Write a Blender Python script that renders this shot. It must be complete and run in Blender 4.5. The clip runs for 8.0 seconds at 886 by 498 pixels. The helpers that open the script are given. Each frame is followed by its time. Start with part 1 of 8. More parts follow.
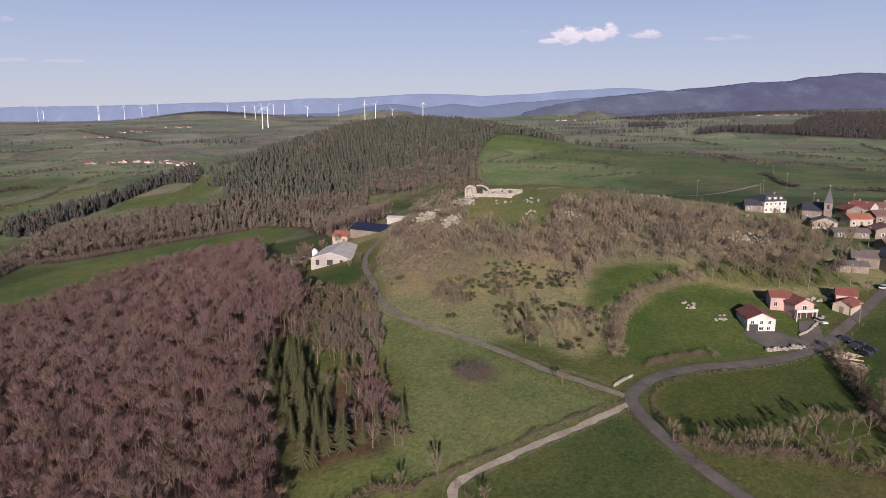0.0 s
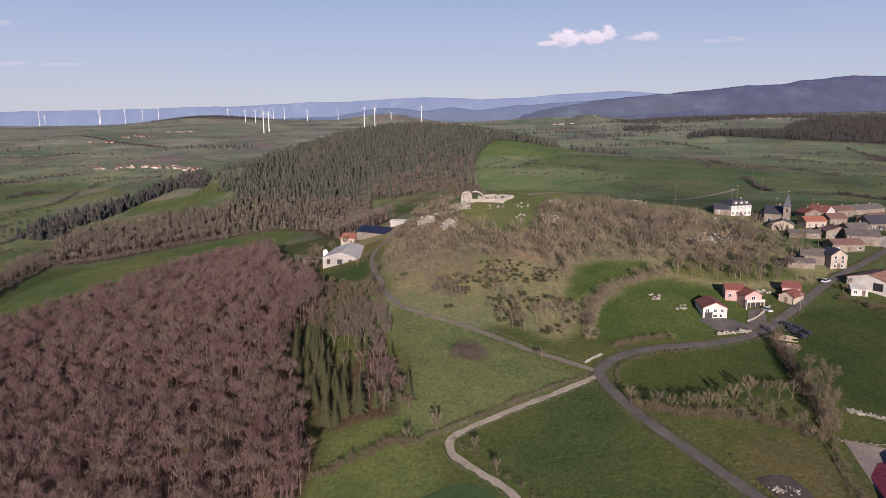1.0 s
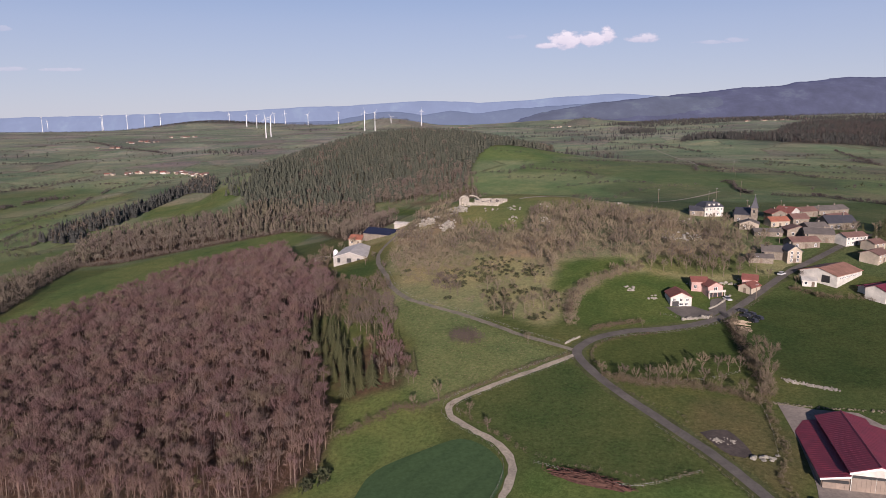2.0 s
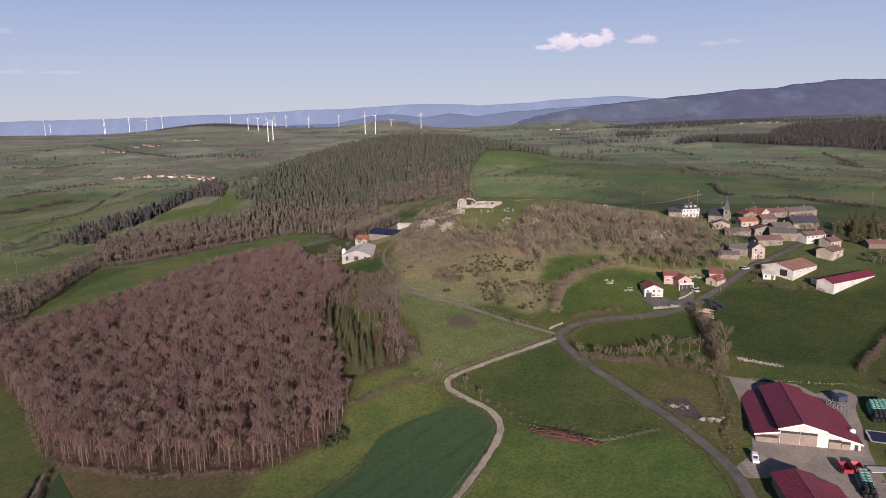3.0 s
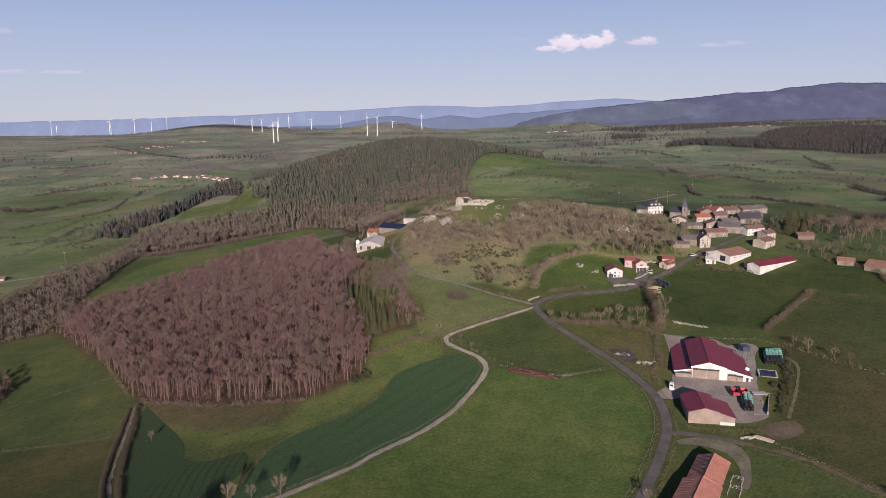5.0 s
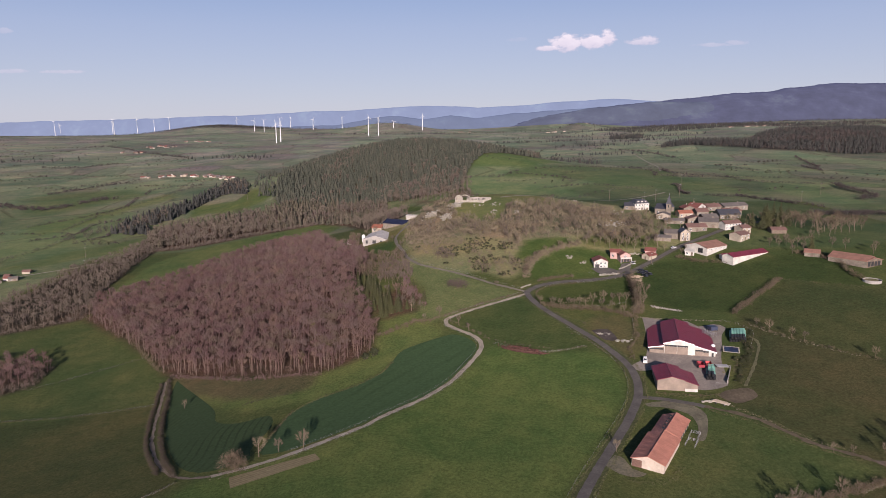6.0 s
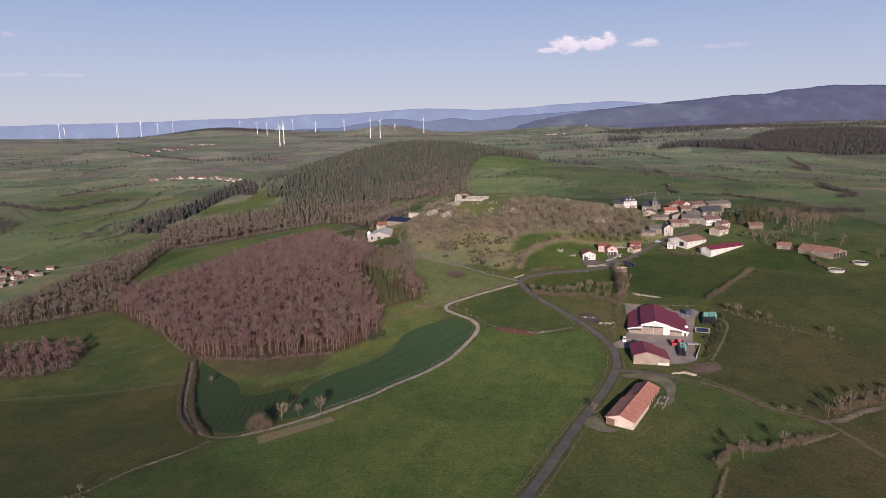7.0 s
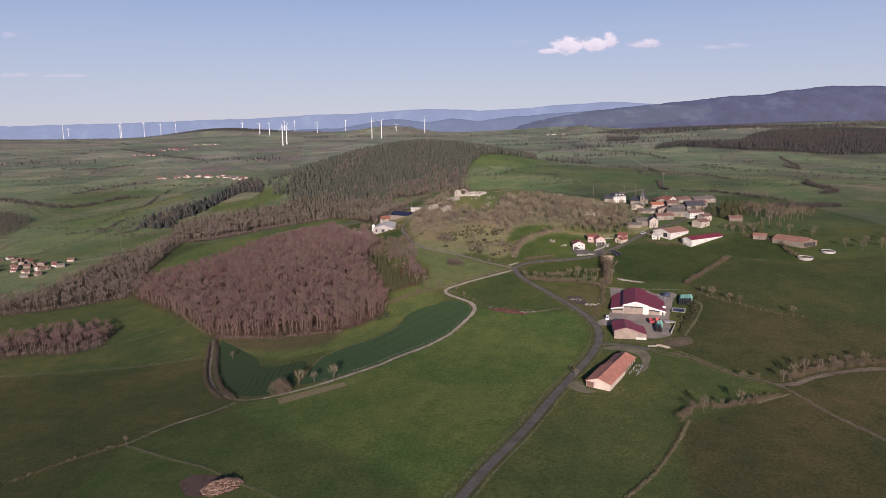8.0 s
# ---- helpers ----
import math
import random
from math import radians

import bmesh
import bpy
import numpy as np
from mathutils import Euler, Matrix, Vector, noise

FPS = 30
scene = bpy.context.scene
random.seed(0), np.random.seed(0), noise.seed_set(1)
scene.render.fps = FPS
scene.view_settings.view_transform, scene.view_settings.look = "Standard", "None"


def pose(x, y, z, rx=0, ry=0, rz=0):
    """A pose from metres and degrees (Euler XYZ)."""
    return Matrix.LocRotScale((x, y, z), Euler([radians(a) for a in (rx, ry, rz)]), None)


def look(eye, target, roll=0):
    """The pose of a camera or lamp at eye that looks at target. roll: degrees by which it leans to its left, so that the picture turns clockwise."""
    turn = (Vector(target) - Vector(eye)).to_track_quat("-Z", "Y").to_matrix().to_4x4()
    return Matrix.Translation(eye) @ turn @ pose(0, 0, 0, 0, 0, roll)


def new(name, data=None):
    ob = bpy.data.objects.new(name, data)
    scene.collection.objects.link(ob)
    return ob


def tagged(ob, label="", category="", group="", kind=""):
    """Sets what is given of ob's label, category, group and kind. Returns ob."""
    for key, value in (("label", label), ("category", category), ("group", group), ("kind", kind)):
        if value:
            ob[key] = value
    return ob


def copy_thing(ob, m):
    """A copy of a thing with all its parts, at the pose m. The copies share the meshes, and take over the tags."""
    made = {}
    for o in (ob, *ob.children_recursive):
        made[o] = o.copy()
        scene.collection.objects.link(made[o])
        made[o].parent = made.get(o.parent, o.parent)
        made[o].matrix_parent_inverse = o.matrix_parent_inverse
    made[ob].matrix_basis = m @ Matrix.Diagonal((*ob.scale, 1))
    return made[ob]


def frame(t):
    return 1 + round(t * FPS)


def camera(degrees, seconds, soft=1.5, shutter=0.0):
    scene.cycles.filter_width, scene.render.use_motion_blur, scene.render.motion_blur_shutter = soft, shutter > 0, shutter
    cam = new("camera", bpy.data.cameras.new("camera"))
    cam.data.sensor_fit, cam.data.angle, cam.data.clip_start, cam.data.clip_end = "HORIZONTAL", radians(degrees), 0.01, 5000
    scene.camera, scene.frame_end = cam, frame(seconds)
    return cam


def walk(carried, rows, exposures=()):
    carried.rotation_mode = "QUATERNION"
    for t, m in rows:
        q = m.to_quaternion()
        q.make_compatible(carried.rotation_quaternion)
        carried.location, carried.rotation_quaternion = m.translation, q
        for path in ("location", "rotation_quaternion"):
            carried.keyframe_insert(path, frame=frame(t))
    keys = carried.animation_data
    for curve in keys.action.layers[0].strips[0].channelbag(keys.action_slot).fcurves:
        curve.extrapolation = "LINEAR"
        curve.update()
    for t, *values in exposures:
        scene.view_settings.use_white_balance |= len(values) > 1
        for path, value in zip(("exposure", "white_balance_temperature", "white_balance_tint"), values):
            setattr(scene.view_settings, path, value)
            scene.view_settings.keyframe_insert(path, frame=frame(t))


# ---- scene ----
cam = camera(65.5, 8.0, soft=0.6)
PATH = [
    (0.0, 0.00, 0.00, 85.00, 78.454, -0.000, -0.000),
    (0.5, 0.07, -17.04, 88.01, 78.618, 0.041, -0.017),
    (1.0, 0.14, -33.73, 90.76, 78.660, 0.140, -0.122),
    (1.5, 0.28, -50.68, 93.25, 78.768, 0.347, -0.173),
    (3.0, 0.59, -102.80, 100.75, 79.027, 0.625, -0.206),
    (3.5, 0.80, -120.03, 102.73, 79.099, 0.723, -0.259),
    (4.0, 0.49, -137.66, 104.24, 79.170, 0.579, -0.266),
    (4.5, 0.45, -155.44, 105.97, 79.124, 0.473, -0.198),
    (6.0, 0.48, -207.85, 109.77, 79.070, 0.441, -0.133),
    (6.5, 1.01, -225.36, 110.60, 79.174, 0.468, -0.043),
    (7.0, 1.19, -242.93, 111.02, 79.258, 0.587, -0.033),
    (7.5, 1.56, -260.42, 110.72, 79.259, 0.624, 0.011),
    (8.0, 1.61, -278.03, 110.20, 79.311, 0.552, 0.035),
]
walk(cam, [(t, pose(x, y, z, rx, ry, rz)) for t, x, y, z, rx, ry, rz in PATH],
     exposures=[(0.0, 0.5, 6250, 25), (8.0, 0.5, 6250, 25)])

# ---- world, sun, light ----
SUN_UP, SUN_SIDE = 16.0, 2.0
world = bpy.data.worlds.new("sky")
scene.world = world
world.use_nodes = True
wn = world.node_tree
sky = wn.nodes.new("ShaderNodeTexSky")
sky.sky_type = "NISHITA"
sky.sun_disc = False
sky.sun_elevation = radians(SUN_UP)
sky.sun_rotation = radians(180 - SUN_SIDE)
sky.altitude = 900
sky.air_density = 1.0
sky.dust_density = 0.4
sky.ozone_density = 3.0
# thin bright haze all round the horizon, clearing upwards
where = wn.nodes.new("ShaderNodeTexCoord")
split = wn.nodes.new("ShaderNodeSeparateXYZ")
wn.links.new(where.outputs["Generated"], split.inputs[0])
haze = wn.nodes.new("ShaderNodeValToRGB")
haze.color_ramp.elements[0].position, haze.color_ramp.elements[0].color = 0.0, (8.2, 9.0, 9.6, 1)
haze.color_ramp.elements[1].position, haze.color_ramp.elements[1].color = 0.17, (5.0, 6.6, 9.1, 1)
wn.links.new(split.outputs[2], haze.inputs[0])
amount = wn.nodes.new("ShaderNodeMapRange")
amount.inputs[1].default_value, amount.inputs[2].default_value, amount.inputs[3].default_value, amount.inputs[4].default_value = 0.12, 0.4, 0.8, 0.0
wn.links.new(split.outputs[2], amount.inputs[0])
veil = wn.nodes.new("ShaderNodeMix")
veil.data_type = "RGBA"
wn.links.new(amount.outputs[0], veil.inputs[0])
wn.links.new(sky.outputs[0], veil.inputs[6])
wn.links.new(haze.outputs[0], veil.inputs[7])


def calc(kind, a, b=0.0, c=None):
    """One step of arithmetic on the sky's nodes."""
    n = wn.nodes.new("ShaderNodeMath")
    n.operation = kind
    for socket, v in zip(n.inputs, (a, b, c)):
        if v is None:
            continue
        if isinstance(v, (int, float)):
            socket.default_value = v
        else:
            wn.links.new(v, socket)
    return n.outputs[0]


# a few fair-weather clouds low in the north: each a puff (bearing, rise, half width, half height, how dense)
across, rise = calc("DIVIDE", split.outputs[0], split.outputs[1]), calc("DIVIDE", split.outputs[2], split.outputs[1])
place = wn.nodes.new("ShaderNodeCombineXYZ")
wn.links.new(across, place.inputs[0])
wn.links.new(calc("MULTIPLY", rise, 1.7), place.inputs[1])
wisp = wn.nodes.new("ShaderNodeTexNoise")
wisp.inputs["Scale"].default_value, wisp.inputs["Detail"].default_value, wisp.inputs["Roughness"].default_value = 62.0, 5.0, 0.58
wn.links.new(place.outputs[0], wisp.inputs["Vector"])
ragged = calc("MULTIPLY", calc("SUBTRACT", wisp.outputs["Fac"], 0.5), 2.4)
cover, lit = None, None
for a0, e0, wa, we, dense in ((0.1751, 0.0975, 0.0270, 0.0150, 1.0), (0.2122, 0.0995, 0.0255, 0.0125, 1.0), (0.2326, 0.1040, 0.0135, 0.0135, 1.0), (0.1510, 0.0915, 0.0210, 0.0052, 0.9),
                              (0.2834, 0.0995, 0.0270, 0.0062, 0.75), (0.2900, 0.1015, 0.0170, 0.0068, 0.8), (0.3811, 0.0947, 0.0300, 0.0034, 0.36), (0.4141, 0.0975, 0.0180, 0.0042, 0.36),
                              (-0.603, 0.0665, 0.0260, 0.0040, 0.4), (-0.5317, 0.0652, 0.0360, 0.0030, 0.4), (-0.6079, 0.1207, 0.0130, 0.0050, 0.3), (0.1078, 0.1037, 0.0160, 0.0040, 0.14)):
    u, v = calc("DIVIDE", calc("SUBTRACT", across, a0), wa), calc("DIVIDE", calc("SUBTRACT", rise, e0), we)
    under = calc("MULTIPLY", calc("MINIMUM", v, 0.0), 1.25)
    v2 = calc("ADD", calc("MAXIMUM", v, 0.0), under)
    d = calc("ADD", calc("SUBTRACT", 1.0, calc("ADD", calc("MULTIPLY", u, u), calc("MULTIPLY", v2, v2))), ragged)
    k = calc("MULTIPLY", calc("MINIMUM", calc("MAXIMUM", calc("MULTIPLY", d, 1.5), 0.0), 1.0), dense)
    cover = k if cover is None else calc("MAXIMUM", cover, k)
    up = calc("MULTIPLY", k, calc("ADD", calc("MULTIPLY", v, 0.5), 0.62))
    lit = up if lit is None else calc("MAXIMUM", lit, up)
puff = wn.nodes.new("ShaderNodeMix")
puff.data_type = "RGBA"
puff.inputs[6].default_value, puff.inputs[7].default_value = (8.6, 8.5, 9.6, 1), (12.6, 12.0, 12.1, 1)
puff.clamp_factor = True
wn.links.new(calc("ADD", lit, calc("MULTIPLY", ragged, 0.35)), puff.inputs[0])
north = calc("GREATER_THAN", split.outputs[1], 0.05)
sky_and_cloud = wn.nodes.new("ShaderNodeMix")
sky_and_cloud.data_type = "RGBA"
wn.links.new(calc("MULTIPLY", cover, north), sky_and_cloud.inputs[0])
wn.links.new(veil.outputs[2], sky_and_cloud.inputs[6])
wn.links.new(puff.outputs[2], sky_and_cloud.inputs[7])
wn.links.new(sky_and_cloud.outputs[2], wn.nodes["Background"].inputs[0])
wn.nodes["Background"].inputs[1].default_value = 0.05
sun_data = bpy.data.lights.new("sun", "SUN")
sun_data.energy = 5.0
sun_data.angle = radians(0.53)
sun_data.color = (1.0, 0.9, 0.76)
sun = new("sun", sun_data)
sun.matrix_world = look((20, -900, 400), Vector((20, -900, 400)) + Vector((-math.sin(radians(SUN_SIDE)), math.cos(radians(SUN_SIDE)), -math.tan(radians(SUN_UP)))) * 100)

# ---- the lie of the land: broad swells and hollows (x, y, radius, height) ----
NEAR_SWELLS = [
    (0, -80, 140, 18.5), (160, -60, 140, -20.1), (-180, 0, 140, -16.6), (60, 60, 80, -1.1), (-60, 90, 70, -1.2),
    (-150, 130, 80, -4.7), (150, 120, 90, 0.1), (250, 170, 110, 10.3), (20, 160, 60, 8.3), (100, 210, 70, -6.5),
    (-100, 210, 70, 8.1), (-230, 190, 120, -6.4), (170, 290, 80, 8.3), (60, 270, 55, 11.8), (20, 380, 60, 23.3),
]
FAR_SWELLS = [
    (110, 350, 80, 8.9), (-40, 300, 60, 3.1), (-30, 240, 50, 4.8), (-200, 400, 150, -3.8), (-450, 650, 320, -13.3),
    (-1000, 1000, 600, -23.1), (-20, 520, 130, -2.6), (-30, 850, 170, 53.6), (130, 900, 140, -16.5), (300, 600, 300, 19.8),
    (800, 500, 450, -8.1), (1000, 1700, 350, 24.0), (20, 1000, 150, 15.0), (-120, 930, 80, 4.0), (-130, 700, 130, -8.8), (0, -500, 300, -28.1), (-700, 100, 450, -38.1),
]
# more distant rises, too far to touch the ground near by
DISTANT_SWELLS = [(-900, 4100, 420, 20), (-1380, 4050, 230, 40), (-300, 3900, 170, 48), (697, 3300, 75, 36), (1500, 3000, 600, 36),
                  (-2300, 3600, 600, 16), (2300, 2600, 600, 48), (900, 2600, 260, 18), (1250, 2050, 220, 16), (780, 4200, 300, 36), (-2500, 4300, 850, -30)]


def height(x, y):
    """The ground's height over places given as numbers or arrays."""
    x, y = np.asarray(x, float), np.asarray(y, float)
    z = np.full(np.broadcast(x, y).shape, 20.0)
    for cx, cy, r, a in NEAR_SWELLS + FAR_SWELLS + DISTANT_SWELLS:
        z = z + a * np.exp(-((x - cx) ** 2 + (y - cy) ** 2) / (2.0 * r * r))
    return z


def ground_z(x, y):
    return float(height(x, y))


def inside(poly, x, y):
    """Which of the places lie in a polygon."""
    x, y = np.asarray(x, float), np.asarray(y, float)
    hit = np.zeros(x.shape, bool)
    n = len(poly)
    for i in range(n):
        (ax, ay), (bx, by) = poly[i], poly[(i + 1) % n]
        if ay == by:
            continue
        cross = ((ay > y) != (by > y)) & (x < (bx - ax) * (y - ay) / (by - ay) + ax)
        hit ^= cross
    return hit


def smooth_line(pts, step=2.0):
    """A rounded line through the points, one place about every step metres."""
    p = [Vector((a, b, 0)) for a, b in pts]
    p = [p[0] * 2 - p[1]] + p + [p[-1] * 2 - p[-2]]
    out = []
    for i in range(1, len(p) - 2):
        n = max(2, int((p[i + 1] - p[i]).length / step))
        for k in range(n):
            t = k / n
            out.append(0.5 * (2 * p[i] + (p[i + 1] - p[i - 1]) * t + (2 * p[i - 1] - 5 * p[i] + 4 * p[i + 1] - p[i + 2]) * t * t
                              + (3 * p[i] - p[i - 1] - 3 * p[i + 1] + p[i + 2]) * t ** 3))
    out.append(p[-2])
    return [(v.x, v.y) for v in out]


def near_line(line, x, y):
    """Distance from places to a line of points."""
    x, y = np.asarray(x, float), np.asarray(y, float)
    d = np.full(x.shape, 1e9)
    for (ax, ay), (bx, by) in zip(line[:-1], line[1:]):
        ux, uy = bx - ax, by - ay
        k = np.clip(((x - ax) * ux + (y - ay) * uy) / max(ux * ux + uy * uy, 1e-9), 0, 1)
        d = np.minimum(d, np.hypot(x - ax - k * ux, y - ay - k * uy))
    return d


# ---- materials ----
def nodes_of(name):
    m = bpy.data.materials.new(name)
    m.use_nodes = True
    t = m.node_tree
    return m, t, t.nodes["Principled BSDF"]


def link(t, a, b):
    t.links.new(a, b)


def noise_tex(t, scale, detail=5.0, rough=0.6, coords=None):
    n = t.nodes.new("ShaderNodeTexNoise")
    n.inputs["Scale"].default_value = scale
    n.inputs["Detail"].default_value = detail
    n.inputs["Roughness"].default_value = rough
    if coords is not None:
        link(t, coords, n.inputs["Vector"])
    return n


def ramp(t, fac, stops):
    r = t.nodes.new("ShaderNodeValToRGB")
    r.color_ramp.elements[0].position, r.color_ramp.elements[0].color = stops[0][0], (*stops[0][1], 1)
    r.color_ramp.elements[1].position, r.color_ramp.elements[1].color = stops[-1][0], (*stops[-1][1], 1)
    for p, c in stops[1:-1]:
        e = r.color_ramp.elements.new(p)
        e.color = (*c, 1)
    link(t, fac, r.inputs[0])
    return r


def mix(t, kind, fac, a, b):
    n = t.nodes.new("ShaderNodeMix")
    n.data_type, n.blend_type = "RGBA", kind
    for socket, v in ((n.inputs[0], fac), (n.inputs[6], a), (n.inputs[7], b)):
        if isinstance(v, (int, float)):
            socket.default_value = v
        elif isinstance(v, tuple):
            socket.default_value = (*v, 1)
        else:
            link(t, v, socket)
    return n.outputs[2]


def bump(t, p, fac, strength, distance):
    b = t.nodes.new("ShaderNodeBump")
    b.inputs["Strength"].default_value, b.inputs["Distance"].default_value = strength, distance
    link(t, fac, b.inputs["Height"])
    link(t, b.outputs[0], p.inputs["Normal"])


def surface(name, colour, rough=0.85, scale=1.0, vary=0.35, coarse=0.12, relief=0.3, depth=0.05, metal=0.0, by_object=0.0):
    """A plain surface with two scales of variation in world space."""
    m, t, p = nodes_of(name)
    g = t.nodes.new("ShaderNodeNewGeometry")
    fine = noise_tex(t, scale, 6, 0.65, g.outputs["Position"])
    broad = noise_tex(t, scale * coarse, 4, 0.6, g.outputs["Position"])
    lo = tuple(c * (1 - vary) for c in colour)
    hi = tuple(min(1, c * (1 + vary)) for c in colour)
    c1 = ramp(t, fine.outputs[0], [(0.25, lo), (0.75, hi)])
    c2 = ramp(t, broad.outputs[0], [(0.3, (0.72, 0.72, 0.72)), (0.7, (1.18, 1.16, 1.12))])
    out = mix(t, "MULTIPLY", 1.0, c1.outputs[0], c2.outputs[0])
    if by_object:
        o = t.nodes.new("ShaderNodeObjectInfo")
        c3 = ramp(t, o.outputs["Random"], [(0, (1 - by_object,) * 3), (1, (1 + by_object,) * 3)])
        out = mix(t, "MULTIPLY", 1.0, out, c3.outputs[0])
    link(t, out, p.inputs["Base Color"])
    p.inputs["Roughness"].default_value, p.inputs["Metallic"].default_value = rough, metal
    p.inputs["Specular IOR Level"].default_value = 0.2 if rough > 0.85 else 0.5
    if relief:
        bump(t, p, fine.outputs[0], relief, depth)
    return m


def tinted(name, colours, rough=0.9):
    """Plant material: colour by the tint stored with each plant and by the object."""
    m, t, p = nodes_of(name)
    a = t.nodes.new("ShaderNodeAttribute")
    a.attribute_name = "tint"
    o = t.nodes.new("ShaderNodeObjectInfo")
    s = t.nodes.new("ShaderNodeMath")
    s.operation = "MULTIPLY_ADD"
    link(t, o.outputs["Random"], s.inputs[0])
    s.inputs[1].default_value = 0.45
    link(t, a.outputs["Fac"], s.inputs[2])
    w = t.nodes.new("ShaderNodeMath")
    w.operation = "FRACT"
    link(t, s.outputs[0], w.inputs[0])
    n = len(colours)
    r = ramp(t, w.outputs[0], [(i / (n - 1), c) for i, c in enumerate(colours)])
    link(t, r.outputs[0], p.inputs["Base Color"])
    p.inputs["Roughness"].default_value = rough
    p.inputs["Specular IOR Level"].default_value = 0.15
    return m


def ground_material():
    m, t, p = nodes_of("pasture")
    a = t.nodes.new("ShaderNodeAttribute")
    a.attribute_name = "cover"
    g = t.nodes.new("ShaderNodeNewGeometry")
    pos = g.outputs["Position"]
    tuft, patch, broad = noise_tex(t, 0.9, 7, 0.7, pos), noise_tex(t, 0.12, 5, 0.6, pos), noise_tex(t, 0.02, 4, 0.55, pos)
    c = mix(t, "MULTIPLY", 1.0, a.outputs["Color"], ramp(t, tuft.outputs[0], [(0.3, (0.6, 0.62, 0.58)), (0.7, (1.4, 1.36, 1.4))]).outputs[0])
    c = mix(t, "MULTIPLY", 1.0, c, ramp(t, patch.outputs[0], [(0.3, (0.8, 0.88, 0.84)), (0.72, (1.24, 1.12, 1.14))]).outputs[0])
    c = mix(t, "MULTIPLY", 1.0, c, ramp(t, broad.outputs[0], [(0.35, (0.74, 0.86, 0.82)), (0.68, (1.28, 1.12, 1.12))]).outputs[0])
    grain = noise_tex(t, 3.4, 4, 0.7, pos)
    c = mix(t, "MULTIPLY", 1.0, c, ramp(t, grain.outputs[0], [(0.3, (0.66, 0.68, 0.64)), (0.7, (1.34, 1.32, 1.32))]).outputs[0])
    # fields and their dark margins, beyond the near plots
    far_mask = t.nodes.new("ShaderNodeAttribute")
    far_mask.attribute_name = "farmland"
    bent = t.nodes.new("ShaderNodeMapping")
    bent.inputs["Scale"].default_value, bent.inputs["Rotation"].default_value = (0.0085, 0.0066, 0.0), (0, 0, radians(24))
    wob = noise_tex(t, 0.006, 3, 0.5, pos)
    shift = t.nodes.new("ShaderNodeVectorMath")
    shift.operation = "MULTIPLY_ADD"
    link(t, wob.outputs["Color"], shift.inputs[0])
    shift.inputs[1].default_value = (50, 50, 0)
    link(t, pos, shift.inputs[2])
    flat = t.nodes.new("ShaderNodeVectorMath")
    flat.operation = "MULTIPLY"
    link(t, shift.outputs[0], flat.inputs[0])
    flat.inputs[1].default_value = (1, 1, 0)
    link(t, flat.outputs[0], bent.inputs["Vector"])
    cells, margin = t.nodes.new("ShaderNodeTexVoronoi"), t.nodes.new("ShaderNodeTexVoronoi")
    margin.feature = "DISTANCE_TO_EDGE"
    for v in (cells, margin):
        v.inputs["Scale"].default_value = 1.0
        v.inputs["Randomness"].default_value = 0.85
        link(t, bent.outputs[0], v.inputs["Vector"])
    one = t.nodes.new("ShaderNodeSeparateColor")
    link(t, cells.outputs["Color"], one.inputs[0])
    fields = ramp(t, one.outputs[0], [(0.0, (0.72, 0.80, 0.74)), (0.25, (0.95, 1.04, 0.88)), (0.5, (1.10, 1.12, 1.0)), (0.7, (1.22, 1.12, 1.16)), (0.85, (0.88, 0.80, 0.84)), (1.0, (1.28, 1.3, 1.08))])
    edges = ramp(t, margin.outputs["Distance"], [(0.010, (0.7, 0.67, 0.67)), (0.024, (1, 1, 1))])
    thick = ramp(t, noise_tex(t, 0.02, 3, 0.6, pos).outputs[0], [(0.45, (0, 0, 0)), (0.52, (1, 1, 1))])
    lines = mix(t, "MIX", thick.outputs[0], (1.0, 1.0, 1.0), edges.outputs[0])
    c = mix(t, "MIX", far_mask.outputs["Fac"], c, mix(t, "MULTIPLY", 1.0, mix(t, "MULTIPLY", 1.0, c, fields.outputs[0]), lines))
    straw = ramp(t, noise_tex(t, 1.0, 8, 0.75, pos).outputs[0], [(0.53, (0, 0, 0)), (0.66, (1, 1, 1))])
    rough_mask = t.nodes.new("ShaderNodeAttribute")
    rough_mask.attribute_name = "tussock"
    k = t.nodes.new("ShaderNodeMath")
    k.operation = "MULTIPLY"
    link(t, straw.outputs[0], k.inputs[0])
    link(t, rough_mask.outputs["Fac"], k.inputs[1])
    c = mix(t, "MIX", k.outputs[0], c, (0.23, 0.20, 0.105))
    link(t, c, p.inputs["Base Color"])
    p.inputs["Roughness"].default_value = 0.95
    p.inputs["Specular IOR Level"].default_value = 0.1
    bump(t, p, tuft.outputs[0], 0.5, 0.35)
    return m


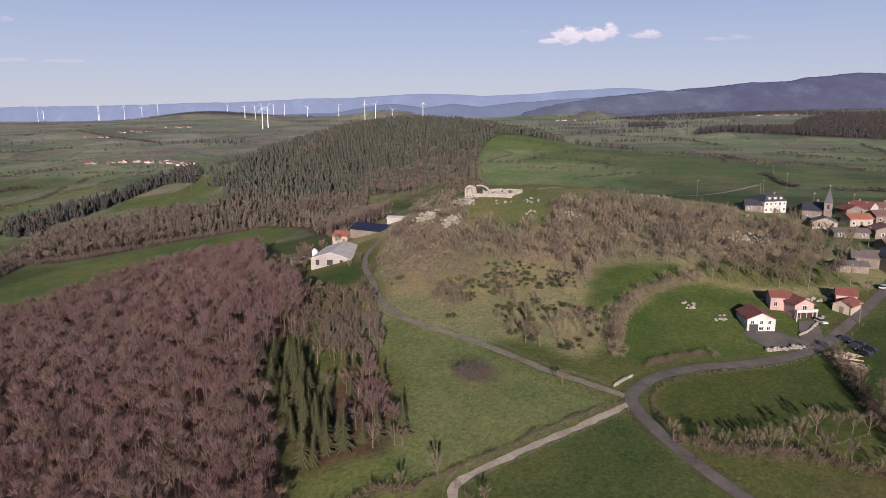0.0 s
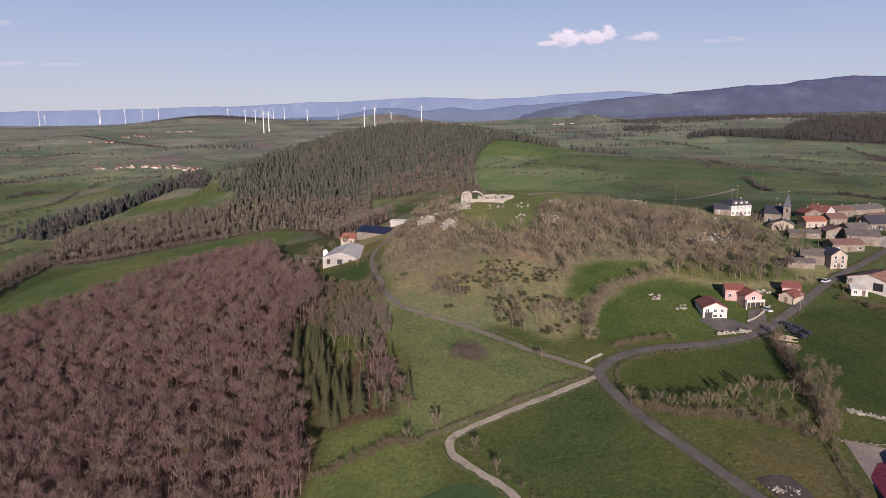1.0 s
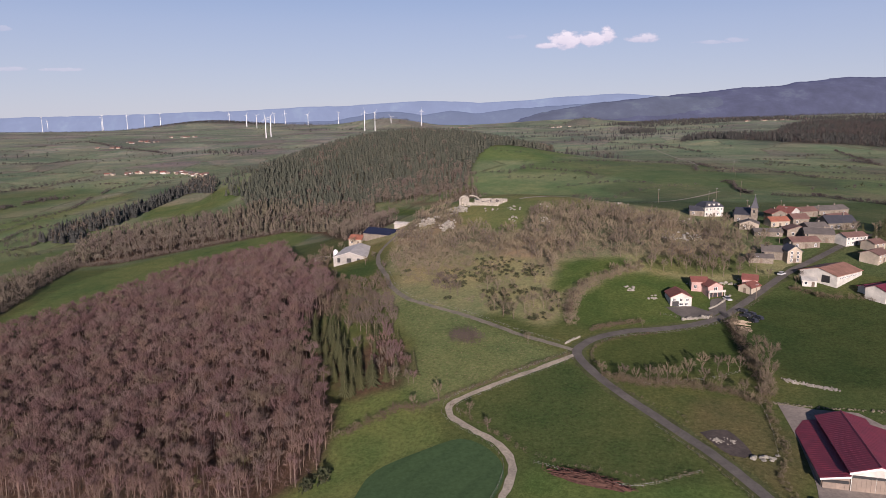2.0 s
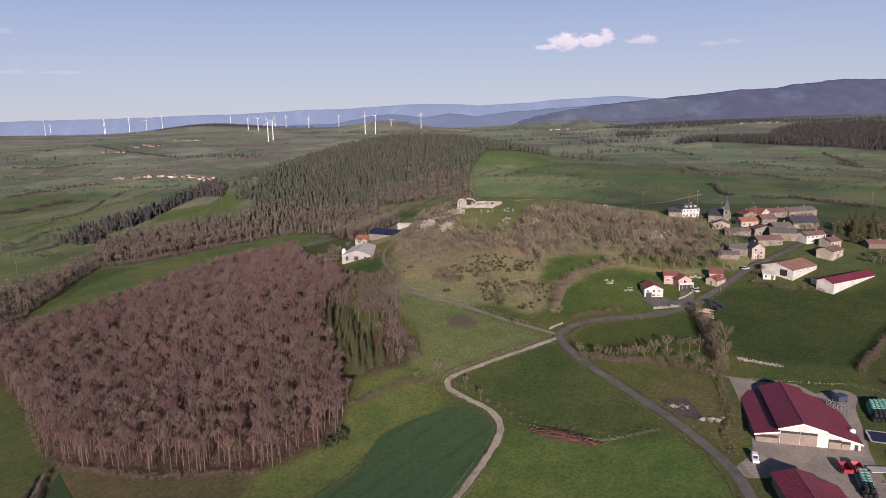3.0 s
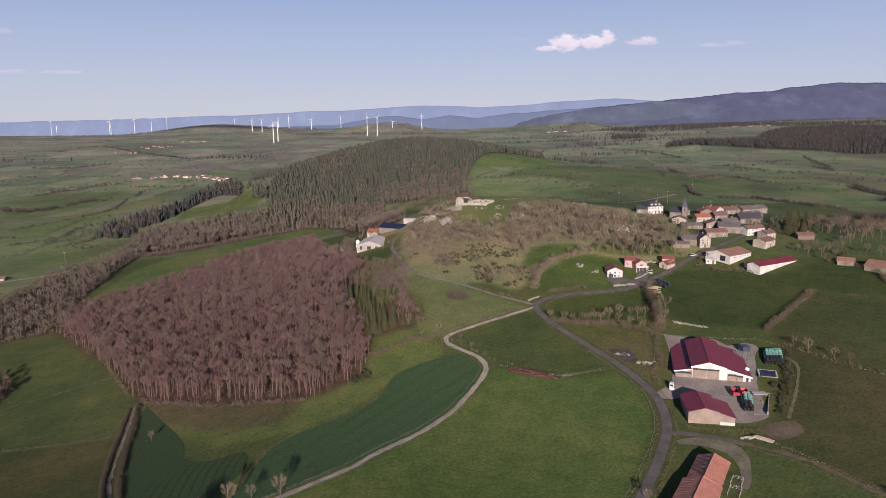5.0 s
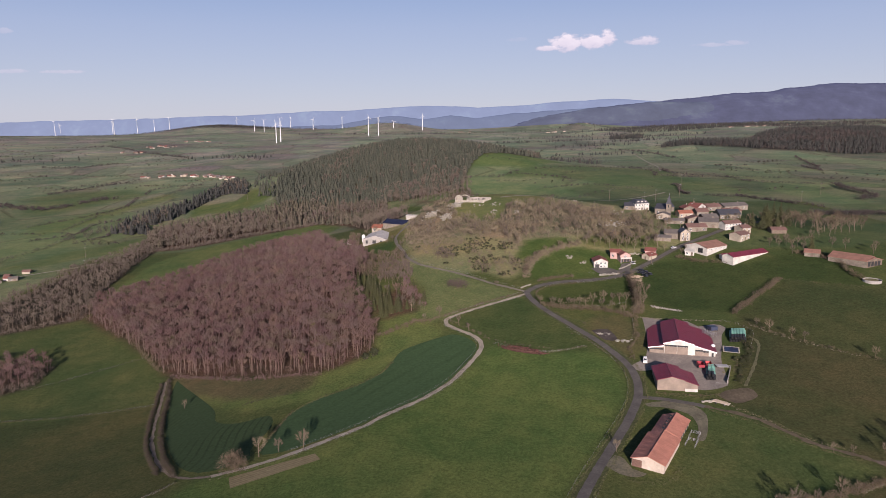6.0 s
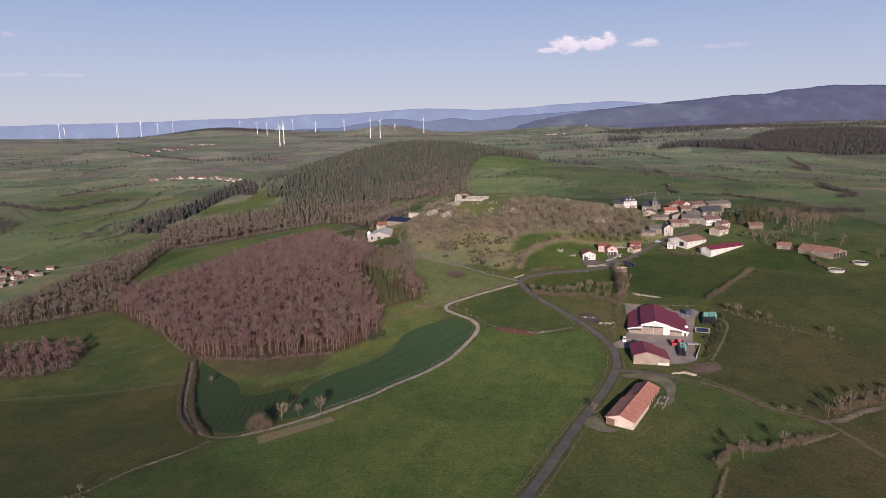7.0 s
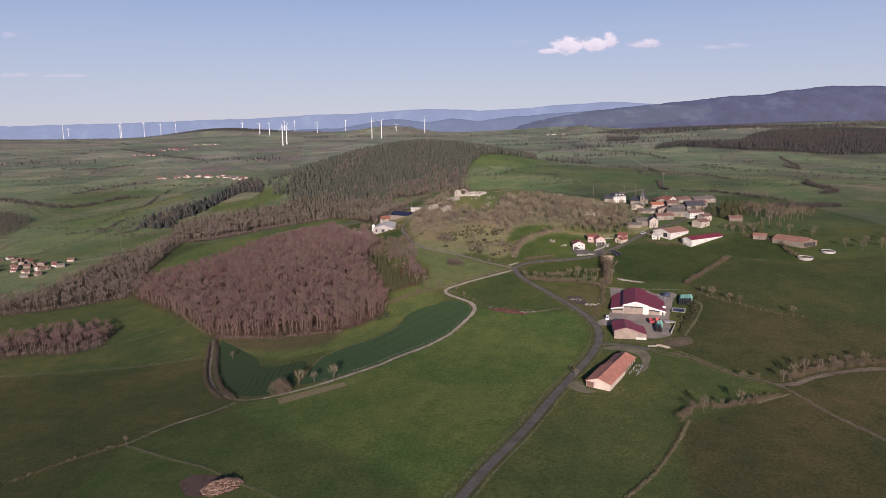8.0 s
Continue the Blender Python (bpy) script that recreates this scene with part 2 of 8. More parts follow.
def ribbed(name, colour, pitch=1.0, rough=0.5):
    """Ribbed roofing sheets, ribs down the slope."""
    m, t, p = nodes_of(name)
    c = t.nodes.new("ShaderNodeTexCoord")
    w = t.nodes.new("ShaderNodeTexWave")
    w.wave_type, w.bands_direction = "BANDS", "Y"
    w.inputs["Scale"].default_value = 3.0 / pitch
    link(t, c.outputs["Object"], w.inputs["Vector"])
    n = noise_tex(t, 0.35, 5, 0.6, c.outputs["Object"])
    r = ramp(t, n.outputs[0], [(0.3, tuple(v * 0.8 for v in colour)), (0.7, tuple(min(1, v * 1.2) for v in colour))])
    out = mix(t, "MULTIPLY", 0.22, r.outputs[0], ramp(t, w.outputs["Fac"], [(0, (0.72, 0.72, 0.72)), (1, (1.1, 1.1, 1.1))]).outputs[0])
    link(t, out, p.inputs["Base Color"])
    p.inputs["Roughness"].default_value = rough
    bump(t, p, w.outputs["Fac"], 0.15, 0.02)
    return m


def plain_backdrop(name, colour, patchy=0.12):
    """A far range, dull by itself; the hazy air before it is put into its emission."""
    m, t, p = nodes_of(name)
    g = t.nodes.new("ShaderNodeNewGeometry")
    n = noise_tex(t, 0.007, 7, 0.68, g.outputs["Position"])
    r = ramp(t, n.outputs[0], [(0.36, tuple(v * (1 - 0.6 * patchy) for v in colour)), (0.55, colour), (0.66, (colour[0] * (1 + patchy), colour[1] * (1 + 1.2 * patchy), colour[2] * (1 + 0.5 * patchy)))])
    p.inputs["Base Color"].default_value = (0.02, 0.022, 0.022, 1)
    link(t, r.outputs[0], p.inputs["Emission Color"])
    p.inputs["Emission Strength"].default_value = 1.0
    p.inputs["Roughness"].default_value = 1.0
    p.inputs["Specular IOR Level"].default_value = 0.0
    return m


GROUND = ground_material()
ASPHALT = surface("asphalt", (0.118, 0.108, 0.10), 0.9, 1.2, 0.2, 0.15, 0.15, 0.02)
GRAVEL = surface("pale_gravel", (0.34, 0.30, 0.245), 0.95, 1.5, 0.35, 0.12, 0.3, 0.04)
LANE_GRASS = surface("verge_grass", (0.075, 0.085, 0.034), 0.95, 1.1, 0.4, 0.1, 0.4, 0.15)
YARD = surface("yard_gravel", (0.25, 0.217, 0.192), 0.95, 1.2, 0.25, 0.12, 0.25, 0.04)


def drilled(name, colour, dip=0.55, scale=0.11, bend=5.0, turn=0.0):
    """Young cereal with faint curving drill rows."""
    m, t, p = nodes_of(name)
    g = t.nodes.new("ShaderNodeNewGeometry")
    w = t.nodes.new("ShaderNodeTexWave")
    w.wave_type, w.bands_direction = "BANDS", "X"
    w.inputs["Scale"].default_value, w.inputs["Distortion"].default_value = scale, bend
    w.inputs["Detail"].default_value, w.inputs["Detail Scale"].default_value = 1.0, 0.1
    lie = t.nodes.new("ShaderNodeMapping")
    lie.inputs["Rotation"].default_value = (0, 0, radians(turn))
    link(t, g.outputs["Position"], lie.inputs["Vector"])
    link(t, lie.outputs[0], w.inputs["Vector"])
    n = noise_tex(t, 0.8, 6, 0.65, g.outputs["Position"])
    c = ramp(t, n.outputs[0], [(0.25, tuple(v * 0.75 for v in colour)), (0.75, tuple(v * 1.25 for v in colour))])
    worn = ramp(t, noise_tex(t, 0.035, 3, 0.5, g.outputs["Position"]).outputs[0], [(0.4, (0.1, 0.1, 0.1)), (0.62, (1, 1, 1))])
    out = mix(t, "MULTIPLY", worn.outputs[0], c.outputs[0], ramp(t, w.outputs["Fac"], [(0.05, (dip, dip, dip)), (0.3, (1.04, 1.03, 1.0))]).outputs[0])
    link(t, out, p.inputs["Base Color"])
    p.inputs["Roughness"].default_value = 0.95
    p.inputs["Specular IOR Level"].default_value = 0.08
    bump(t, p, n.outputs[0], 0.4, 0.1)
    return m


CROP_ROWS = drilled("drilled_cereal", (0.044, 0.070, 0.032), 0.78, 0.11, 70.0, 20.0)
CROP = drilled("young_cereal", (0.050, 0.087, 0.039), 0.84, 0.05, 26.0, 41.0)
TILLED = surface("bare_strip", (0.2, 0.165, 0.1), 0.95, 0.8, 0.25, 0.2, 0.4, 0.1)
STRIPED = drilled("striped_soil", (0.235, 0.195, 0.115), 0.7, 0.22, 3.0, 62.0)
CLARET = ribbed("claret_sheet", (0.17, 0.026, 0.042), 1.0)
RUSTY = ribbed("terracotta_sheet", (0.42, 0.18, 0.125), 1.0, 0.7)
BROWNROOF = ribbed("brown_fibre_sheet", (0.27, 0.14, 0.10), 1.2, 0.8)
PALEROOF = ribbed("pale_fibre_sheet", (0.50, 0.47, 0.44), 1.2, 0.8)
TILE = ribbed("clay_tile", (0.20, 0.07, 0.055), 0.5, 0.85)
TILE_BRIGHT = ribbed("orange_tile", (0.30, 0.11, 0.068), 0.5, 0.85)
TILE_DULL = ribbed("weathered_tile", (0.165, 0.092, 0.076), 0.5, 0.9)
SLATE = ribbed("slate", (0.055, 0.055, 0.065), 0.4, 0.55)
GREYROOF = ribbed("stone_slab_roof", (0.125, 0.108, 0.098), 0.6, 0.9)
WHITE = surface("white_render", (0.50, 0.48, 0.445), 0.9, 2.0, 0.06, 0.15, 0.1, 0.01)
CREAM = surface("cream_render", (0.36, 0.31, 0.25), 0.9, 1.6, 0.1, 0.15, 0.15, 0.01)
PINK = surface("pink_render", (0.44, 0.295, 0.27), 0.9, 1.6, 0.08, 0.15, 0.1, 0.01)
TAUPE = surface("taupe_cladding", (0.235, 0.185, 0.15), 0.8, 1.2, 0.1, 0.2, 0.1, 0.02)
STONE = surface("grey_stonework", (0.20, 0.172, 0.142), 0.95, 2.2, 0.45, 0.15, 0.5, 0.06)
ROCK = surface("pale_rock", (0.31, 0.29, 0.25), 0.95, 0.7, 0.4, 0.2, 0.7, 0.2)
MOSSY_STONE = surface("mossy_stone", (0.17, 0.155, 0.11), 0.95, 1.4, 0.4, 0.2, 0.6, 0.1)
FENCE_WOOD = surface("fence_timber", (0.10, 0.08, 0.06), 0.95, 2.0, 0.3, 0.2, 0.3, 0.03)
TIMBER = surface("grey_timber", (0.16, 0.125, 0.10), 0.9, 2.0, 0.3, 0.2, 0.3, 0.03)
RUIN_STONE = surface("bleached_stone", (0.40, 0.365, 0.315), 0.95, 1.2, 0.35, 0.2, 0.6, 0.1)
CONCRETE = surface("concrete", (0.33, 0.31, 0.29), 0.9, 1.2, 0.15, 0.2, 0.2, 0.02)
DARK = surface("dark_opening", (0.02, 0.02, 0.022), 0.6, 1.0, 0.2, 0.2, 0.0)
GLASS = surface("dark_glass", (0.03, 0.035, 0.045), 0.12, 1.0, 0.1, 0.2, 0.0)
SOLAR = surface("solar_panel", (0.022, 0.025, 0.05), 0.25, 0.6, 0.2, 0.2, 0.0)
WRAP_GREEN = surface("pale_green_wrap", (0.15, 0.33, 0.27), 0.4, 1.5, 0.2, 0.2, 0.2, 0.03)
WRAP_BLACK = surface("black_wrap", (0.018, 0.018, 0.02), 0.35, 1.5, 0.2, 0.2, 0.2, 0.03)
LINER = surface("blue_liner", (0.018, 0.02, 0.06), 0.3, 0.8, 0.2, 0.2, 0.1, 0.02)
RED_PAINT = surface("red_paint", (0.27, 0.018, 0.032), 0.5, 1.5, 0.15, 0.2, 0.1, 0.01)
TURBINE_GREY = surface("pale_grey_paint", (0.62, 0.63, 0.64), 0.5, 1.0, 0.04, 0.2, 0.0)
TWIG_OLIVE = tinted("mossy_twigs", [(0.14, 0.13, 0.05), (0.12, 0.115, 0.048), (0.155, 0.14, 0.06)])
WHITE_PAINT = surface("white_paint", (0.8, 0.8, 0.8), 0.4, 1.0, 0.04, 0.2, 0.0)
BLACK_RUBBER = surface("black_rubber", (0.02, 0.02, 0.02), 0.8, 2.0, 0.2, 0.2, 0.1, 0.01)
GREY_METAL = surface("galvanised", (0.45, 0.45, 0.46), 0.5, 1.5, 0.15, 0.2, 0.1, 0.01, 0.6)
BRUSHWOOD = surface("rusty_brushwood", (0.105, 0.052, 0.042), 0.95, 1.2, 0.5, 0.2, 0.5, 0.1)
BARK = surface("bark", (0.17, 0.13, 0.105), 0.95, 2.5, 0.35, 0.2, 0.3, 0.03, by_object=0.25)
PALE_BARK = surface("pale_bark", (0.150, 0.113, 0.092), 0.95, 2.5, 0.3, 0.2, 0.3, 0.03, by_object=0.25)
TWIG_RED = tinted("beech_twigs", [(0.116, 0.068, 0.065), (0.143, 0.092, 0.084), (0.162, 0.107, 0.085), (0.121, 0.072, 0.073), (0.151, 0.105, 0.095), (0.134, 0.101, 0.074)])
TWIG_MAUVE = tinted("mauve_brown_twigs", [(0.105, 0.086, 0.074), (0.128, 0.098, 0.084), (0.140, 0.112, 0.090), (0.112, 0.092, 0.072), (0.148, 0.124, 0.096), (0.120, 0.090, 0.082)])
LARCH = tinted("larch_and_pine", [(0.070, 0.066, 0.048), (0.098, 0.082, 0.060), (0.086, 0.078, 0.052), (0.112, 0.092, 0.070), (0.074, 0.072, 0.050)])
TWIG_TAN = tinted("hedge_twigs", [(0.205, 0.165, 0.112), (0.178, 0.142, 0.102), (0.235, 0.192, 0.126), (0.168, 0.136, 0.100), (0.2, 0.178, 0.11)])
TWIG_FIELD = tinted("field_tree_twigs", [(0.158, 0.126, 0.088), (0.138, 0.110, 0.080), (0.178, 0.144, 0.096), (0.130, 0.106, 0.080), (0.154, 0.136, 0.086)])
TWIG_HEDGE = tinted("thorn_twigs", [(0.115, 0.088, 0.062), (0.135, 0.102, 0.07), (0.10, 0.08, 0.06), (0.15, 0.118, 0.078), (0.12, 0.10, 0.058)])
TWIG_GREY = tinted("grey_twigs", [(0.125, 0.10, 0.08), (0.15, 0.12, 0.095), (0.11, 0.088, 0.072), (0.14, 0.118, 0.082)])
TWIG_DARK = tinted("dark_thorn_twigs", [(0.062, 0.05, 0.04), (0.08, 0.064, 0.048), (0.055, 0.046, 0.038)])
DRY_GRASS = tinted("dry_verge_grass", [(0.10, 0.108, 0.044), (0.135, 0.125, 0.062), (0.09, 0.102, 0.038), (0.155, 0.138, 0.075), (0.11, 0.112, 0.05)])
NEEDLE = tinted("spruce_needles", [(0.046, 0.050, 0.024), (0.070, 0.070, 0.031), (0.055, 0.058, 0.029), (0.084, 0.080, 0.036)])
NEEDLE_DARK = tinted("dark_spruce_needles", [(0.048, 0.054, 0.042), (0.070, 0.075, 0.055), (0.055, 0.060, 0.047), (0.082, 0.083, 0.062), (0.060, 0.065, 0.049)])
GORSE = tinted("evergreen_leaves", [(0.052, 0.058, 0.028), (0.04, 0.045, 0.024), (0.07, 0.07, 0.034)])
FAR_NEEDLE = tinted("far_dark_needles", [(0.038, 0.040, 0.038), (0.052, 0.052, 0.046), (0.044, 0.045, 0.042)])
FAR_BROWN = tinted("far_dark_twigs", [(0.058, 0.047, 0.046), (0.070, 0.057, 0.053), (0.052, 0.045, 0.043)])
# blue haze over the ranges, painted as their own glow
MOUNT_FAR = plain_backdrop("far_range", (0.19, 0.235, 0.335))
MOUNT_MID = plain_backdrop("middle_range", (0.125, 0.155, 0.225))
MOUNT_NEAR = plain_backdrop("haze_blue_mountain", (0.074, 0.080, 0.132), 0.35)
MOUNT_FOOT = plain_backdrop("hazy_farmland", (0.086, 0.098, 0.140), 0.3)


# ---- mesh helpers ----
class Shape:
    """Collects faces, each with the number of its material."""

    def __init__(self):
        self.v, self.f, self.m = [], [], []

    def add(self, verts, faces, m=0):
        k = len(self.v)
        self.v += [tuple(p) for p in verts]
        self.f += [tuple(i + k for i in q) for q in faces]
        self.m += [m] * len(faces)
        return self

    def box(self, x0, x1, y0, y1, z0, z1, m=0):
        v = [(x, y, z) for z in (z0, z1) for x, y in ((x0, y0), (x1, y0), (x1, y1), (x0, y1))]
        return self.add(v, [(0, 3, 2, 1), (4, 5, 6, 7), (0, 1, 5, 4), (1, 2, 6, 5), (2, 3, 7, 6), (3, 0, 4, 7)], m)

    def prism(self, outline, y0, y1, m=0):
        """An outline in x and z, drawn out from y0 to y1."""
        n = len(outline)
        v = [(x, y0, z) for x, z in outline] + [(x, y1, z) for x, z in outline]
        f = [tuple(range(n)), tuple(range(2 * n - 1, n - 1, -1))]
        f += [(i, n + i, n + (i + 1) % n, (i + 1) % n) for i in range(n)]
        return self.add(v, f, m)

    def tube(self, a, b, ra, rb, n=5, m=0, caps=False):
        a, b = Vector(a), Vector(b)
        d = (b - a).normalized()
        s = d.orthogonal().normalized()
        u = d.cross(s)
        ring = [(math.cos(2 * math.pi * i / n), math.sin(2 * math.pi * i / n)) for i in range(n)]
        v = [a + (s * c + u * q) * ra for c, q in ring] + [b + (s * c + u * q) * rb for c, q in ring]
        f = [(i, (i + 1) % n, n + (i + 1) % n, n + i) for i in range(n)]
        if caps:
            f += [tuple(range(n - 1, -1, -1)), tuple(range(n, 2 * n))]
        return self.add(v, f, m)

    def stone(self, c, r, rng, m=0):
        """A rough boulder of 20 facets."""
        t = (1 + 5 ** 0.5) / 2
        v = [(-1, t, 0), (1, t, 0), (-1, -t, 0), (1, -t, 0), (0, -1, t), (0, 1, t), (0, -1, -t), (0, 1, -t), (t, 0, -1), (t, 0, 1), (-t, 0, -1), (-t, 0, 1)]
        f = [(0, 11, 5), (0, 5, 1), (0, 1, 7), (0, 7, 10), (0, 10, 11), (1, 5, 9), (5, 11, 4), (11, 10, 2), (10, 7, 6), (7, 1, 8),
             (3, 9, 4), (3, 4, 2), (3, 2, 6), (3, 6, 8), (3, 8, 9), (4, 9, 5), (2, 4, 11), (6, 2, 10), (8, 6, 7), (9, 8, 1)]
        k = r / 1.9
        v = [(c[0] + x * k * rng.uniform(0.7, 1.3), c[1] + y * k * rng.uniform(0.7, 1.3), c[2] + z * k * rng.uniform(0.5, 0.95)) for x, y, z in v]
        return self.add(v, f, m)


def mesh_from(name, shape, materials):
    me = bpy.data.meshes.new(name)
    me.from_pydata(shape.v, [], shape.f)
    for m in materials:
        me.materials.append(m)
    if len(materials) > 1:
        me.polygons.foreach_set("material_index", np.array(shape.m, np.int32))
    me.update()
    return me


def part(name, shape, material, parent=None, label=""):
    mats = material if isinstance(material, (list, tuple)) else [material]
    ob = new(name, mesh_from(name, shape, mats))
    if parent is not None:
        ob.parent = parent
    if label:
        tagged(ob, label)
    return ob


def thing(name, x, y, turn=0.0, label="", category="", group="", z=None):
    """An Empty at a thing's base, to carry its parts."""
    e = new(name)
    e.empty_display_size = 0.5
    e.matrix_world = pose(x, y, ground_z(x, y) if z is None else z, 0, 0, turn)
    return tagged(e, label, category, group)


def array_mesh(name, v, f, mats, mi=None, tint=None):
    """A mesh of triangles straight from arrays."""
    me = bpy.data.meshes.new(name)
    n, k = len(v), len(f)
    me.vertices.add(n)
    me.vertices.foreach_set("co", np.ascontiguousarray(v, np.float32).ravel())
    me.loops.add(3 * k)
    me.loops.foreach_set("vertex_index", np.ascontiguousarray(f, np.int32).ravel())
    me.polygons.add(k)
    me.polygons.foreach_set("loop_start", np.arange(0, 3 * k, 3, dtype=np.int32))
    for m in mats:
        me.materials.append(m)
    if mi is not None:
        me.polygons.foreach_set("material_index", np.ascontiguousarray(mi, np.int32))
    if tint is not None:
        a = me.attributes.new("tint", "FLOAT", "POINT")
        a.data.foreach_set("value", np.ascontiguousarray(tint, np.float32))
    me.update(calc_edges=True)
    return me


# ---- ways, in plan ----
MAIN_ROAD = smooth_line([(-14, -130), (5.6, -90.6), (15.3, -71.5), (30.3, -44.5), (45, -15), (53, 0), (62, 16), (71, 33), (77, 47), (80, 61), (79.5, 76), (73, 97),
                         (64, 116), (54.5, 135), (49.5, 148), (47, 160), (50, 166.5), (57.5, 173), (69, 178), (83, 180.5), (97, 184.2), (110, 190.5), (121, 199.8),
                         (131, 208.3), (142, 218), (153.5, 227.5), (169, 238), (182, 247.5), (195, 258), (214, 272), (240, 284)])
LANE = smooth_line([(47, 160), (35, 151.5), (22.6, 144), (11, 137.2), (4.2, 133), (2, 129.5), (2.6, 125), (5.1, 121), (10.1, 115.4), (15.4, 109), (17.9, 103), (18.2, 97),
                    (15.8, 89), (12, 81), (8.2, 73.5), (2, 63), (-9, 51), (-21.7, 41), (-30, 32.6), (-43, 23.5), (-55.6, 15), (-66, 10), (-78.3, 6.2)])
OLD_TRACK = smooth_line([(-78.3, 6.2), (-88, 7.5), (-97.6, 15.3), (-108.5, 32), (-116.5, 49), (-123.5, 70), (-130, 91.7), (-137, 115)])
HILL_ROAD = smooth_line([(46, 163), (37.5, 169.5), (27.5, 177), (17.5, 187), (7, 197), (-4.5, 207.5), (-13.8, 217), (-19.3, 227), (-23.5, 238.5), (-26, 252), (-29, 264), (-33, 283),
                         (-34, 303), (-30, 322), (-22, 345)])
FARM_TRACK = smooth_line([(76, 44), (84, 43), (95, 38.5), (114, 27.5), (127, 9.5), (139, 1), (145, -8), (150, -25), (160, -48)])
SIDE_TRACK = smooth_line([(141, -2), (150, -1.5), (160, 4), (185, 10), (215, 8)])
FAR_LANE = smooth_line([(300, 740), (345, 891), (383, 1079), (427, 1328), (440, 1500)], 8)
VALLEY_LANE = smooth_line([(-372, 361), (-350, 378), (-327, 392), (-316, 404)], 6)
FAR_TRACK = smooth_line([(48, 352), (80, 372), (120, 395), (160, 430), (230, 500)], 6)

# ---- plots of ground, in plan ----
FOREST = [(-140, 123), (-120, 113), (-95, 103), (-74, 97), (-55, 92), (-43, 97), (-34, 105), (-33, 125), (-36, 140), (-42, 156), (-51, 178), (-54, 200), (-47, 225), (-53, 250),
          (-68, 275), (-86, 320), (-105, 392), (-138, 397), (-170, 372), (-186, 335), (-200, 300), (-226, 282), (-240, 258), (-237, 233), (-197, 192), (-165, 158)]
SPRUCES = [(-61, 188), (-58, 202), (-43, 196), (-35, 177), (-26, 162), (-21, 149), (-22, 143), (-31, 142), (-37, 155), (-43, 170)]
SPRUCE_EDGE = [(-32, 174), (-24, 186), (-15, 175), (-9, 156), (-9, 146), (-14, 143), (-21, 144), (-21, 150), (-26, 163)]
MID_WOOD = [(-290, 445), (-250, 443), (-205, 470), (-168, 488), (-127, 500), (-95, 470), (-75, 420), (-64, 385), (-42, 374), (-28, 388), (-32, 420), (-45, 470), (-58, 512), (-62, 566), (-104, 578), (-188, 634),
            (-204, 614), (-240, 600), (-262, 590), (-296, 580), (-322, 560), (-314, 520)]
HILL_WOOD = [(-216, 694), (-222, 740), (-236, 800), (-238, 880), (-225, 950), (-170, 1010), (-90, 1060), (20, 1080), (120, 1060), (172, 1000), (165, 940), (150, 905), (95, 850), (60, 790), (38, 700), (28, 640), (20, 588), (-12, 580), (-40, 566), (-80, 575),
             (-110, 572), (-190, 632), (-206, 650)]
LEFT_WOOD = [(-345, 190), (-318, 197), (-283, 209), (-240, 234), (-243, 262), (-256, 290), (-262, 330), (-272, 400), (-276, 455), (-303, 470), (-304, 412), (-316, 368), (-318, 318), (-322, 250), (-345, 232)]
RIGHT_WOOD = [(535, 1490), (623, 1560), (703, 1416), (728, 1361), (793, 1297), (816, 1234), (871, 1200), (1100, 1250), (1500, 1500), (1800, 2050), (1424, 2080), (1169, 2002), (1104, 2046), (984, 1903), (865, 1716), (796, 1595), (764, 1655), (682, 1733), (600, 1640)]
COPSE = [(-275, 108), (-262, 113), (-248, 119), (-226, 117), (-211, 129), (-214, 153), (-235, 162), (-258, 158), (-285, 140)]
HALL_FIELD = [(-47, 262), (-32, 262), (-33, 290), (-48, 296), (-60, 285)]
SCRUB = [(-28, 262), (-16, 236), (6, 210), (40, 182), (46, 190), (50, 205), (60, 218), (82, 231), (98, 246), (120, 248), (140, 246), (150, 262), (150, 292), (120, 308), (100, 318), (78, 310), (62, 296),
         (45, 286), (20, 284), (2, 318), (-8, 352), (-20, 345), (-28, 318)]
CLEARING = [(54, 243), (70, 247), (88, 246), (87, 238), (72, 231), (60, 222), (50, 210), (44, 213), (50, 227)]
KNOLL = [(-19, 272), (-25, 322), (-19, 352), (-6, 372), (5, 362), (12, 312), (28, 286), (42, 287), (52, 322), (71, 318), (84, 322), (107, 313), (126, 303), (129, 288), (142, 287), (147, 262), (133, 254), (108, 248),
         (94, 250), (74, 248), (56, 246), (50, 230), (41, 248), (15, 266), (4, 265)]
BROWN_PATCH = [(-24, 260), (-21, 290), (4, 272), (17, 255), (14, 243), (-1, 245)]
EAST_SLOPE = [(95, 250), (113, 249), (133, 255), (138, 244), (145, 231), (130, 228), (106, 229), (91, 235)]
ROUGH_MEADOW = [(44, 158), (34, 152), (4, 135), (-8, 128), (-12, 150), (-9, 175), (-20, 200), (-18, 222), (6, 196), (36, 168)]
HOUSE_FIELD = [(56, 180), (94, 187), (118, 202), (108, 224), (88, 233), (70, 224), (54, 207), (50, 188)]
LOOP_FIELD = [(58, 171), (82, 178), (108, 186), (106, 160), (102, 146), (60, 141), (52, 152)]
LANE_FIELD = [(44, 155), (7, 131), (14, 118), (22, 107), (25, 98), (46, 88), (66, 92), (66, 107), (52, 135)]
BIG_FIELD = [(22, 98), (46, 86), (70, 88), (76, 76), (75, 55), (60, 20), (40, -16), (6, -82), (-20, -120), (-120, -120), (-85, 2), (-42, 22), (-6, 52), (14, 80)]
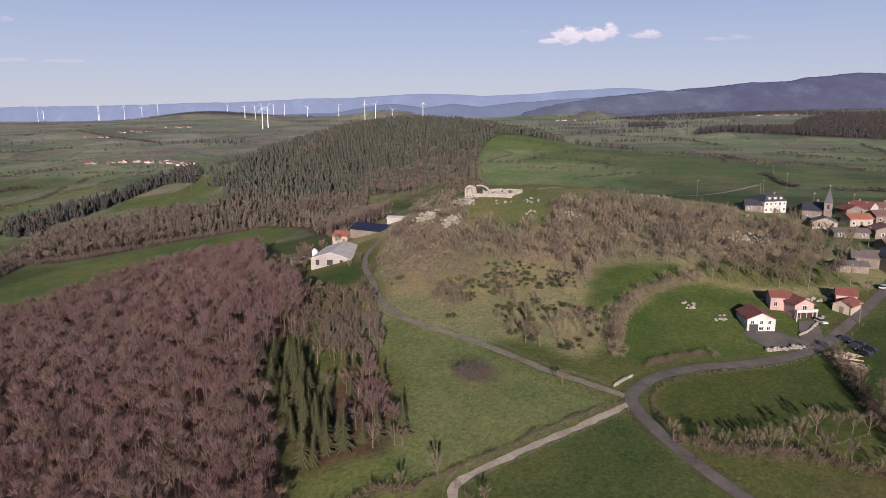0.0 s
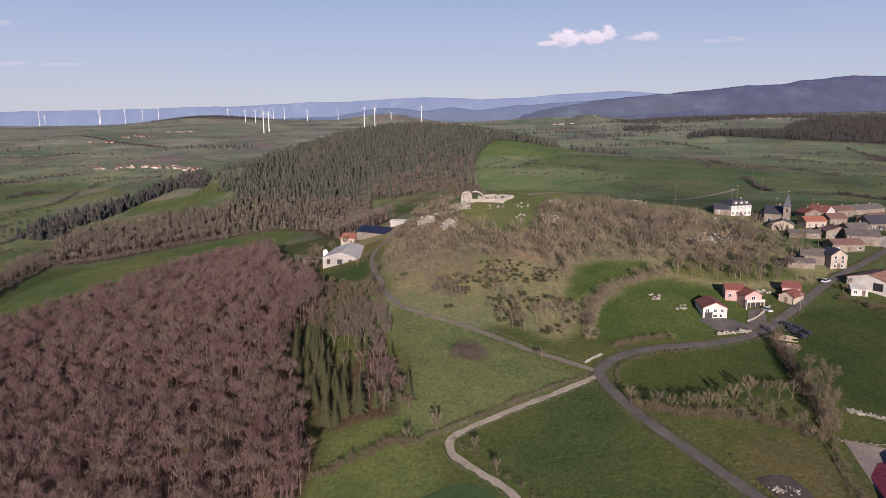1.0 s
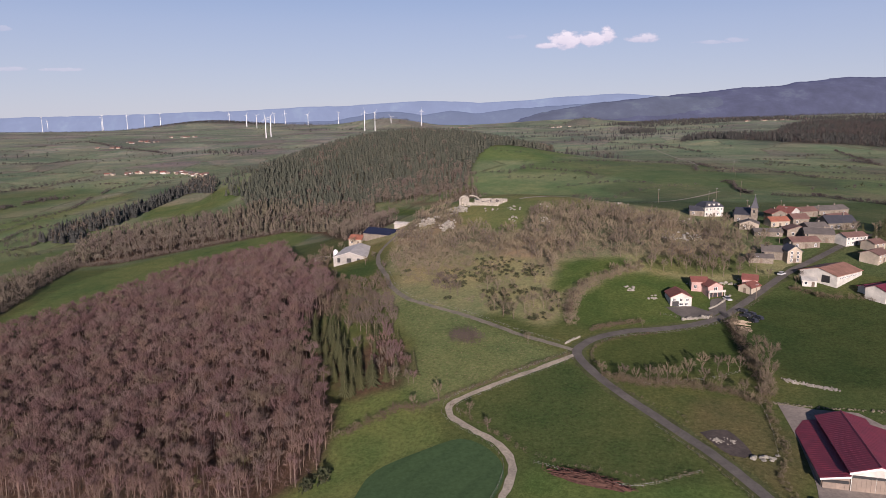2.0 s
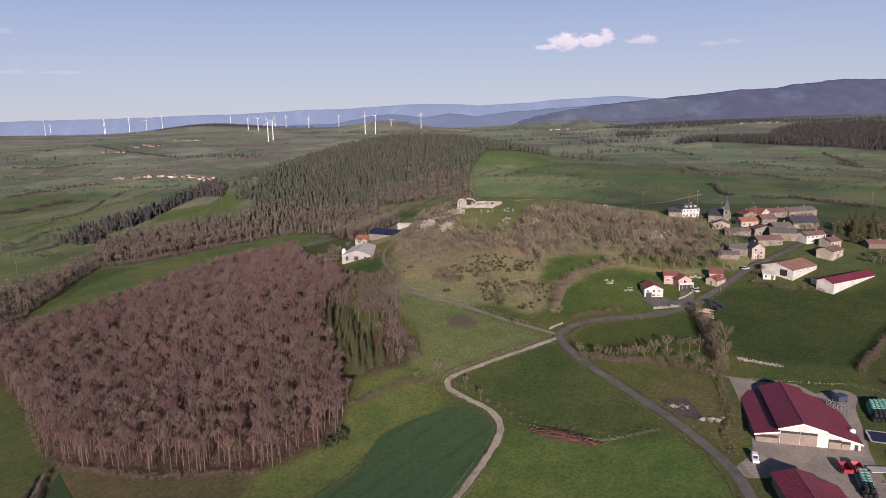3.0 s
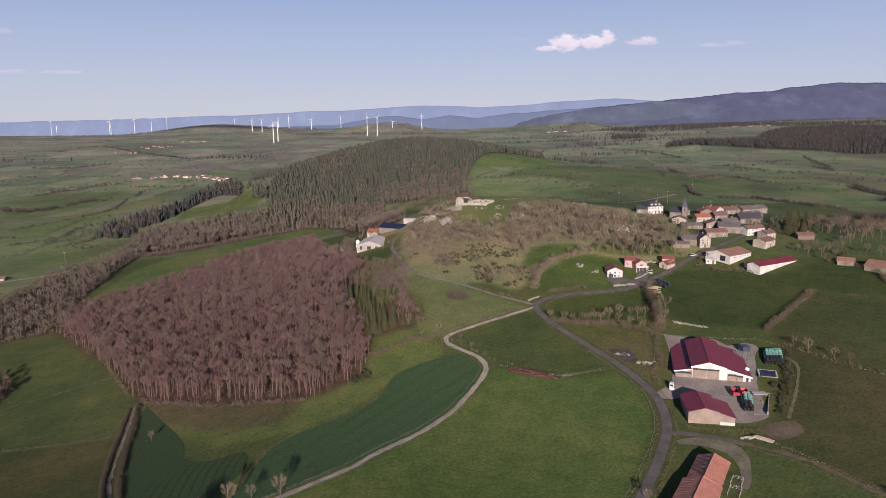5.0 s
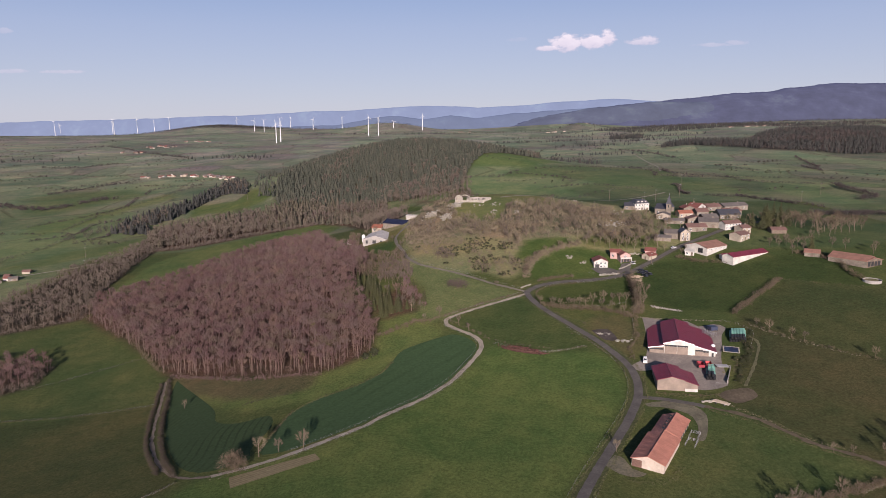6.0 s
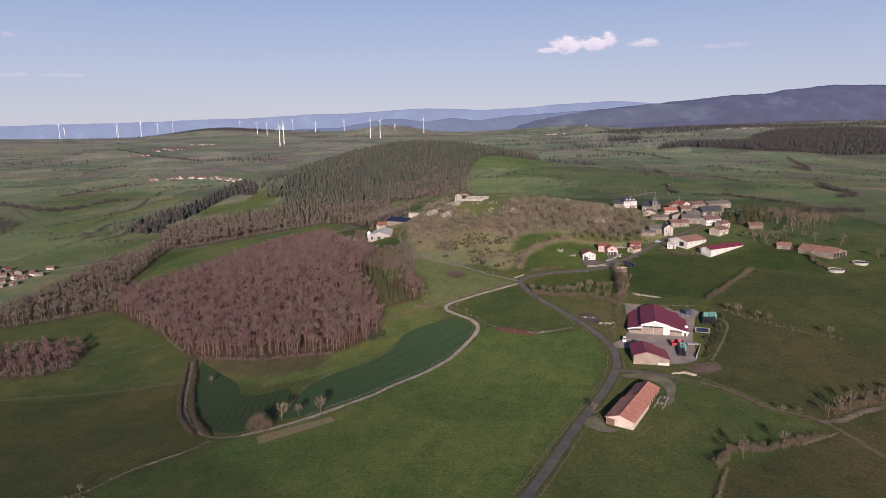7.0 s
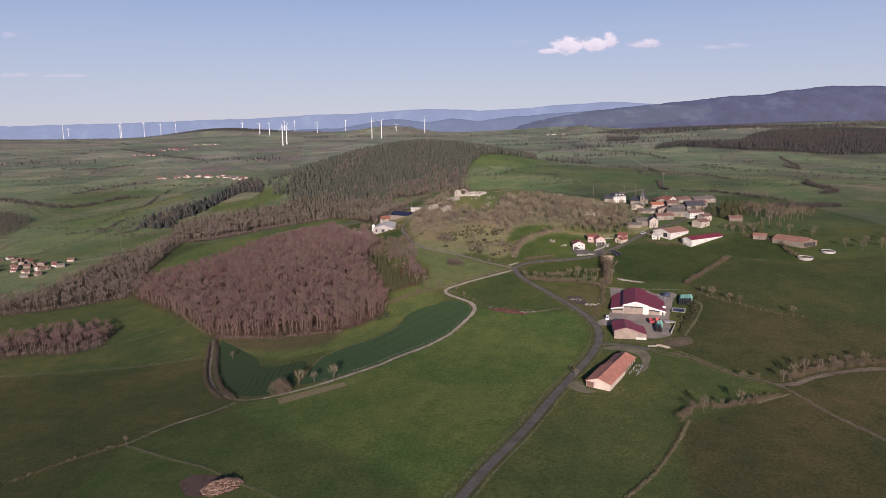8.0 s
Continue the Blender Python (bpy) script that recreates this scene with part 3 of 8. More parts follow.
EAST_FIELD = [(108, 186), (126, 203), (150, 206), (180, 190), (220, 205), (240, 180), (222, 143), (186, 165), (146, 126), (110, 141), (108, 160)]
BROWN_FIELDS = [(148, 122), (186, 163), (222, 142), (300, 150), (330, 60), (330, -120), (70, -120), (86, -40), (142, -8), (120, 25), (106, 42), (124, 60), (140, 100)]
FRONT_STRIP = [(-33, 104), (-55, 91), (-95, 101), (-137, 119), (-125, 95), (-95, 72), (-78, 62), (-50, 64), (-24, 84), (-18, 103), (0, 112), (0, 122), (-7, 130), (-10, 146), (-22, 144), (-31, 140)]
GREEN_CROP = [(-2, 111), (-18, 103), (-22.7, 92.5), (-26, 83), (-38, 72), (-52, 64.5), (-61, 55), (-64, 41), (-66, 21), (-57, 19), (-43, 26.5), (-31, 35), (-21, 44), (-8, 54), (2, 66), (8, 77),
              (12, 85), (15.5, 93), (15.5, 101), (11, 109), (5, 113)]
LOW_CROP = [(-131, 114), (-100.5, 74), (-93, 57), (-82, 52), (-71, 55), (-67, 44), (-70, 24), (-68, 16), (-80, 10.5), (-88, 12.5), (-96, 21), (-105, 37), (-113, 54), (-120, 73), (-128, 98)]
BARE_STRIP = [(-68.6, -4.5), (-55, 2.6), (-41.8, 9.5), (-44.5, 14.5), (-58, 9.2), (-71.5, 3.6)]
YARD_PLOT = [(101, 127), (96.5, 103.5), (90, 82), (81.5, 73), (83, 68), (92, 68), (100, 62), (102, 50), (114.5, 53), (118, 64), (121, 76), (126, 88), (131, 101), (136, 109), (132, 114), (124, 112), (121, 119), (110, 122)]
STRIP_FIELD = [(-256, 386), (-238, 434), (-205, 462), (-168, 482), (-125, 500), (-100, 470), (-120, 400), (-172, 378), (-190, 338), (-204, 302), (-225, 265), (-250, 300)]

# base colours of grass and soil
LUSH, PASTURE, OLIVE, STRAW, BROWN, LITTER, SCRUB_SOIL, PALE_GREEN = (
    (0.066, 0.098, 0.028), (0.080, 0.098, 0.034), (0.108, 0.115, 0.040), (0.14, 0.125, 0.055), (0.066, 0.067, 0.030), (0.085, 0.055, 0.038), (0.205, 0.205, 0.104), (0.105, 0.138, 0.047))


def spaced(start, stop, step, grow):
    """Places that draw apart from step by the factor grow."""
    out, s = [start], step
    while abs(out[-1]) < abs(stop):
        s *= grow
        out.append(out[-1] + math.copysign(s, stop))
    return out[1:]


def build_ground():
    xs = np.array(spaced(-320, -5200, 3, 1.06)[::-1] + list(np.arange(-320, 331, 3.0)) + spaced(330, 5200, 3, 1.06))
    ys = np.array(spaced(-130, -1500, 3, 1.10)[::-1] + list(np.arange(-130, 431, 3.0)) + spaced(431, 5000, 3, 1.035))
    ys = ys[ys < 4700]
    X, Y = np.meshgrid(xs, ys)
    Z = height(X, Y)
    rng = np.random.default_rng(5)
    # far farmland: a patchwork of plots with their own grass, haze painted in
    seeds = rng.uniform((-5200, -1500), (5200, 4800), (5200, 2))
    hazed_palette = np.array([(0.230, 0.255, 0.195), (0.245, 0.258, 0.206), (0.218, 0.250, 0.184), (0.252, 0.258, 0.210), (0.224, 0.256, 0.192), (0.232, 0.240, 0.202), (0.218, 0.256, 0.188), (0.242, 0.262, 0.202)])
    pick = rng.integers(0, len(hazed_palette), len(seeds))
    flat = np.stack([X.ravel(), Y.ravel() * 0.8], 1)
    s2 = seeds * np.array([1, 0.8])
    best = np.zeros(len(flat), int)
    for i in range(0, len(flat), 2000):
        q = flat[i:i + 2000]
        near = np.abs(s2[:, 1] - q[:, 1].mean()) < 600
        idx = np.nonzero(near)[0]
        d = (q[:, None, 0] - s2[None, idx, 0]) ** 2 + (q[:, None, 1] - s2[None, idx, 1]) ** 2
        best[i:i + 2000] = idx[d.argmin(1)]
    # nearer plots: greener, with less haze in the colour
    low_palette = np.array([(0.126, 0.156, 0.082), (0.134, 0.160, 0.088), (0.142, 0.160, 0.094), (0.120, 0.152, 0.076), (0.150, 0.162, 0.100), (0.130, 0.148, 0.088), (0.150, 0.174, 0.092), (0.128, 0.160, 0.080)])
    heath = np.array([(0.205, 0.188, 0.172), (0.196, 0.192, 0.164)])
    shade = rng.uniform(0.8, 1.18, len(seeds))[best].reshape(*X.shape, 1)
    # aerial haze put into the base colour, growing with distance
    distance_haze = np.clip((Y - 500) / 1200, 0, 1)[..., None]
    C = (hazed_palette[pick[best]].reshape(*X.shape, 3) * distance_haze + low_palette[pick[best]].reshape(*X.shape, 3) * (1 - distance_haze)) * shade
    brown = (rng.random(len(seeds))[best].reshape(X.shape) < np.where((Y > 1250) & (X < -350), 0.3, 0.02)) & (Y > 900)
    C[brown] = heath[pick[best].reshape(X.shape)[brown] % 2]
    T = np.zeros(X.shape)
    close = (X > -330) & (X < 340) & (Y < 430)
    C[close] = PASTURE
    FAR = np.where(close, 0.0, np.clip((np.hypot(np.maximum(np.abs(X) - 330, 0), np.maximum(Y - 430, 0))) / 120, 0, 1))

    def lay(poly, colour, tussock=0.0):
        k = inside(poly, X, Y)
        C[k], T[k] = colour, tussock
        FAR[k] *= 0.35

    lay([(-330, -130), (-330, 260), (-140, 125), (-90, 5), (-120, -130)], (0.070, 0.079, 0.030))
    lay([(-330, 84), (-244, 82), (-168, 86), (-131, 87), (-140, 122), (-240, 232), (-330, 260)], (0.078, 0.098, 0.035))
    lay([(150, 225), (240, 205), (330, 240), (330, 430), (60, 430), (60, 340), (130, 310)], (0.080, 0.108, 0.044))
    lay([(-60, 250), (0, 190), (160, 230), (160, 320), (60, 400), (-40, 400)], SCRUB_SOIL, 0.5)
    lay([(-60, 240), (-20, 232), (-30, 330), (-70, 330)], OLIVE, 0.3)
    lay(SCRUB, SCRUB_SOIL, 0.45)
    lay([(-10, 345), (14, 292), (50, 288), (75, 312), (95, 335), (80, 375), (40, 385), (5, 380)], (0.15, 0.165, 0.062), 0.35)
    lay(EAST_SLOPE, (0.088, 0.108, 0.040), 0.15)
    lay(KNOLL, (0.185, 0.165, 0.104), 0.35)
    lay(CLEARING, LUSH)
    lay(STRIP_FIELD, PALE_GREEN)
    lay(HALL_FIELD, LUSH)
    lay(FOREST, LITTER)
    lay(LEFT_WOOD, (0.075, 0.060, 0.042))
    lay(COPSE, (0.075, 0.060, 0.042))
    lay(MID_WOOD, LITTER)
    lay(HILL_WOOD, (0.05, 0.045, 0.028))
    lay(SPRUCES, LITTER)
    lay(SPRUCE_EDGE, LITTER)
    lay(ROUGH_MEADOW, (0.122, 0.150, 0.060), 0.95)
    lay(HOUSE_FIELD, LUSH)
    lay(LOOP_FIELD, (0.050, 0.074, 0.022))
    lay(LANE_FIELD, (0.060, 0.084, 0.028), 0.2)
    lay(BIG_FIELD, (0.093, 0.131, 0.039))
    lay([(-88, -8), (-45, -48), (-10, -82), (4, -100), (-20, -130), (-120, -130), (-124, -28), (-100, -8)], (0.070, 0.096, 0.032))
    lay(EAST_FIELD, (0.048, 0.068, 0.022))
    lay(BROWN_FIELDS, BROWN)
    lay([(70, -120), (86, -40), (142, -8), (120, 25), (106, 40), (90, 30), (70, 0), (20, -80), (0, -120)], (0.075, 0.098, 0.034))
    lay([(124, 60), (140, 56), (149, 42), (158, 31), (168, 31), (162, 13), (146, 1), (134, 8), (116, 22), (108, 40)], (0.064, 0.070, 0.029))
    lay([(186, 163), (147, 122), (152, 108), (170, 84), (190, 66), (222, 52), (330, 70), (330, 150), (222, 142)], (0.064, 0.073, 0.029))
    lay(FRONT_STRIP, (0.120, 0.146, 0.048), 0.15)
    lay([(-137, 121), (-95, 102), (-56, 92), (-60, 74), (-92, 78), (-125, 100)], (0.10, 0.088, 0.045), 0.55)
    lay([(78, 130), (92, 128), (100, 100), (82, 80), (68, 112)], (0.10, 0.096, 0.042), 0.4)
    lay([(-312, 636), (-324, 680), (-323, 714), (-272, 713), (-274, 785), (-243, 770), (-225, 722), (-228, 683), (-242, 658), (-278, 643)], PALE_GREEN)
    lay([(-468, 565), (-454, 603), (-432, 671), (-434, 735), (-390, 832), (-438, 888), (-463, 779), (-504, 689), (-518, 644)], (0.136, 0.170, 0.070))
    lay([(-388, 436), (-377, 469), (-346, 501), (-321, 526), (-306, 501), (-296, 452), (-341, 436), (-367, 404), (-420, 390)], (0.126, 0.156, 0.062))
    lay([(-560, 712), (-537, 746), (-489, 833), (-467, 896), (-534, 965), (-619, 952), (-679, 902)], (0.104, 0.138, 0.062))
    lay([(70, 640), (150, 625), (200, 560), (330, 470), (290, 640), (330, 800), (210, 790), (120, 720)], (0.104, 0.142, 0.064))
    lay([(36, 700), (58, 790), (95, 850), (140, 900), (190, 820), (110, 700)], (0.112, 0.160, 0.058))
    lay([(-1800, 3960), (-1500, 3890), (-1150, 3900), (-950, 4050), (-1150, 4200), (-1700, 4200)], (0.07, 0.066, 0.058))
    lay(RIGHT_WOOD, (0.07, 0.06, 0.048))
    lay([(-5, 440), (25, 400), (40, 520), (30, 600), (-2, 548), (-38, 558), (-60, 570), (-8, 531)], (0.12, 0.10, 0.066))
    lay([(-20, 520), (-55, 560), (-40, 507), (-8, 470), (0, 530)], LUSH)
    # blend plot edges a little
    C[1:-1, 1:-1] = (C[1:-1, 1:-1] * 2 + C[:-2, 1:-1] + C[2:, 1:-1] + C[1:-1, :-2] + C[1:-1, 2:]) / 6
    ny, nx = X.shape
    i = np.arange(ny * nx).reshape(ny, nx)
    a, b, c, d = i[:-1, :-1].ravel(), i[:-1, 1:].ravel(), i[1:, 1:].ravel(), i[1:, :-1].ravel()
    tri = np.concatenate([np.stack([a, b, c], 1), np.stack([a, c, d], 1)])
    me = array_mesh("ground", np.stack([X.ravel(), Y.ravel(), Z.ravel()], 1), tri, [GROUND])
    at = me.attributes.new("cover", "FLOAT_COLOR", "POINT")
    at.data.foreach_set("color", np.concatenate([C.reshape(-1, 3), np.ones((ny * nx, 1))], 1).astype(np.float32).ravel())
    at = me.attributes.new("farmland", "FLOAT", "POINT")
    at.data.foreach_set("value", FAR.ravel().astype(np.float32))
    at = me.attributes.new("tussock", "FLOAT", "POINT")
    at.data.foreach_set("value", T.ravel().astype(np.float32))
    me.polygons.foreach_set("use_smooth", np.ones(len(tri), bool))
    ob = new("ground", me)
    return tagged(ob, "rolling green and brown spring pasture with hills", "ground", "", "structure")


build_ground()


def ribbon(name, line, width, material, lift, label, category, seed=1, wobble=0.15, crown=0.0):
    """A strip of road that lies on the ground, five places across."""
    rng = np.random.default_rng(seed)
    p = np.array(line)
    d = np.gradient(p, axis=0)
    d /= np.linalg.norm(d, axis=1)[:, None]
    side = np.stack([d[:, 1], -d[:, 0]], 1)
    w = np.full(len(p), width / 2)
    rows = []
    for k in (-1, -0.5, 0, 0.5, 1):
        q = p + side * (w * k + (rng.uniform(-wobble, wobble, len(p)) if abs(k) == 1 else 0))[:, None]
        z = height(q[:, 0], q[:, 1]) + lift + crown * (1 - k * k)
        rows.append(np.column_stack([q, z]))
    v = np.stack(rows, 1).reshape(-1, 3)
    tri = []
    for i in range(len(p) - 1):
        for j in range(4):
            a = i * 5 + j
            tri += [(a, a + 1, a + 6), (a, a + 6, a + 5)]
    ob = new(name, array_mesh(name, v, np.array(tri), [material]))
    return tagged(ob, label, category, "", "structure")


ribbon("verge", MAIN_ROAD, 6.4, LANE_GRASS, 0.06, "rough grass verge along the tarmac road", "verge", 2, 0.5)
ribbon("road", MAIN_ROAD, 3.3, ASPHALT, 0.12, "worn grey tarmac country road without markings", "road", 3, 0.12, 0.04)
ribbon("road", smooth_line([(-14, -130), (-34, -168), (-60, -225), (-95, -300), (-140, -400), (-200, -520)]), 3.3, ASPHALT, 0.13, "worn grey tarmac country road without markings", "road", 16, 0.12, 0.04)
ribbon("lane", LANE, 2.1, GRAVEL, 0.12, "pale gravel farm lane between fields", "lane", 4, 0.3)
ribbon("farm_track", OLD_TRACK, 1.5, surface("rutted_track", (0.20, 0.165, 0.13), 0.95, 1.0, 0.4, 0.2, 0.4, 0.08), 0.12, "rutted stony track between a hedge and pasture", "track", 14, 0.4)
ribbon("lane", HILL_ROAD, 2.3, surface("worn_lane", (0.19, 0.17, 0.14), 0.95, 1.3, 0.25, 0.12, 0.3, 0.04), 0.12, "narrow grey lane climbing round the hill", "lane", 5, 0.25)
ribbon("farm_track", FARM_TRACK, 2.0, surface("earth_track", (0.125, 0.102, 0.07), 0.95, 0.8, 0.35, 0.2, 0.3, 0.06), 0.11, "earth and gravel farm track", "track", 6, 0.5)
ribbon("farm_track", SIDE_TRACK, 2.8, surface("earth_track_pale", (0.14, 0.112, 0.09), 0.95, 0.8, 0.35, 0.2, 0.3, 0.06), 0.15, "earth track with a wet edge", "track", 7, 0.5)
ribbon("lane", FAR_LANE, 2.2, GRAVEL, 0.35, "pale lane crossing distant green pasture", "lane", 8, 0.3)
ribbon("lane", VALLEY_LANE, 2.6, GRAVEL, 0.3, "pale valley lane beside a hamlet", "lane", 9, 0.3)
ribbon("lane", FAR_TRACK, 2.5, GRAVEL, 0.25, "pale grass track behind the ruin", "lane", 10, 0.3)


def plot_sheet(name, poly, material, lift, step, label, category, sharp=False):
    """A sheet of ground cover that follows the land, with its edge on the polygon."""
    bm = bmesh.new()
    edge = poly if sharp else smooth_line(poly + [poly[0]], 3.0)[:-1]
    vs = [bm.verts.new((x, y, 0)) for x, y in edge]
    bm.faces.new(vs)
    bmesh.ops.triangulate(bm, faces=bm.faces[:])
    x0, x1 = min(p[0] for p in edge), max(p[0] for p in edge)
    y0, y1 = min(p[1] for p in edge), max(p[1] for p in edge)
    for k in range(int(x0 / step) - 1, int(x1 / step) + 2):
        bmesh.ops.bisect_plane(bm, geom=bm.verts[:] + bm.edges[:] + bm.faces[:], plane_co=(k * step, 0, 0), plane_no=(1, 0, 0))
    for k in range(int(y0 / step) - 1, int(y1 / step) + 2):
        bmesh.ops.bisect_plane(bm, geom=bm.verts[:] + bm.edges[:] + bm.faces[:], plane_co=(0, k * step, 0), plane_no=(0, 1, 0))
    bmesh.ops.triangulate(bm, faces=bm.faces[:])
    for v in bm.verts:
        v.co.z = ground_z(v.co.x, v.co.y) + lift
    bmesh.ops.recalc_face_normals(bm, faces=bm.faces[:])
    me = bpy.data.meshes.new(name)
    bm.to_mesh(me)
    bm.free()
    me.materials.append(material)
    return tagged(new(name, me), label, category, "", "structure")


ribbon("path", smooth_line([(142.5, 99), (143.2, 90), (134.5, 73), (127, 61), (121.5, 52)]), 1.3, surface("trodden_path", (0.135, 0.128, 0.072), 0.95, 0.8, 0.3, 0.2, 0.3, 0.05), 0.1, "pale trodden path along the yard bank", "path", 15, 0.3)
plot_sheet("crop_field", GREEN_CROP, CROP, 0.08, 4, "field of dark green young cereal with faint tramlines", "field")
plot_sheet("crop_field", LOW_CROP, CROP_ROWS, 0.08, 4, "dark green field with curved drill rows", "field")
plot_sheet("bare_strip", BARE_STRIP, STRIPED, 0.08, 4, "bare tan strip of tilled soil beside the lane", "field", True)
plot_sheet("bare_soil", [(-86.8, -69), (-84, -64.7), (-76.5, -66.5), (-66, -72), (-66, -79), (-74, -80.5), (-81, -78.6)], surface("purple_soil", (0.105, 0.07, 0.06), 0.95, 0.9, 0.3, 0.2, 0.4, 0.08), 0.08, 4, "bare purple-brown soil round the wood stack", "soil")
plot_sheet("bare_soil", [(107.5, 44.6), (112, 48.7), (121.8, 50.5), (123, 46), (121.4, 42.5), (112, 38.5)], surface("trodden_soil", (0.125, 0.10, 0.07), 0.95, 0.7, 0.35, 0.2, 0.4, 0.08), 0.09, 4, "trodden brown soil below the farmyard", "soil")
SHED_DIRT = surface("shed_gravel", (0.165, 0.15, 0.105), 0.95, 1.2, 0.35, 0.15, 0.35, 0.05)
plot_sheet("shed_apron", [(52.2, -4.4), (56.7, 2.0), (59.3, -0.5), (60.3, -6.5), (64, -9.5), (60, -11.5), (55.3, -9.5)], SHED_DIRT, 0.09, 4, "trodden gravel apron before the orange-roofed shed", "yard")
plot_sheet("shed_yard", [(77.5, 39.3), (85.5, 41), (95.3, 37), (97.5, 30), (95, 22), (92, 15), (89.5, 11.5), (88, 13), (91.5, 22), (91, 31), (84, 36), (78, 37)], SHED_DIRT, 0.1, 4, "gravel strip behind the orange-roofed shed", "yard")
ribbon("road", smooth_line([(76.5, 44.2), (84, 43), (95, 38.8), (99, 36)]), 2.6, ASPHALT, 0.16, "short tarmac spur to the farm track", "road", 17, 0.2)
plot_sheet("farm_yard", YARD_PLOT, YARD, 0.08, 4, "grey gravel farmyard round the barns", "yard")
plot_sheet("driveway", [(90, 199.3), (94.6, 190), (105, 190), (109, 193), (112, 193.5), (116, 205), (110.5, 205), (106, 195), (101.5, 199.5)], ASPHALT, 0.14, 4, "dark tarmac drive before the white house", "driveway")
plot_sheet("driveway", [(72, 111), (80, 112), (82, 100), (76, 100)], surface("dark_earth", (0.075, 0.062, 0.058), 0.95, 0.9, 0.3, 0.2, 0.3, 0.05), 0.1, 4, "dark gravel lay-by beside the road", "yard")


# ---- buildings ----
def window_at(parent, x, y, z, w, h, face, frame_mat=None):
    """A window on a wall of the house: face 0 front, 1 right, 2 back, 3 left; x runs along the wall, y is the wall's place."""
    s, g = Shape(), Shape()
    b = 0.08
    for x0, x1, z0, z1 in ((-w / 2 - b, -w / 2, -b, h + b), (w / 2, w / 2 + b, -b, h + b), (-w / 2, w / 2, -b, 0), (-w / 2, w / 2, h, h + b), (-0.03, 0.03, 0, h)):
        s.box(x0, x1, -0.09, 0.02, z0, z1)
    g.box(-w / 2, w / 2, -0.03, 0.02, 0, h)
    ob = part("window", s, frame_mat or WHITE_PAINT, parent)
    part("pane", g, GLASS, ob)
    turn = (0, 90, 180, -90)[face]
    ob.matrix_local = pose(x, y, z, 0, 0, turn) if face in (0, 2) else pose(y, x, z, 0, 0, turn)
    return ob


def door_at(parent, x, z, w, h, material, y=0.0, name="door", face=0):
    s = Shape().box(-w / 2, w / 2, -0.07, 0.02, 0, h)
    s.box(-w / 2 - 0.1, -w / 2, -0.1, 0.02, 0, h + 0.1).box(w / 2, w / 2 + 0.1, -0.1, 0.02, 0, h + 0.1).box(-w / 2, w / 2, -0.1, 0.02, h, h + 0.1)
    ob = part(name, s, material, parent)
    ob.matrix_local = pose(x, y, z) if face == 0 else pose(y, x, z, 0, 0, 90)
    return ob


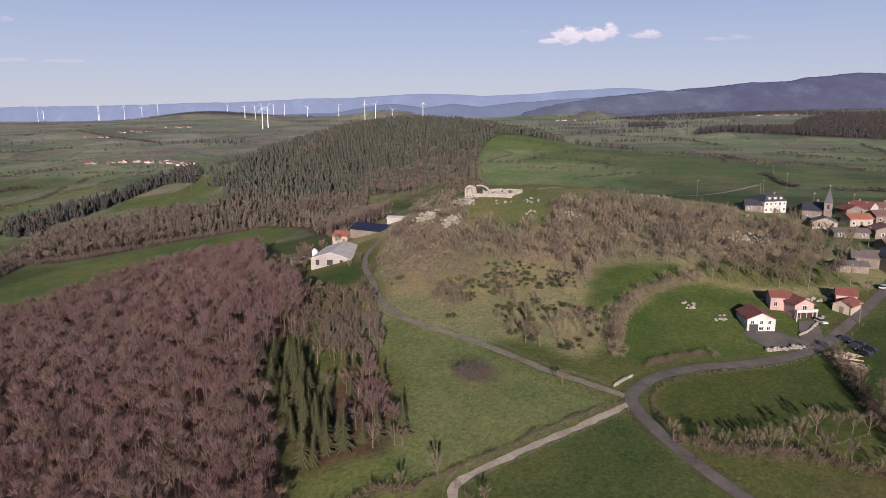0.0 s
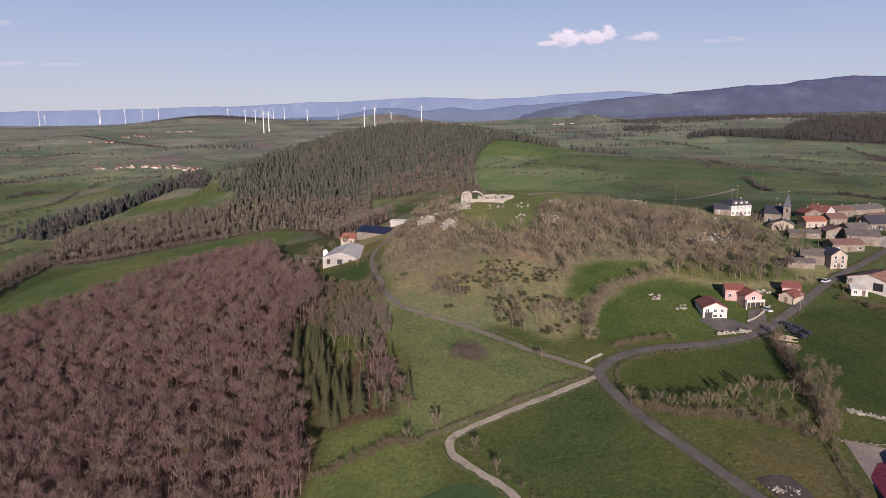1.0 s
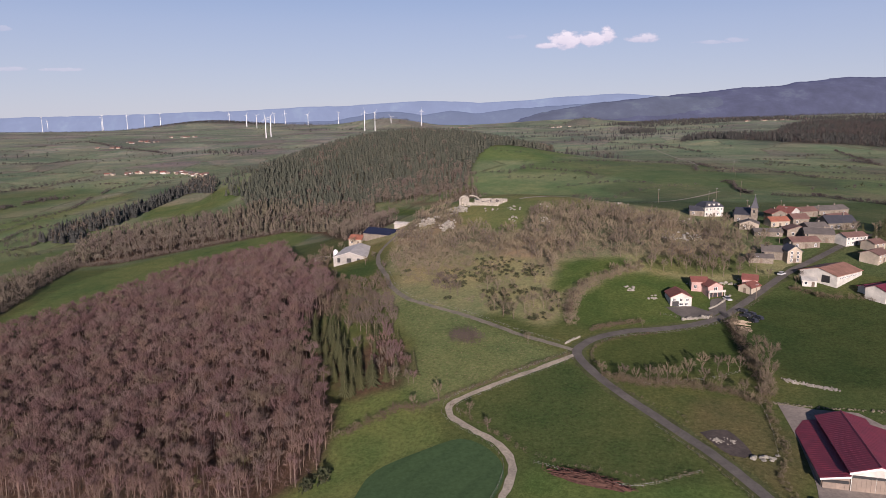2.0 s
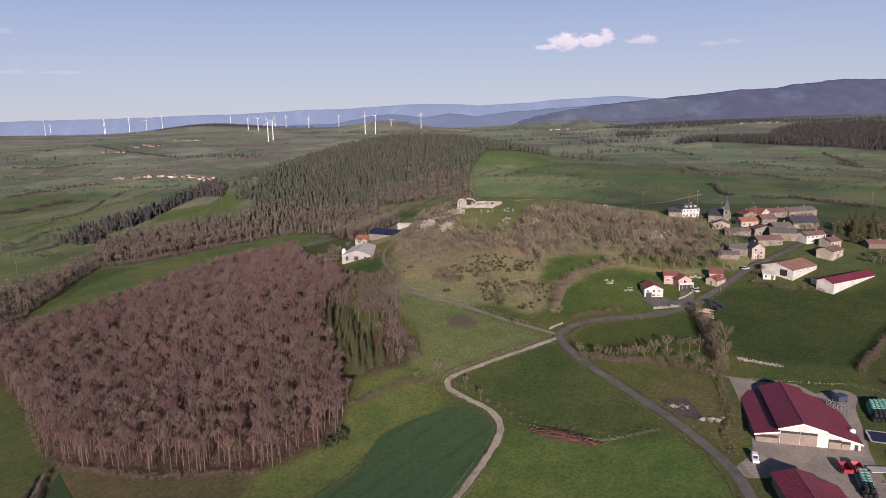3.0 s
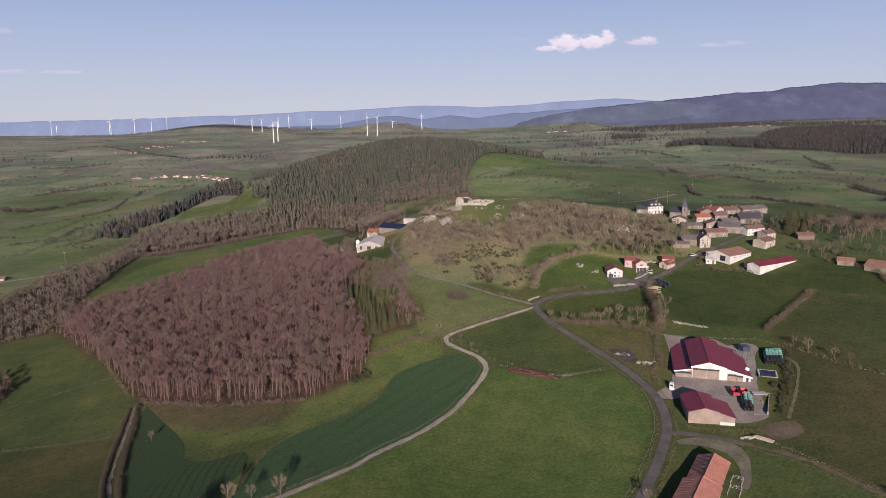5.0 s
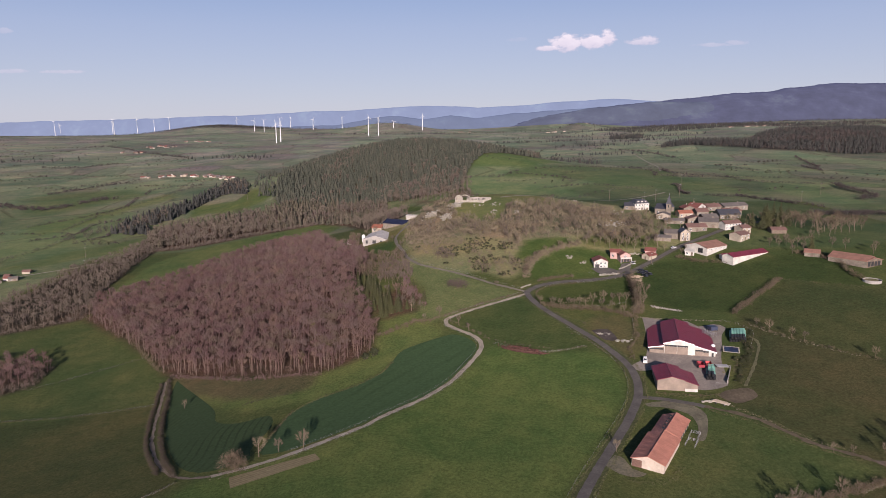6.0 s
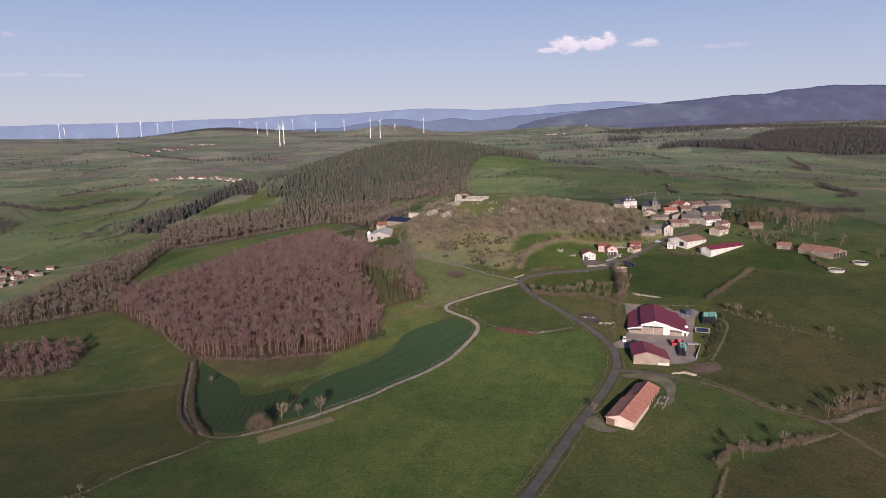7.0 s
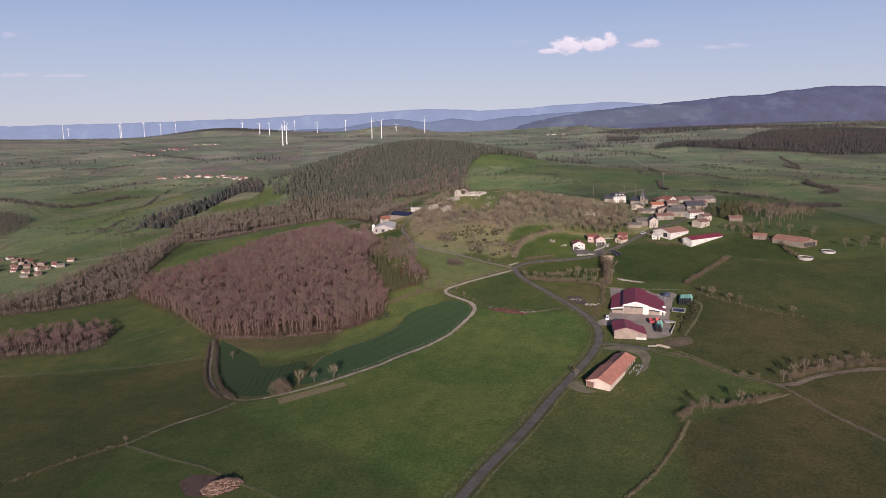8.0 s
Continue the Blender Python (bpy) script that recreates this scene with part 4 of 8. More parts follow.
def house(p0, p1, depth, wall_h, roof_h, wall_mat, roof_mat, label, ridge="along", windows=2, storeys=1, chimney=True, name="house", category="house",
          group="village houses", sink=2.5, overhang=0.4, lift=0.0, hip=False, door=True):
    """A house whose front wall stands on the ground from p0 to p1, as seen with p0 on the left hand."""
    wall_h, roof_h = wall_h * 0.82, roof_h * 0.86
    dx, dy = p1[0] - p0[0], p1[1] - p0[1]
    w, turn = math.hypot(dx, dy), math.degrees(math.atan2(dy, dx))
    back = Matrix.Rotation(radians(turn), 2) @ Vector((0, depth))
    zs = [ground_z(*p0), ground_z(*p1), ground_z(p0[0] + back.x, p0[1] + back.y), ground_z(p1[0] + back.x, p1[1] + back.y)]
    e = thing(name, p0[0], p0[1], turn, label, category, group, (zs[0] + zs[1]) / 2 + lift)
    s = Shape()
    o, th = overhang, 0.22
    if hip:
        s.box(0, w, 0, depth, -sink, wall_h)
    elif ridge == "along":
        s.add([(0, 0, -sink), (w, 0, -sink), (w, depth, -sink), (0, depth, -sink), (0, 0, wall_h), (w, 0, wall_h), (w, depth, wall_h), (0, depth, wall_h), (0, depth / 2, wall_h + roof_h), (w, depth / 2, wall_h + roof_h)],
              [(0, 1, 5, 4), (2, 3, 7, 6), (1, 2, 6, 9, 5), (3, 0, 4, 8, 7), (3, 2, 1, 0), (4, 5, 9, 8), (6, 7, 8, 9)])
    else:
        s.add([(0, 0, -sink), (w, 0, -sink), (w, depth, -sink), (0, depth, -sink), (0, 0, wall_h), (w, 0, wall_h), (w, depth, wall_h), (0, depth, wall_h), (w / 2, 0, wall_h + roof_h), (w / 2, depth, wall_h + roof_h)],
              [(0, 1, 5, 8, 4), (2, 3, 7, 9, 6), (1, 2, 6, 5), (3, 0, 4, 7), (3, 2, 1, 0), (4, 8, 9, 7), (5, 6, 9, 8)])
    part("wall", s, wall_mat, e)
    r = Shape()
    if hip:
        i = min(w, depth) * 0.22
        q = [(-o, -o, wall_h), (w + o, -o, wall_h), (w + o, depth + o, wall_h), (-o, depth + o, wall_h), (i, i, wall_h + roof_h), (w - i, i, wall_h + roof_h), (w - i, depth - i, wall_h + roof_h), (i, depth - i, wall_h + roof_h)]
        r.add(q, [(0, 1, 5, 4), (1, 2, 6, 5), (2, 3, 7, 6), (3, 0, 4, 7), (4, 5, 6, 7), (3, 2, 1, 0)])
    else:
        half = depth / 2 if ridge == "along" else w / 2
        k = roof_h / half
        lo = wall_h - o * k + 0.02
        outline = [(-o, lo), (half, wall_h + roof_h + 0.02), (2 * half + o, lo), (2 * half + o, lo + th), (half, wall_h + roof_h + th + 0.05), (-o, lo + th)]
        if ridge == "across":
            r.prism(outline, -o, depth + o)
        else:
            r.prism(outline, -o, w + o)
            r.v = [(y, x, z) for x, y, z in r.v]
    roof = part("roof", r, roof_mat, e)
    if chimney:
        c = Shape().box(-0.35, 0.35, -0.3, 0.3, -1.2, 1.0).box(-0.42, 0.42, -0.37, 0.37, 1.0, 1.12)
        ch = part("chimney", c, STONE, roof)
        ch.matrix_local = pose(w * 0.72, depth / 2, wall_h + roof_h) if ridge == "along" else pose(w / 2, depth * 0.7, wall_h + roof_h)
    per = wall_h / max(1, storeys)
    for st in range(storeys):
        for i in range(windows):
            if st == 0 and door and i == windows // 2:
                continue
            window_at(e, w * (i + 0.5) / windows, 0, st * per + min(0.9, per * 0.35), min(1.0, w / windows * 0.4), min(1.3, per * 0.45), 0)
    if door:
        door_at(e, w * (windows // 2 + 0.5) / windows if windows else w / 2, 0, 0.95, 2.05, TIMBER)
    return e


def sheeting(x0, z0, x1, z1, y0, y1, pitch=1.05, rib=0.035, t=0.18):
    """One slope of ribbed roofing: a sheet whose ribs run down the slope."""
    ys, hs = [y0], [0.0]
    n = max(2, int((y1 - y0) / pitch))
    for i in range(n):
        c = y0 + (i + 0.5) * (y1 - y0) / n
        ys += [c - 0.12, c - 0.05, c + 0.05, c + 0.12]
        hs += [0.0, rib, rib, 0.0]
    ys.append(y1)
    hs.append(0.0)
    m = len(ys)
    v = [(x, y, z + t + h) for x, z in ((x0, z0), (x1, z1)) for y, h in zip(ys, hs)] + [(x0, y0, z0), (x0, y1, z0), (x1, y1, z1), (x1, y0, z1)]
    f = [(i, i + 1, m + i + 1, m + i) for i in range(m - 1)]
    k = 2 * m
    f += [(k, k + 1, k + 2, k + 3), (k + 1, k) + tuple(range(0, m)), (k + 3, k + 2) + tuple(range(2 * m - 1, m - 1, -1)), (0, k, k + 3, m), (k + 2, k + 1, m - 1, 2 * m - 1)]
    return Shape().add(v, f)


# the large claret barn with a lean-to on each side
def claret_barn():
    p0, p1 = Vector((92.6, 86.0)), Vector((119.6, 78.9))
    turn = math.degrees(math.atan2(p1.y - p0.y, p1.x - p0.x))
    L, D = (p1 - p0).length, 32.0
    e = thing("barn", p0.x, p0.y, turn, "large claret-roofed metal barn with white gable fascia and taupe doors", "barn", "farm barns", 5.2)
    a, b, c, d, f = 0.0, 6.4, 12.4, 18.6, L
    # the front outline from eave to eave
    main = [(b, -3), (b, 5.0), (c, 6.9), (d, 5.2), (d, -3)]
    part("wall", Shape().prism(main, 0, D), WHITE, e)
    part("side_wall", Shape().prism([(a, -3), (a, 2.6), (b - 0.01, 3.7), (b - 0.01, -3)], 0.3, D), TAUPE, e)
    part("side_wall", Shape().prism([(d + 0.01, -3), (d + 0.01, 4.5), (f, 2.2), (f, -3)], 0.2, D - 2), WHITE, e)

    def slope(name, x0, z0, x1, z1, y0, y1):
        return part(name, sheeting(x0, z0, x1, z1, y0, y1), CLARET, e)

    slope("roof", b - 0.6, 4.85, c, 6.95, -0.5, D + 0.5)
    slope("roof", c, 6.95, d + 0.3, 5.2, -0.5, D + 0.5)
    slope("side_roof", a - 0.5, 2.5, b - 0.05, 3.75, -0.3, D + 0.2)
    slope("side_roof", d + 0.32, 4.7, f + 0.5, 2.1, -0.3, D - 2)
    part("ridge_cap", Shape().prism([(c - 0.3, 7.1), (c, 7.22), (c + 0.3, 7.1), (c, 7.3)], -0.5, D + 0.5), CLARET, e)
    part("fascia", Shape().prism([(b - 0.6, 4.4), (c, 6.45), (d + 0.3, 4.7), (d + 0.3, 5.2), (c, 6.95), (b - 0.6, 4.9)], -0.58, -0.5), WHITE_PAINT, e)
    part("fascia", Shape().prism([(a - 0.5, 2.2), (b - 0.1, 3.35), (b - 0.1, 3.85), (a - 0.5, 2.6)], -0.38, -0.31), WHITE_PAINT, e)
    part("fascia", Shape().prism([(d + 0.3, 4.2), (f + 0.5, 1.75), (f + 0.5, 2.25), (d + 0.3, 4.8)], -0.38, -0.31), WHITE_PAINT, e)
    for x0, x1, h in ((b + 0.2, b + 5.4, 3.4), (b + 5.5, d - 2.2, 3.4), (a + 0.2, b - 0.3, 1.6), (d + 0.9, d + 4.1, 2.0), (d + 4.2, f - 2.8, 1.7)):
        n = max(2, int((x1 - x0) / 0.9))
        dr = part("sliding_door", Shape().box(x0, x1, -0.04, 0.02, 0, h), TAUPE, e)
        for i in range(n):
            part("panel", Shape().box(x0 + (x1 - x0) * i / n + 0.02, x0 + (x1 - x0) * (i + 1) / n - 0.02, -0.1, -0.045, 0.02, h - 0.02), TAUPE, dr)
        part("light_strip", Shape().box(x0, x1, -0.06, 0.02, h + 0.05, h + 0.75), DARK, dr)
    part("door", Shape().box(f - 1.6, f - 0.8, -0.02, 0.22, 0, 1.7), DARK, e)


def taupe_barn():
    p0, p1 = Vector((85.6, 50.8)), Vector((100.9, 48.4))
    turn = math.degrees(math.atan2(p1.y - p0.y, p1.x - p0.x))
    L, D = (p1 - p0).length, 15.0
    e = thing("barn", p0.x, p0.y, turn, "smaller taupe metal barn with a claret roof and lean-to", "barn", "farm barns", 2.2)
    c, d = 5.4, 10.4
    part("wall", Shape().prism([(0, -3), (0, 4.0), (c, 5.6), (d, 4.2), (d, -3)], 0, D), TAUPE, e)
    part("side_wall", Shape().prism([(d + 0.01, -3), (d + 0.01, 3.9), (L, 2.4), (L, -3)], 0, D - 1.5), TAUPE, e)
    for x0, z0, x1, z1, y1 in ((-0.5, 3.9, c, 5.6, D + 0.4), (c, 5.6, d + 0.2, 4.25, D + 0.4), (d + 0.22, 4.0, L + 0.4, 2.35, D - 1.4)):
        part("roof", sheeting(x0, z0, x1, z1, -0.4, y1), CLARET, e)
    part("ridge_cap", Shape().prism([(c - 0.3, 5.75), (c, 5.85), (c + 0.3, 5.75), (c, 5.95)], -0.4, D + 0.4), CLARET, e)
    part("low_wall", Shape().box(d + 0.2, L, -0.35, -0.02, -0.6, 0.9), WHITE, e)


SHED_WALL = surface("pinkish_cream_render", (0.50, 0.42, 0.355), 0.9, 1.4, 0.12, 0.15, 0.15, 0.01)


def terracotta_shed():
    p0, p1 = Vector((60.6, -4.2)), Vector((69.3, -9.5))
    turn = math.degrees(math.atan2(p1.y - p0.y, p1.x - p0.x))
    L = (p1 - p0).length
    e = thing("shed", p0.x, p0.y, turn, "long cream livestock shed in two lengths with a terracotta sheet roof", "shed", "", -1.2)
    for k, (y0, y1, dz, x0, x1) in enumerate(((0, 21, 0, 0, L), (21.02, 37, 0.15, 0.9, L - 0.4))):
        h, c = 3.2 + dz, (x0 + x1) / 2
        part("wall", Shape().prism([(x0, -3), (x0, h), (c, h + 1.7), (x1, h), (x1, -3)], y0, y1), SHED_WALL, e)
        for a, za, b, zb in ((x0 - 0.5, h - 0.15, c, h + 1.7), (c, h + 1.7, x1 + 0.5, h - 0.15)):
            part("roof", sheeting(a, za, b, zb, y0 - (0.5 if k == 0 else 0), y1 + (0 if k == 0 else 0.5)), RUSTY, e)
        part("ridge_cap", Shape().prism([(c - 0.3, h + 1.82), (c, h + 1.93), (c + 0.3, h + 1.82), (c, h + 2.03)], y0, y1), RUSTY, e)
    part("brown_door", Shape().box(0.15, 3.2, -0.1, 0.02, 0, 2.9), surface("brown_board", (0.16, 0.09, 0.07), 0.85, 2, 0.3), e)
    for i in range(5):
        part("roof_vent", Shape().box(L / 2 - 1.3, L / 2 - 0.6, 22.5 + i * 2.8, 23.3 + i * 2.8, 4.6, 5.2), DARK, e)
    for i in range(5):
        part("opening", Shape().box(L - 0.42, L - 0.36, 22.5 + 2.8 * i, 24.3 + 2.8 * i, 1.0, 2.4), DARK, e)


claret_barn()
taupe_barn()
terracotta_shed()

# houses by the tarmac road
w1 = house((92.3, 200.2), (100.6, 199.6), 9.5, 4.6, 2.2, WHITE, TILE, "white rendered house with a red tile roof on a grassy slope", "across", 0, 2, False, group="houses by the road", door=False)
for x, z in ((1.5, 2.2), (4.2, 2.2), (6.6, 2.2), (6.3, 0.4)):
    window_at(w1, x, 0, z, 0.9, 1.1, 0)
door_at(w1, 2.0, 0.05, 2.4, 2.0, DARK, name="garage_door")
window_at(w1, 4.2, 0, 0.4, 1.4, 0.9, 0)
for y in (2.0, 4.8, 7.2):
    window_at(w1, y, 0, 2.1, 0.9, 1.1, 3)
w2 = house((110.0, 207.2), (116.4, 208.0), 7.0, 5.4, 2.0, PINK, TILE, "pink rendered gabled house with a red tile roof and garage", "across", 0, 2, False, group="houses by the road", door=False)
window_at(w2, 3.2, 0, 2.7, 1.4, 1.4, 0)
for x in (1.2, 3.2, 5.2):
    door_at(w2, x, 0.0, 1.5, 1.9, DARK, name="garage_door")
part("balcony", Shape().box(-0.3, 6.8, -1.6, 0.0, 2.3, 2.55).box(-0.3, 6.8, -1.65, -1.55, 2.55, 3.3), WHITE, w2)
part("post", Shape().box(-0.2, 0.1, -1.55, -1.25, -1.5, 2.3), WHITE, w2)
part("post", Shape().box(6.4, 6.7, -1.55, -1.25, -1.5, 2.3), WHITE, w2)
w2b = house((105.3, 213.5), (111.5, 212.2), 6.0, 4.6, 1.6, PINK, TILE, "pink rendered wing with a red tile roof", "along", 2, 1, False, group="houses by the road", door=False, lift=0.5)
house((124.6, 212.2), (128.0, 207.8), 7.5, 3.2, 1.8, CREAM, TILE, "small beige gabled garage with a red tile roof beside the road", "across", 1, 1, False, name="garage", category="garage", group="houses by the road")
house((127.6, 216.0), (133.0, 213.4), 6.0, 4.2, 1.8, PINK, TILE, "pinkish house with a red tile roof behind a garage", "along", 2, 1, False, group="houses by the road", door=False)

# the village
manor = house((148.1, 315), (159.3, 317.2), 10, 6.5, 3.0, WHITE, SLATE, "white manor house with a slate mansard roof and dormers", "along", 5, 2, True, hip=True)
house((140.5, 317.5), (148.0, 315.5), 8, 3.6, 2.4, STONE, SLATE, "low stone wing with a dark slate roof", "along", 2, 1, False)
for i in range(3):
    part("dormer", Shape().box(2.2 + 3 * i, 3.4 + 3 * i, 0.5, 2.6, 5.4, 7.0).box(2.0 + 3 * i, 3.6 + 3 * i, 0.4, 2.6, 7.0, 7.15), WHITE, manor)
church = house((159.5, 303), (167.5, 298.6), 16, 5.2, 3.2, STONE, SLATE, "grey stone village church with a slate spire", "along", 2, 1, False, name="church", category="church", group="", door=False)
sp = Shape()
sp.box(8.3, 11.5, -1, 2.2, -2, 8.2)
part("bell_tower", sp, STONE, church)
part("spire", Shape().add([(8.1, -1.2, 8.2), (11.7, -1.2, 8.2), (11.7, 2.4, 8.2), (8.1, 2.4, 8.2), (9.9, 0.6, 15.0)], [(0, 1, 4), (1, 2, 4), (2, 3, 4), (3, 0, 4), (3, 2, 1, 0)]), SLATE, church)
part("cross", Shape().box(9.86, 9.94, 0.56, 0.64, 14.9, 16.0).box(9.6, 10.2, 0.56, 0.64, 15.5, 15.6), GREY_METAL, church)
part("belfry_opening", Shape().box(9.4, 10.4, -1.06, -0.98, 5.6, 7.4), DARK, church)

VILLAGE = [
    # front wall ends, depth, wall, roof, walls, roofing, ridge, windows, storeys, label
    ((155.5, 286.0), (163.9, 282.3), 8, 4.0, 2.0, CREAM, GREYROOF, "across", 2, 1, "cream gabled house with a grey roof"),
    ((158.0, 274.0), (171.0, 271.4), 7, 2.8, 1.4, STONE, GREYROOF, "along", 3, 1, "low stone outbuilding with a grey slab roof"),
    ((173.7, 290.0), (184.0, 291.0), 7, 4.0, 2.0, CREAM, TILE_BRIGHT, "along", 3, 1, "house with a bright orange tile roof"),
    ((194.3, 311.0), (204.0, 320.0), 9, 5.0, 3.0, WHITE, TILE, "across", 2, 2, "white gabled house with a red tile roof"),
    ((201.5, 285.5), (217.2, 287.2), 10, 4.4, 3.6, STONE, SLATE, "along", 4, 1, "stone farmhouse with a steep dark slate roof"),
    ((177.9, 263.4), (190.0, 259.0), 12, 5.0, 2.4, STONE, GREYROOF, "along", 2, 1, "grey stone barn with a slab roof"),
    ((166.7, 252.6), (180.4, 253.8), 8, 4.0, 2.0, STONE, TILE_DULL, "along", 3, 1, "stone barn with a weathered tile roof"),
    ((173.3, 271.6), (184.6, 270.6), 8, 4.2, 2.2, STONE, TILE_DULL, "across", 2, 1, "stone house with a weathered brown roof"),
    ((192.6, 253.4), (204.9, 257.3), 7, 5.2, 1.8, WHITE, TILE_DULL, "along", 5, 2, "long white house with a brown tile roof"),
    ((191.9, 227.0), (200.6, 233.2), 8, 4.8, 1.8, CREAM, TILE_DULL, "along", 3, 2, "cream house with a brown tile roof"),
    ((200.0, 243.5), (207.0, 246.5), 7, 4.6, 1.8, CREAM, TILE_DULL, "along", 2, 2, "cream house with a brown tile roof"),
    ((208.2, 327.0), (220.6, 331.0), 9, 4.0, 2.2, STONE, TILE_DULL, "along", 2, 1, "stone house with a weathered red roof"),
    ((229.0, 345.0), (250.9, 352.0), 10, 4.0, 2.4, STONE, GREYROOF, "along", 3, 1, "long stone barn with a brown-grey roof"),
    ((184.0, 311.0), (193.0, 312.0), 8, 4.0, 2.2, STONE, TILE, "across", 1, 1, "stone house with a red tile roof"),
    ((140.5, 239.5), (150.5, 236.8), 7, 3.0, 1.4, STONE, GREYROOF, "along", 1, 1, "low grey-roofed barn with a red door"),
    ((219.2, 243.0), (229.0, 242.4), 7, 3.0, 1.6, TIMBER, TILE_DULL, "along", 1, 1, "timber outbuilding with a dull brown roof"),
    ((212.0, 300.0), (226.0, 306.0), 9, 4.0, 2.4, STONE, TILE_DULL, "along", 2, 1, "stone house with a brown tile roof"),
    ((189.0, 297.0), (198.0, 298.0), 8, 4.0, 2.4, STONE, TILE_DULL, "along", 2, 1, "stone house with a dark brown roof"),
    ((168.0, 312.0), (178.0, 315.0), 8, 4.4, 2.4, STONE, SLATE, "along", 2, 1, "stone house with a slate roof behind the church"),
    ((186.0, 275.5), (197.0, 277.0), 8, 4.2, 2.2, STONE, GREYROOF, "along", 2, 1, "grey stone house with a slab roof"),
]
for p0, p1, dep, wh, rh, wm, rm, ridge, nw, st, lab in VILLAGE:
    house(p0, p1, dep, wh, rh, wm, rm, lab, ridge, nw, st)
tall = house((156.4, 236.2), (162.8, 236.0), 8, 6.8, 2.6, CREAM, SLATE, "tall cream gabled house with rows of windows and a slate roof", "across", 0, 2, True, door=False)
for z in (0.7, 2.4, 4.1):
    for x in (1.8, 4.6):
        window_at(tall, x, 0, z, 0.9, 1.2, 0)
door_at(tall, 3.2, 0.0, 1.0, 2.1, TIMBER)
house((148.0, 243.5), (156.0, 240.0), 8, 4.6, 2.4, STONE, GREYROOF, "stone barn with a grey slab roof", "along", 1, 1, False, name="barn", category="barn")

bb = house((163.3, 207.9), (179.6, 218.2), 16, 4.2, 2.6, WHITE, BROWNROOF, "broad white barn with a rusty brown sheet roof", "along", 0, 1, False, name="barn", category="barn", group="village barns", door=False)
for i in range(9):
    window_at(bb, 2.5 + 1.7 * i, 0, 2.0, 0.9, 0.6, 0)
part("opening", Shape().box(-0.03, 0.05, 3.0, 6.5, 0, 3.0), DARK, bb)
house((151.5, 212.5), (156.5, 210.6), 7, 3.0, 1.0, WHITE, WHITE, "low white flat-roofed annex beside a barn", "along", 2, 1, False, name="annex", category="building", group="village barns")
rb = house((172.0, 189.6), (199.2, 204.4), 8, 3.4, 1.8, WHITE, CLARET, "long white shed with a claret sheet roof", "along", 0, 1, False, name="shed", category="shed", group="village barns", door=False)
house((171.0, 198.5), (180.0, 202.0), 5, 2.6, 1.0, WHITE, CLARET, "white lean-to with a claret roof", "along", 0, 1, False, name="shed", category="shed", group="village barns", door=False)
fb = house((224.5, 183.5), (237.5, 168.0), 14, 4.0, 2.6, STONE, BROWNROOF, "large open-sided farm barn with a rust-brown roof", "along", 0, 1, False, name="barn", category="barn", group="village barns", door=False)
fe = house((237.6, 168.0), (249.0, 172.5), 10, 4.2, 1.8, TIMBER, BROWNROOF, "timber-fronted barn end with a brown roof", "across", 0, 1, False, name="barn", category="barn", group="village barns", door=False)
for i in range(4):
    part("opening", Shape().box(1.0 + i * 2.6, 3.0 + i * 2.6, -0.05, 0.03, 0.3, 3.0), DARK, fe)
house((216.0, 194.0), (223.0, 190.0), 8, 3.0, 1.6, STONE, BROWNROOF, "small stone shed with a brown roof", "along", 1, 1, False, name="shed", category="shed", group="village barns")


def round_tank(x, y, r, h, label, wall=CONCRETE, floor=None):
    e = thing("slurry_tank", x, y, 0, label, "tank", "round tanks")
    s, n = Shape(), 28
    ring = [(math.cos(2 * math.pi * i / n), math.sin(2 * math.pi * i / n)) for i in range(n)]
    v = [(r * c, r * q, z) for z in (-1, h) for c, q in ring] + [((r - 0.3) * c, (r - 0.3) * q, z) for z in (h, -0.2) for c, q in ring]
    f = []
    for k in range(3):
        f += [(k * n + i, k * n + (i + 1) % n, (k + 1) * n + (i + 1) % n, (k + 1) * n + i) for i in range(n)]
    part("wall", s.add(v, f), wall, e)
    part("liquid", Shape().add([((r - 0.3) * c, (r - 0.3) * q, h * 0.4) for c, q in ring], [tuple(range(n))]), floor or DARK, e)
    return e


round_tank(229.5, 149.0, 4.6, 1.0, "round concrete slurry tank with an earth floor", CONCRETE, TILLED)
round_tank(249.0, 158.5, 4.4, 0.9, "round concrete slurry tank beside a barn")
round_tank(-70.5, 335.0, 5.5, 1.2, "round pale-rimmed open tank on the grass", CONCRETE, DARK)

# the hall by the woods
hall = house((-59.5, 303.0), (-41.5, 301.0), 27, 3.6, 3.2, CONCRETE, PALEROOF, "big livestock hall with a pale fibre-sheet roof", "across", 0, 1, False, name="barn", category="barn", group="hillfoot farm", door=False)
for x, w in ((3.0, 1.6), (8.7, 2.6), (14.0, 1.6)):
    part("opening", Shape().box(x - w / 2, x + w / 2, -0.06, 0.03, 0, 2.4), DARK, hall)
sb = house((-48.0, 350.0), (-28.5, 339.0), 13, 2.8, 3.0, STONE, SOLAR, "barn roofed with dark solar panels", "along", 0, 1, False, name="barn", category="barn", group="hillfoot farm", door=False)
house((-57.5, 352.0), (-49.5, 350.0), 10, 4.2, 2.2, CREAM, TILE_BRIGHT, "farmhouse with an orange tile roof", "along", 2, 1, True, group="hillfoot farm")
house((-29.0, 352.0), (-21.0, 350.0), 6, 2.6, 0.8, CONCRETE, WHITE, "low concrete shed with a pale flat roof", "along", 0, 1, False, name="shed", category="shed", group="hillfoot farm", door=False)
e = thing("feed_silo", -60.5, 318, 0, "small white feed silo beside the hall", "silo")
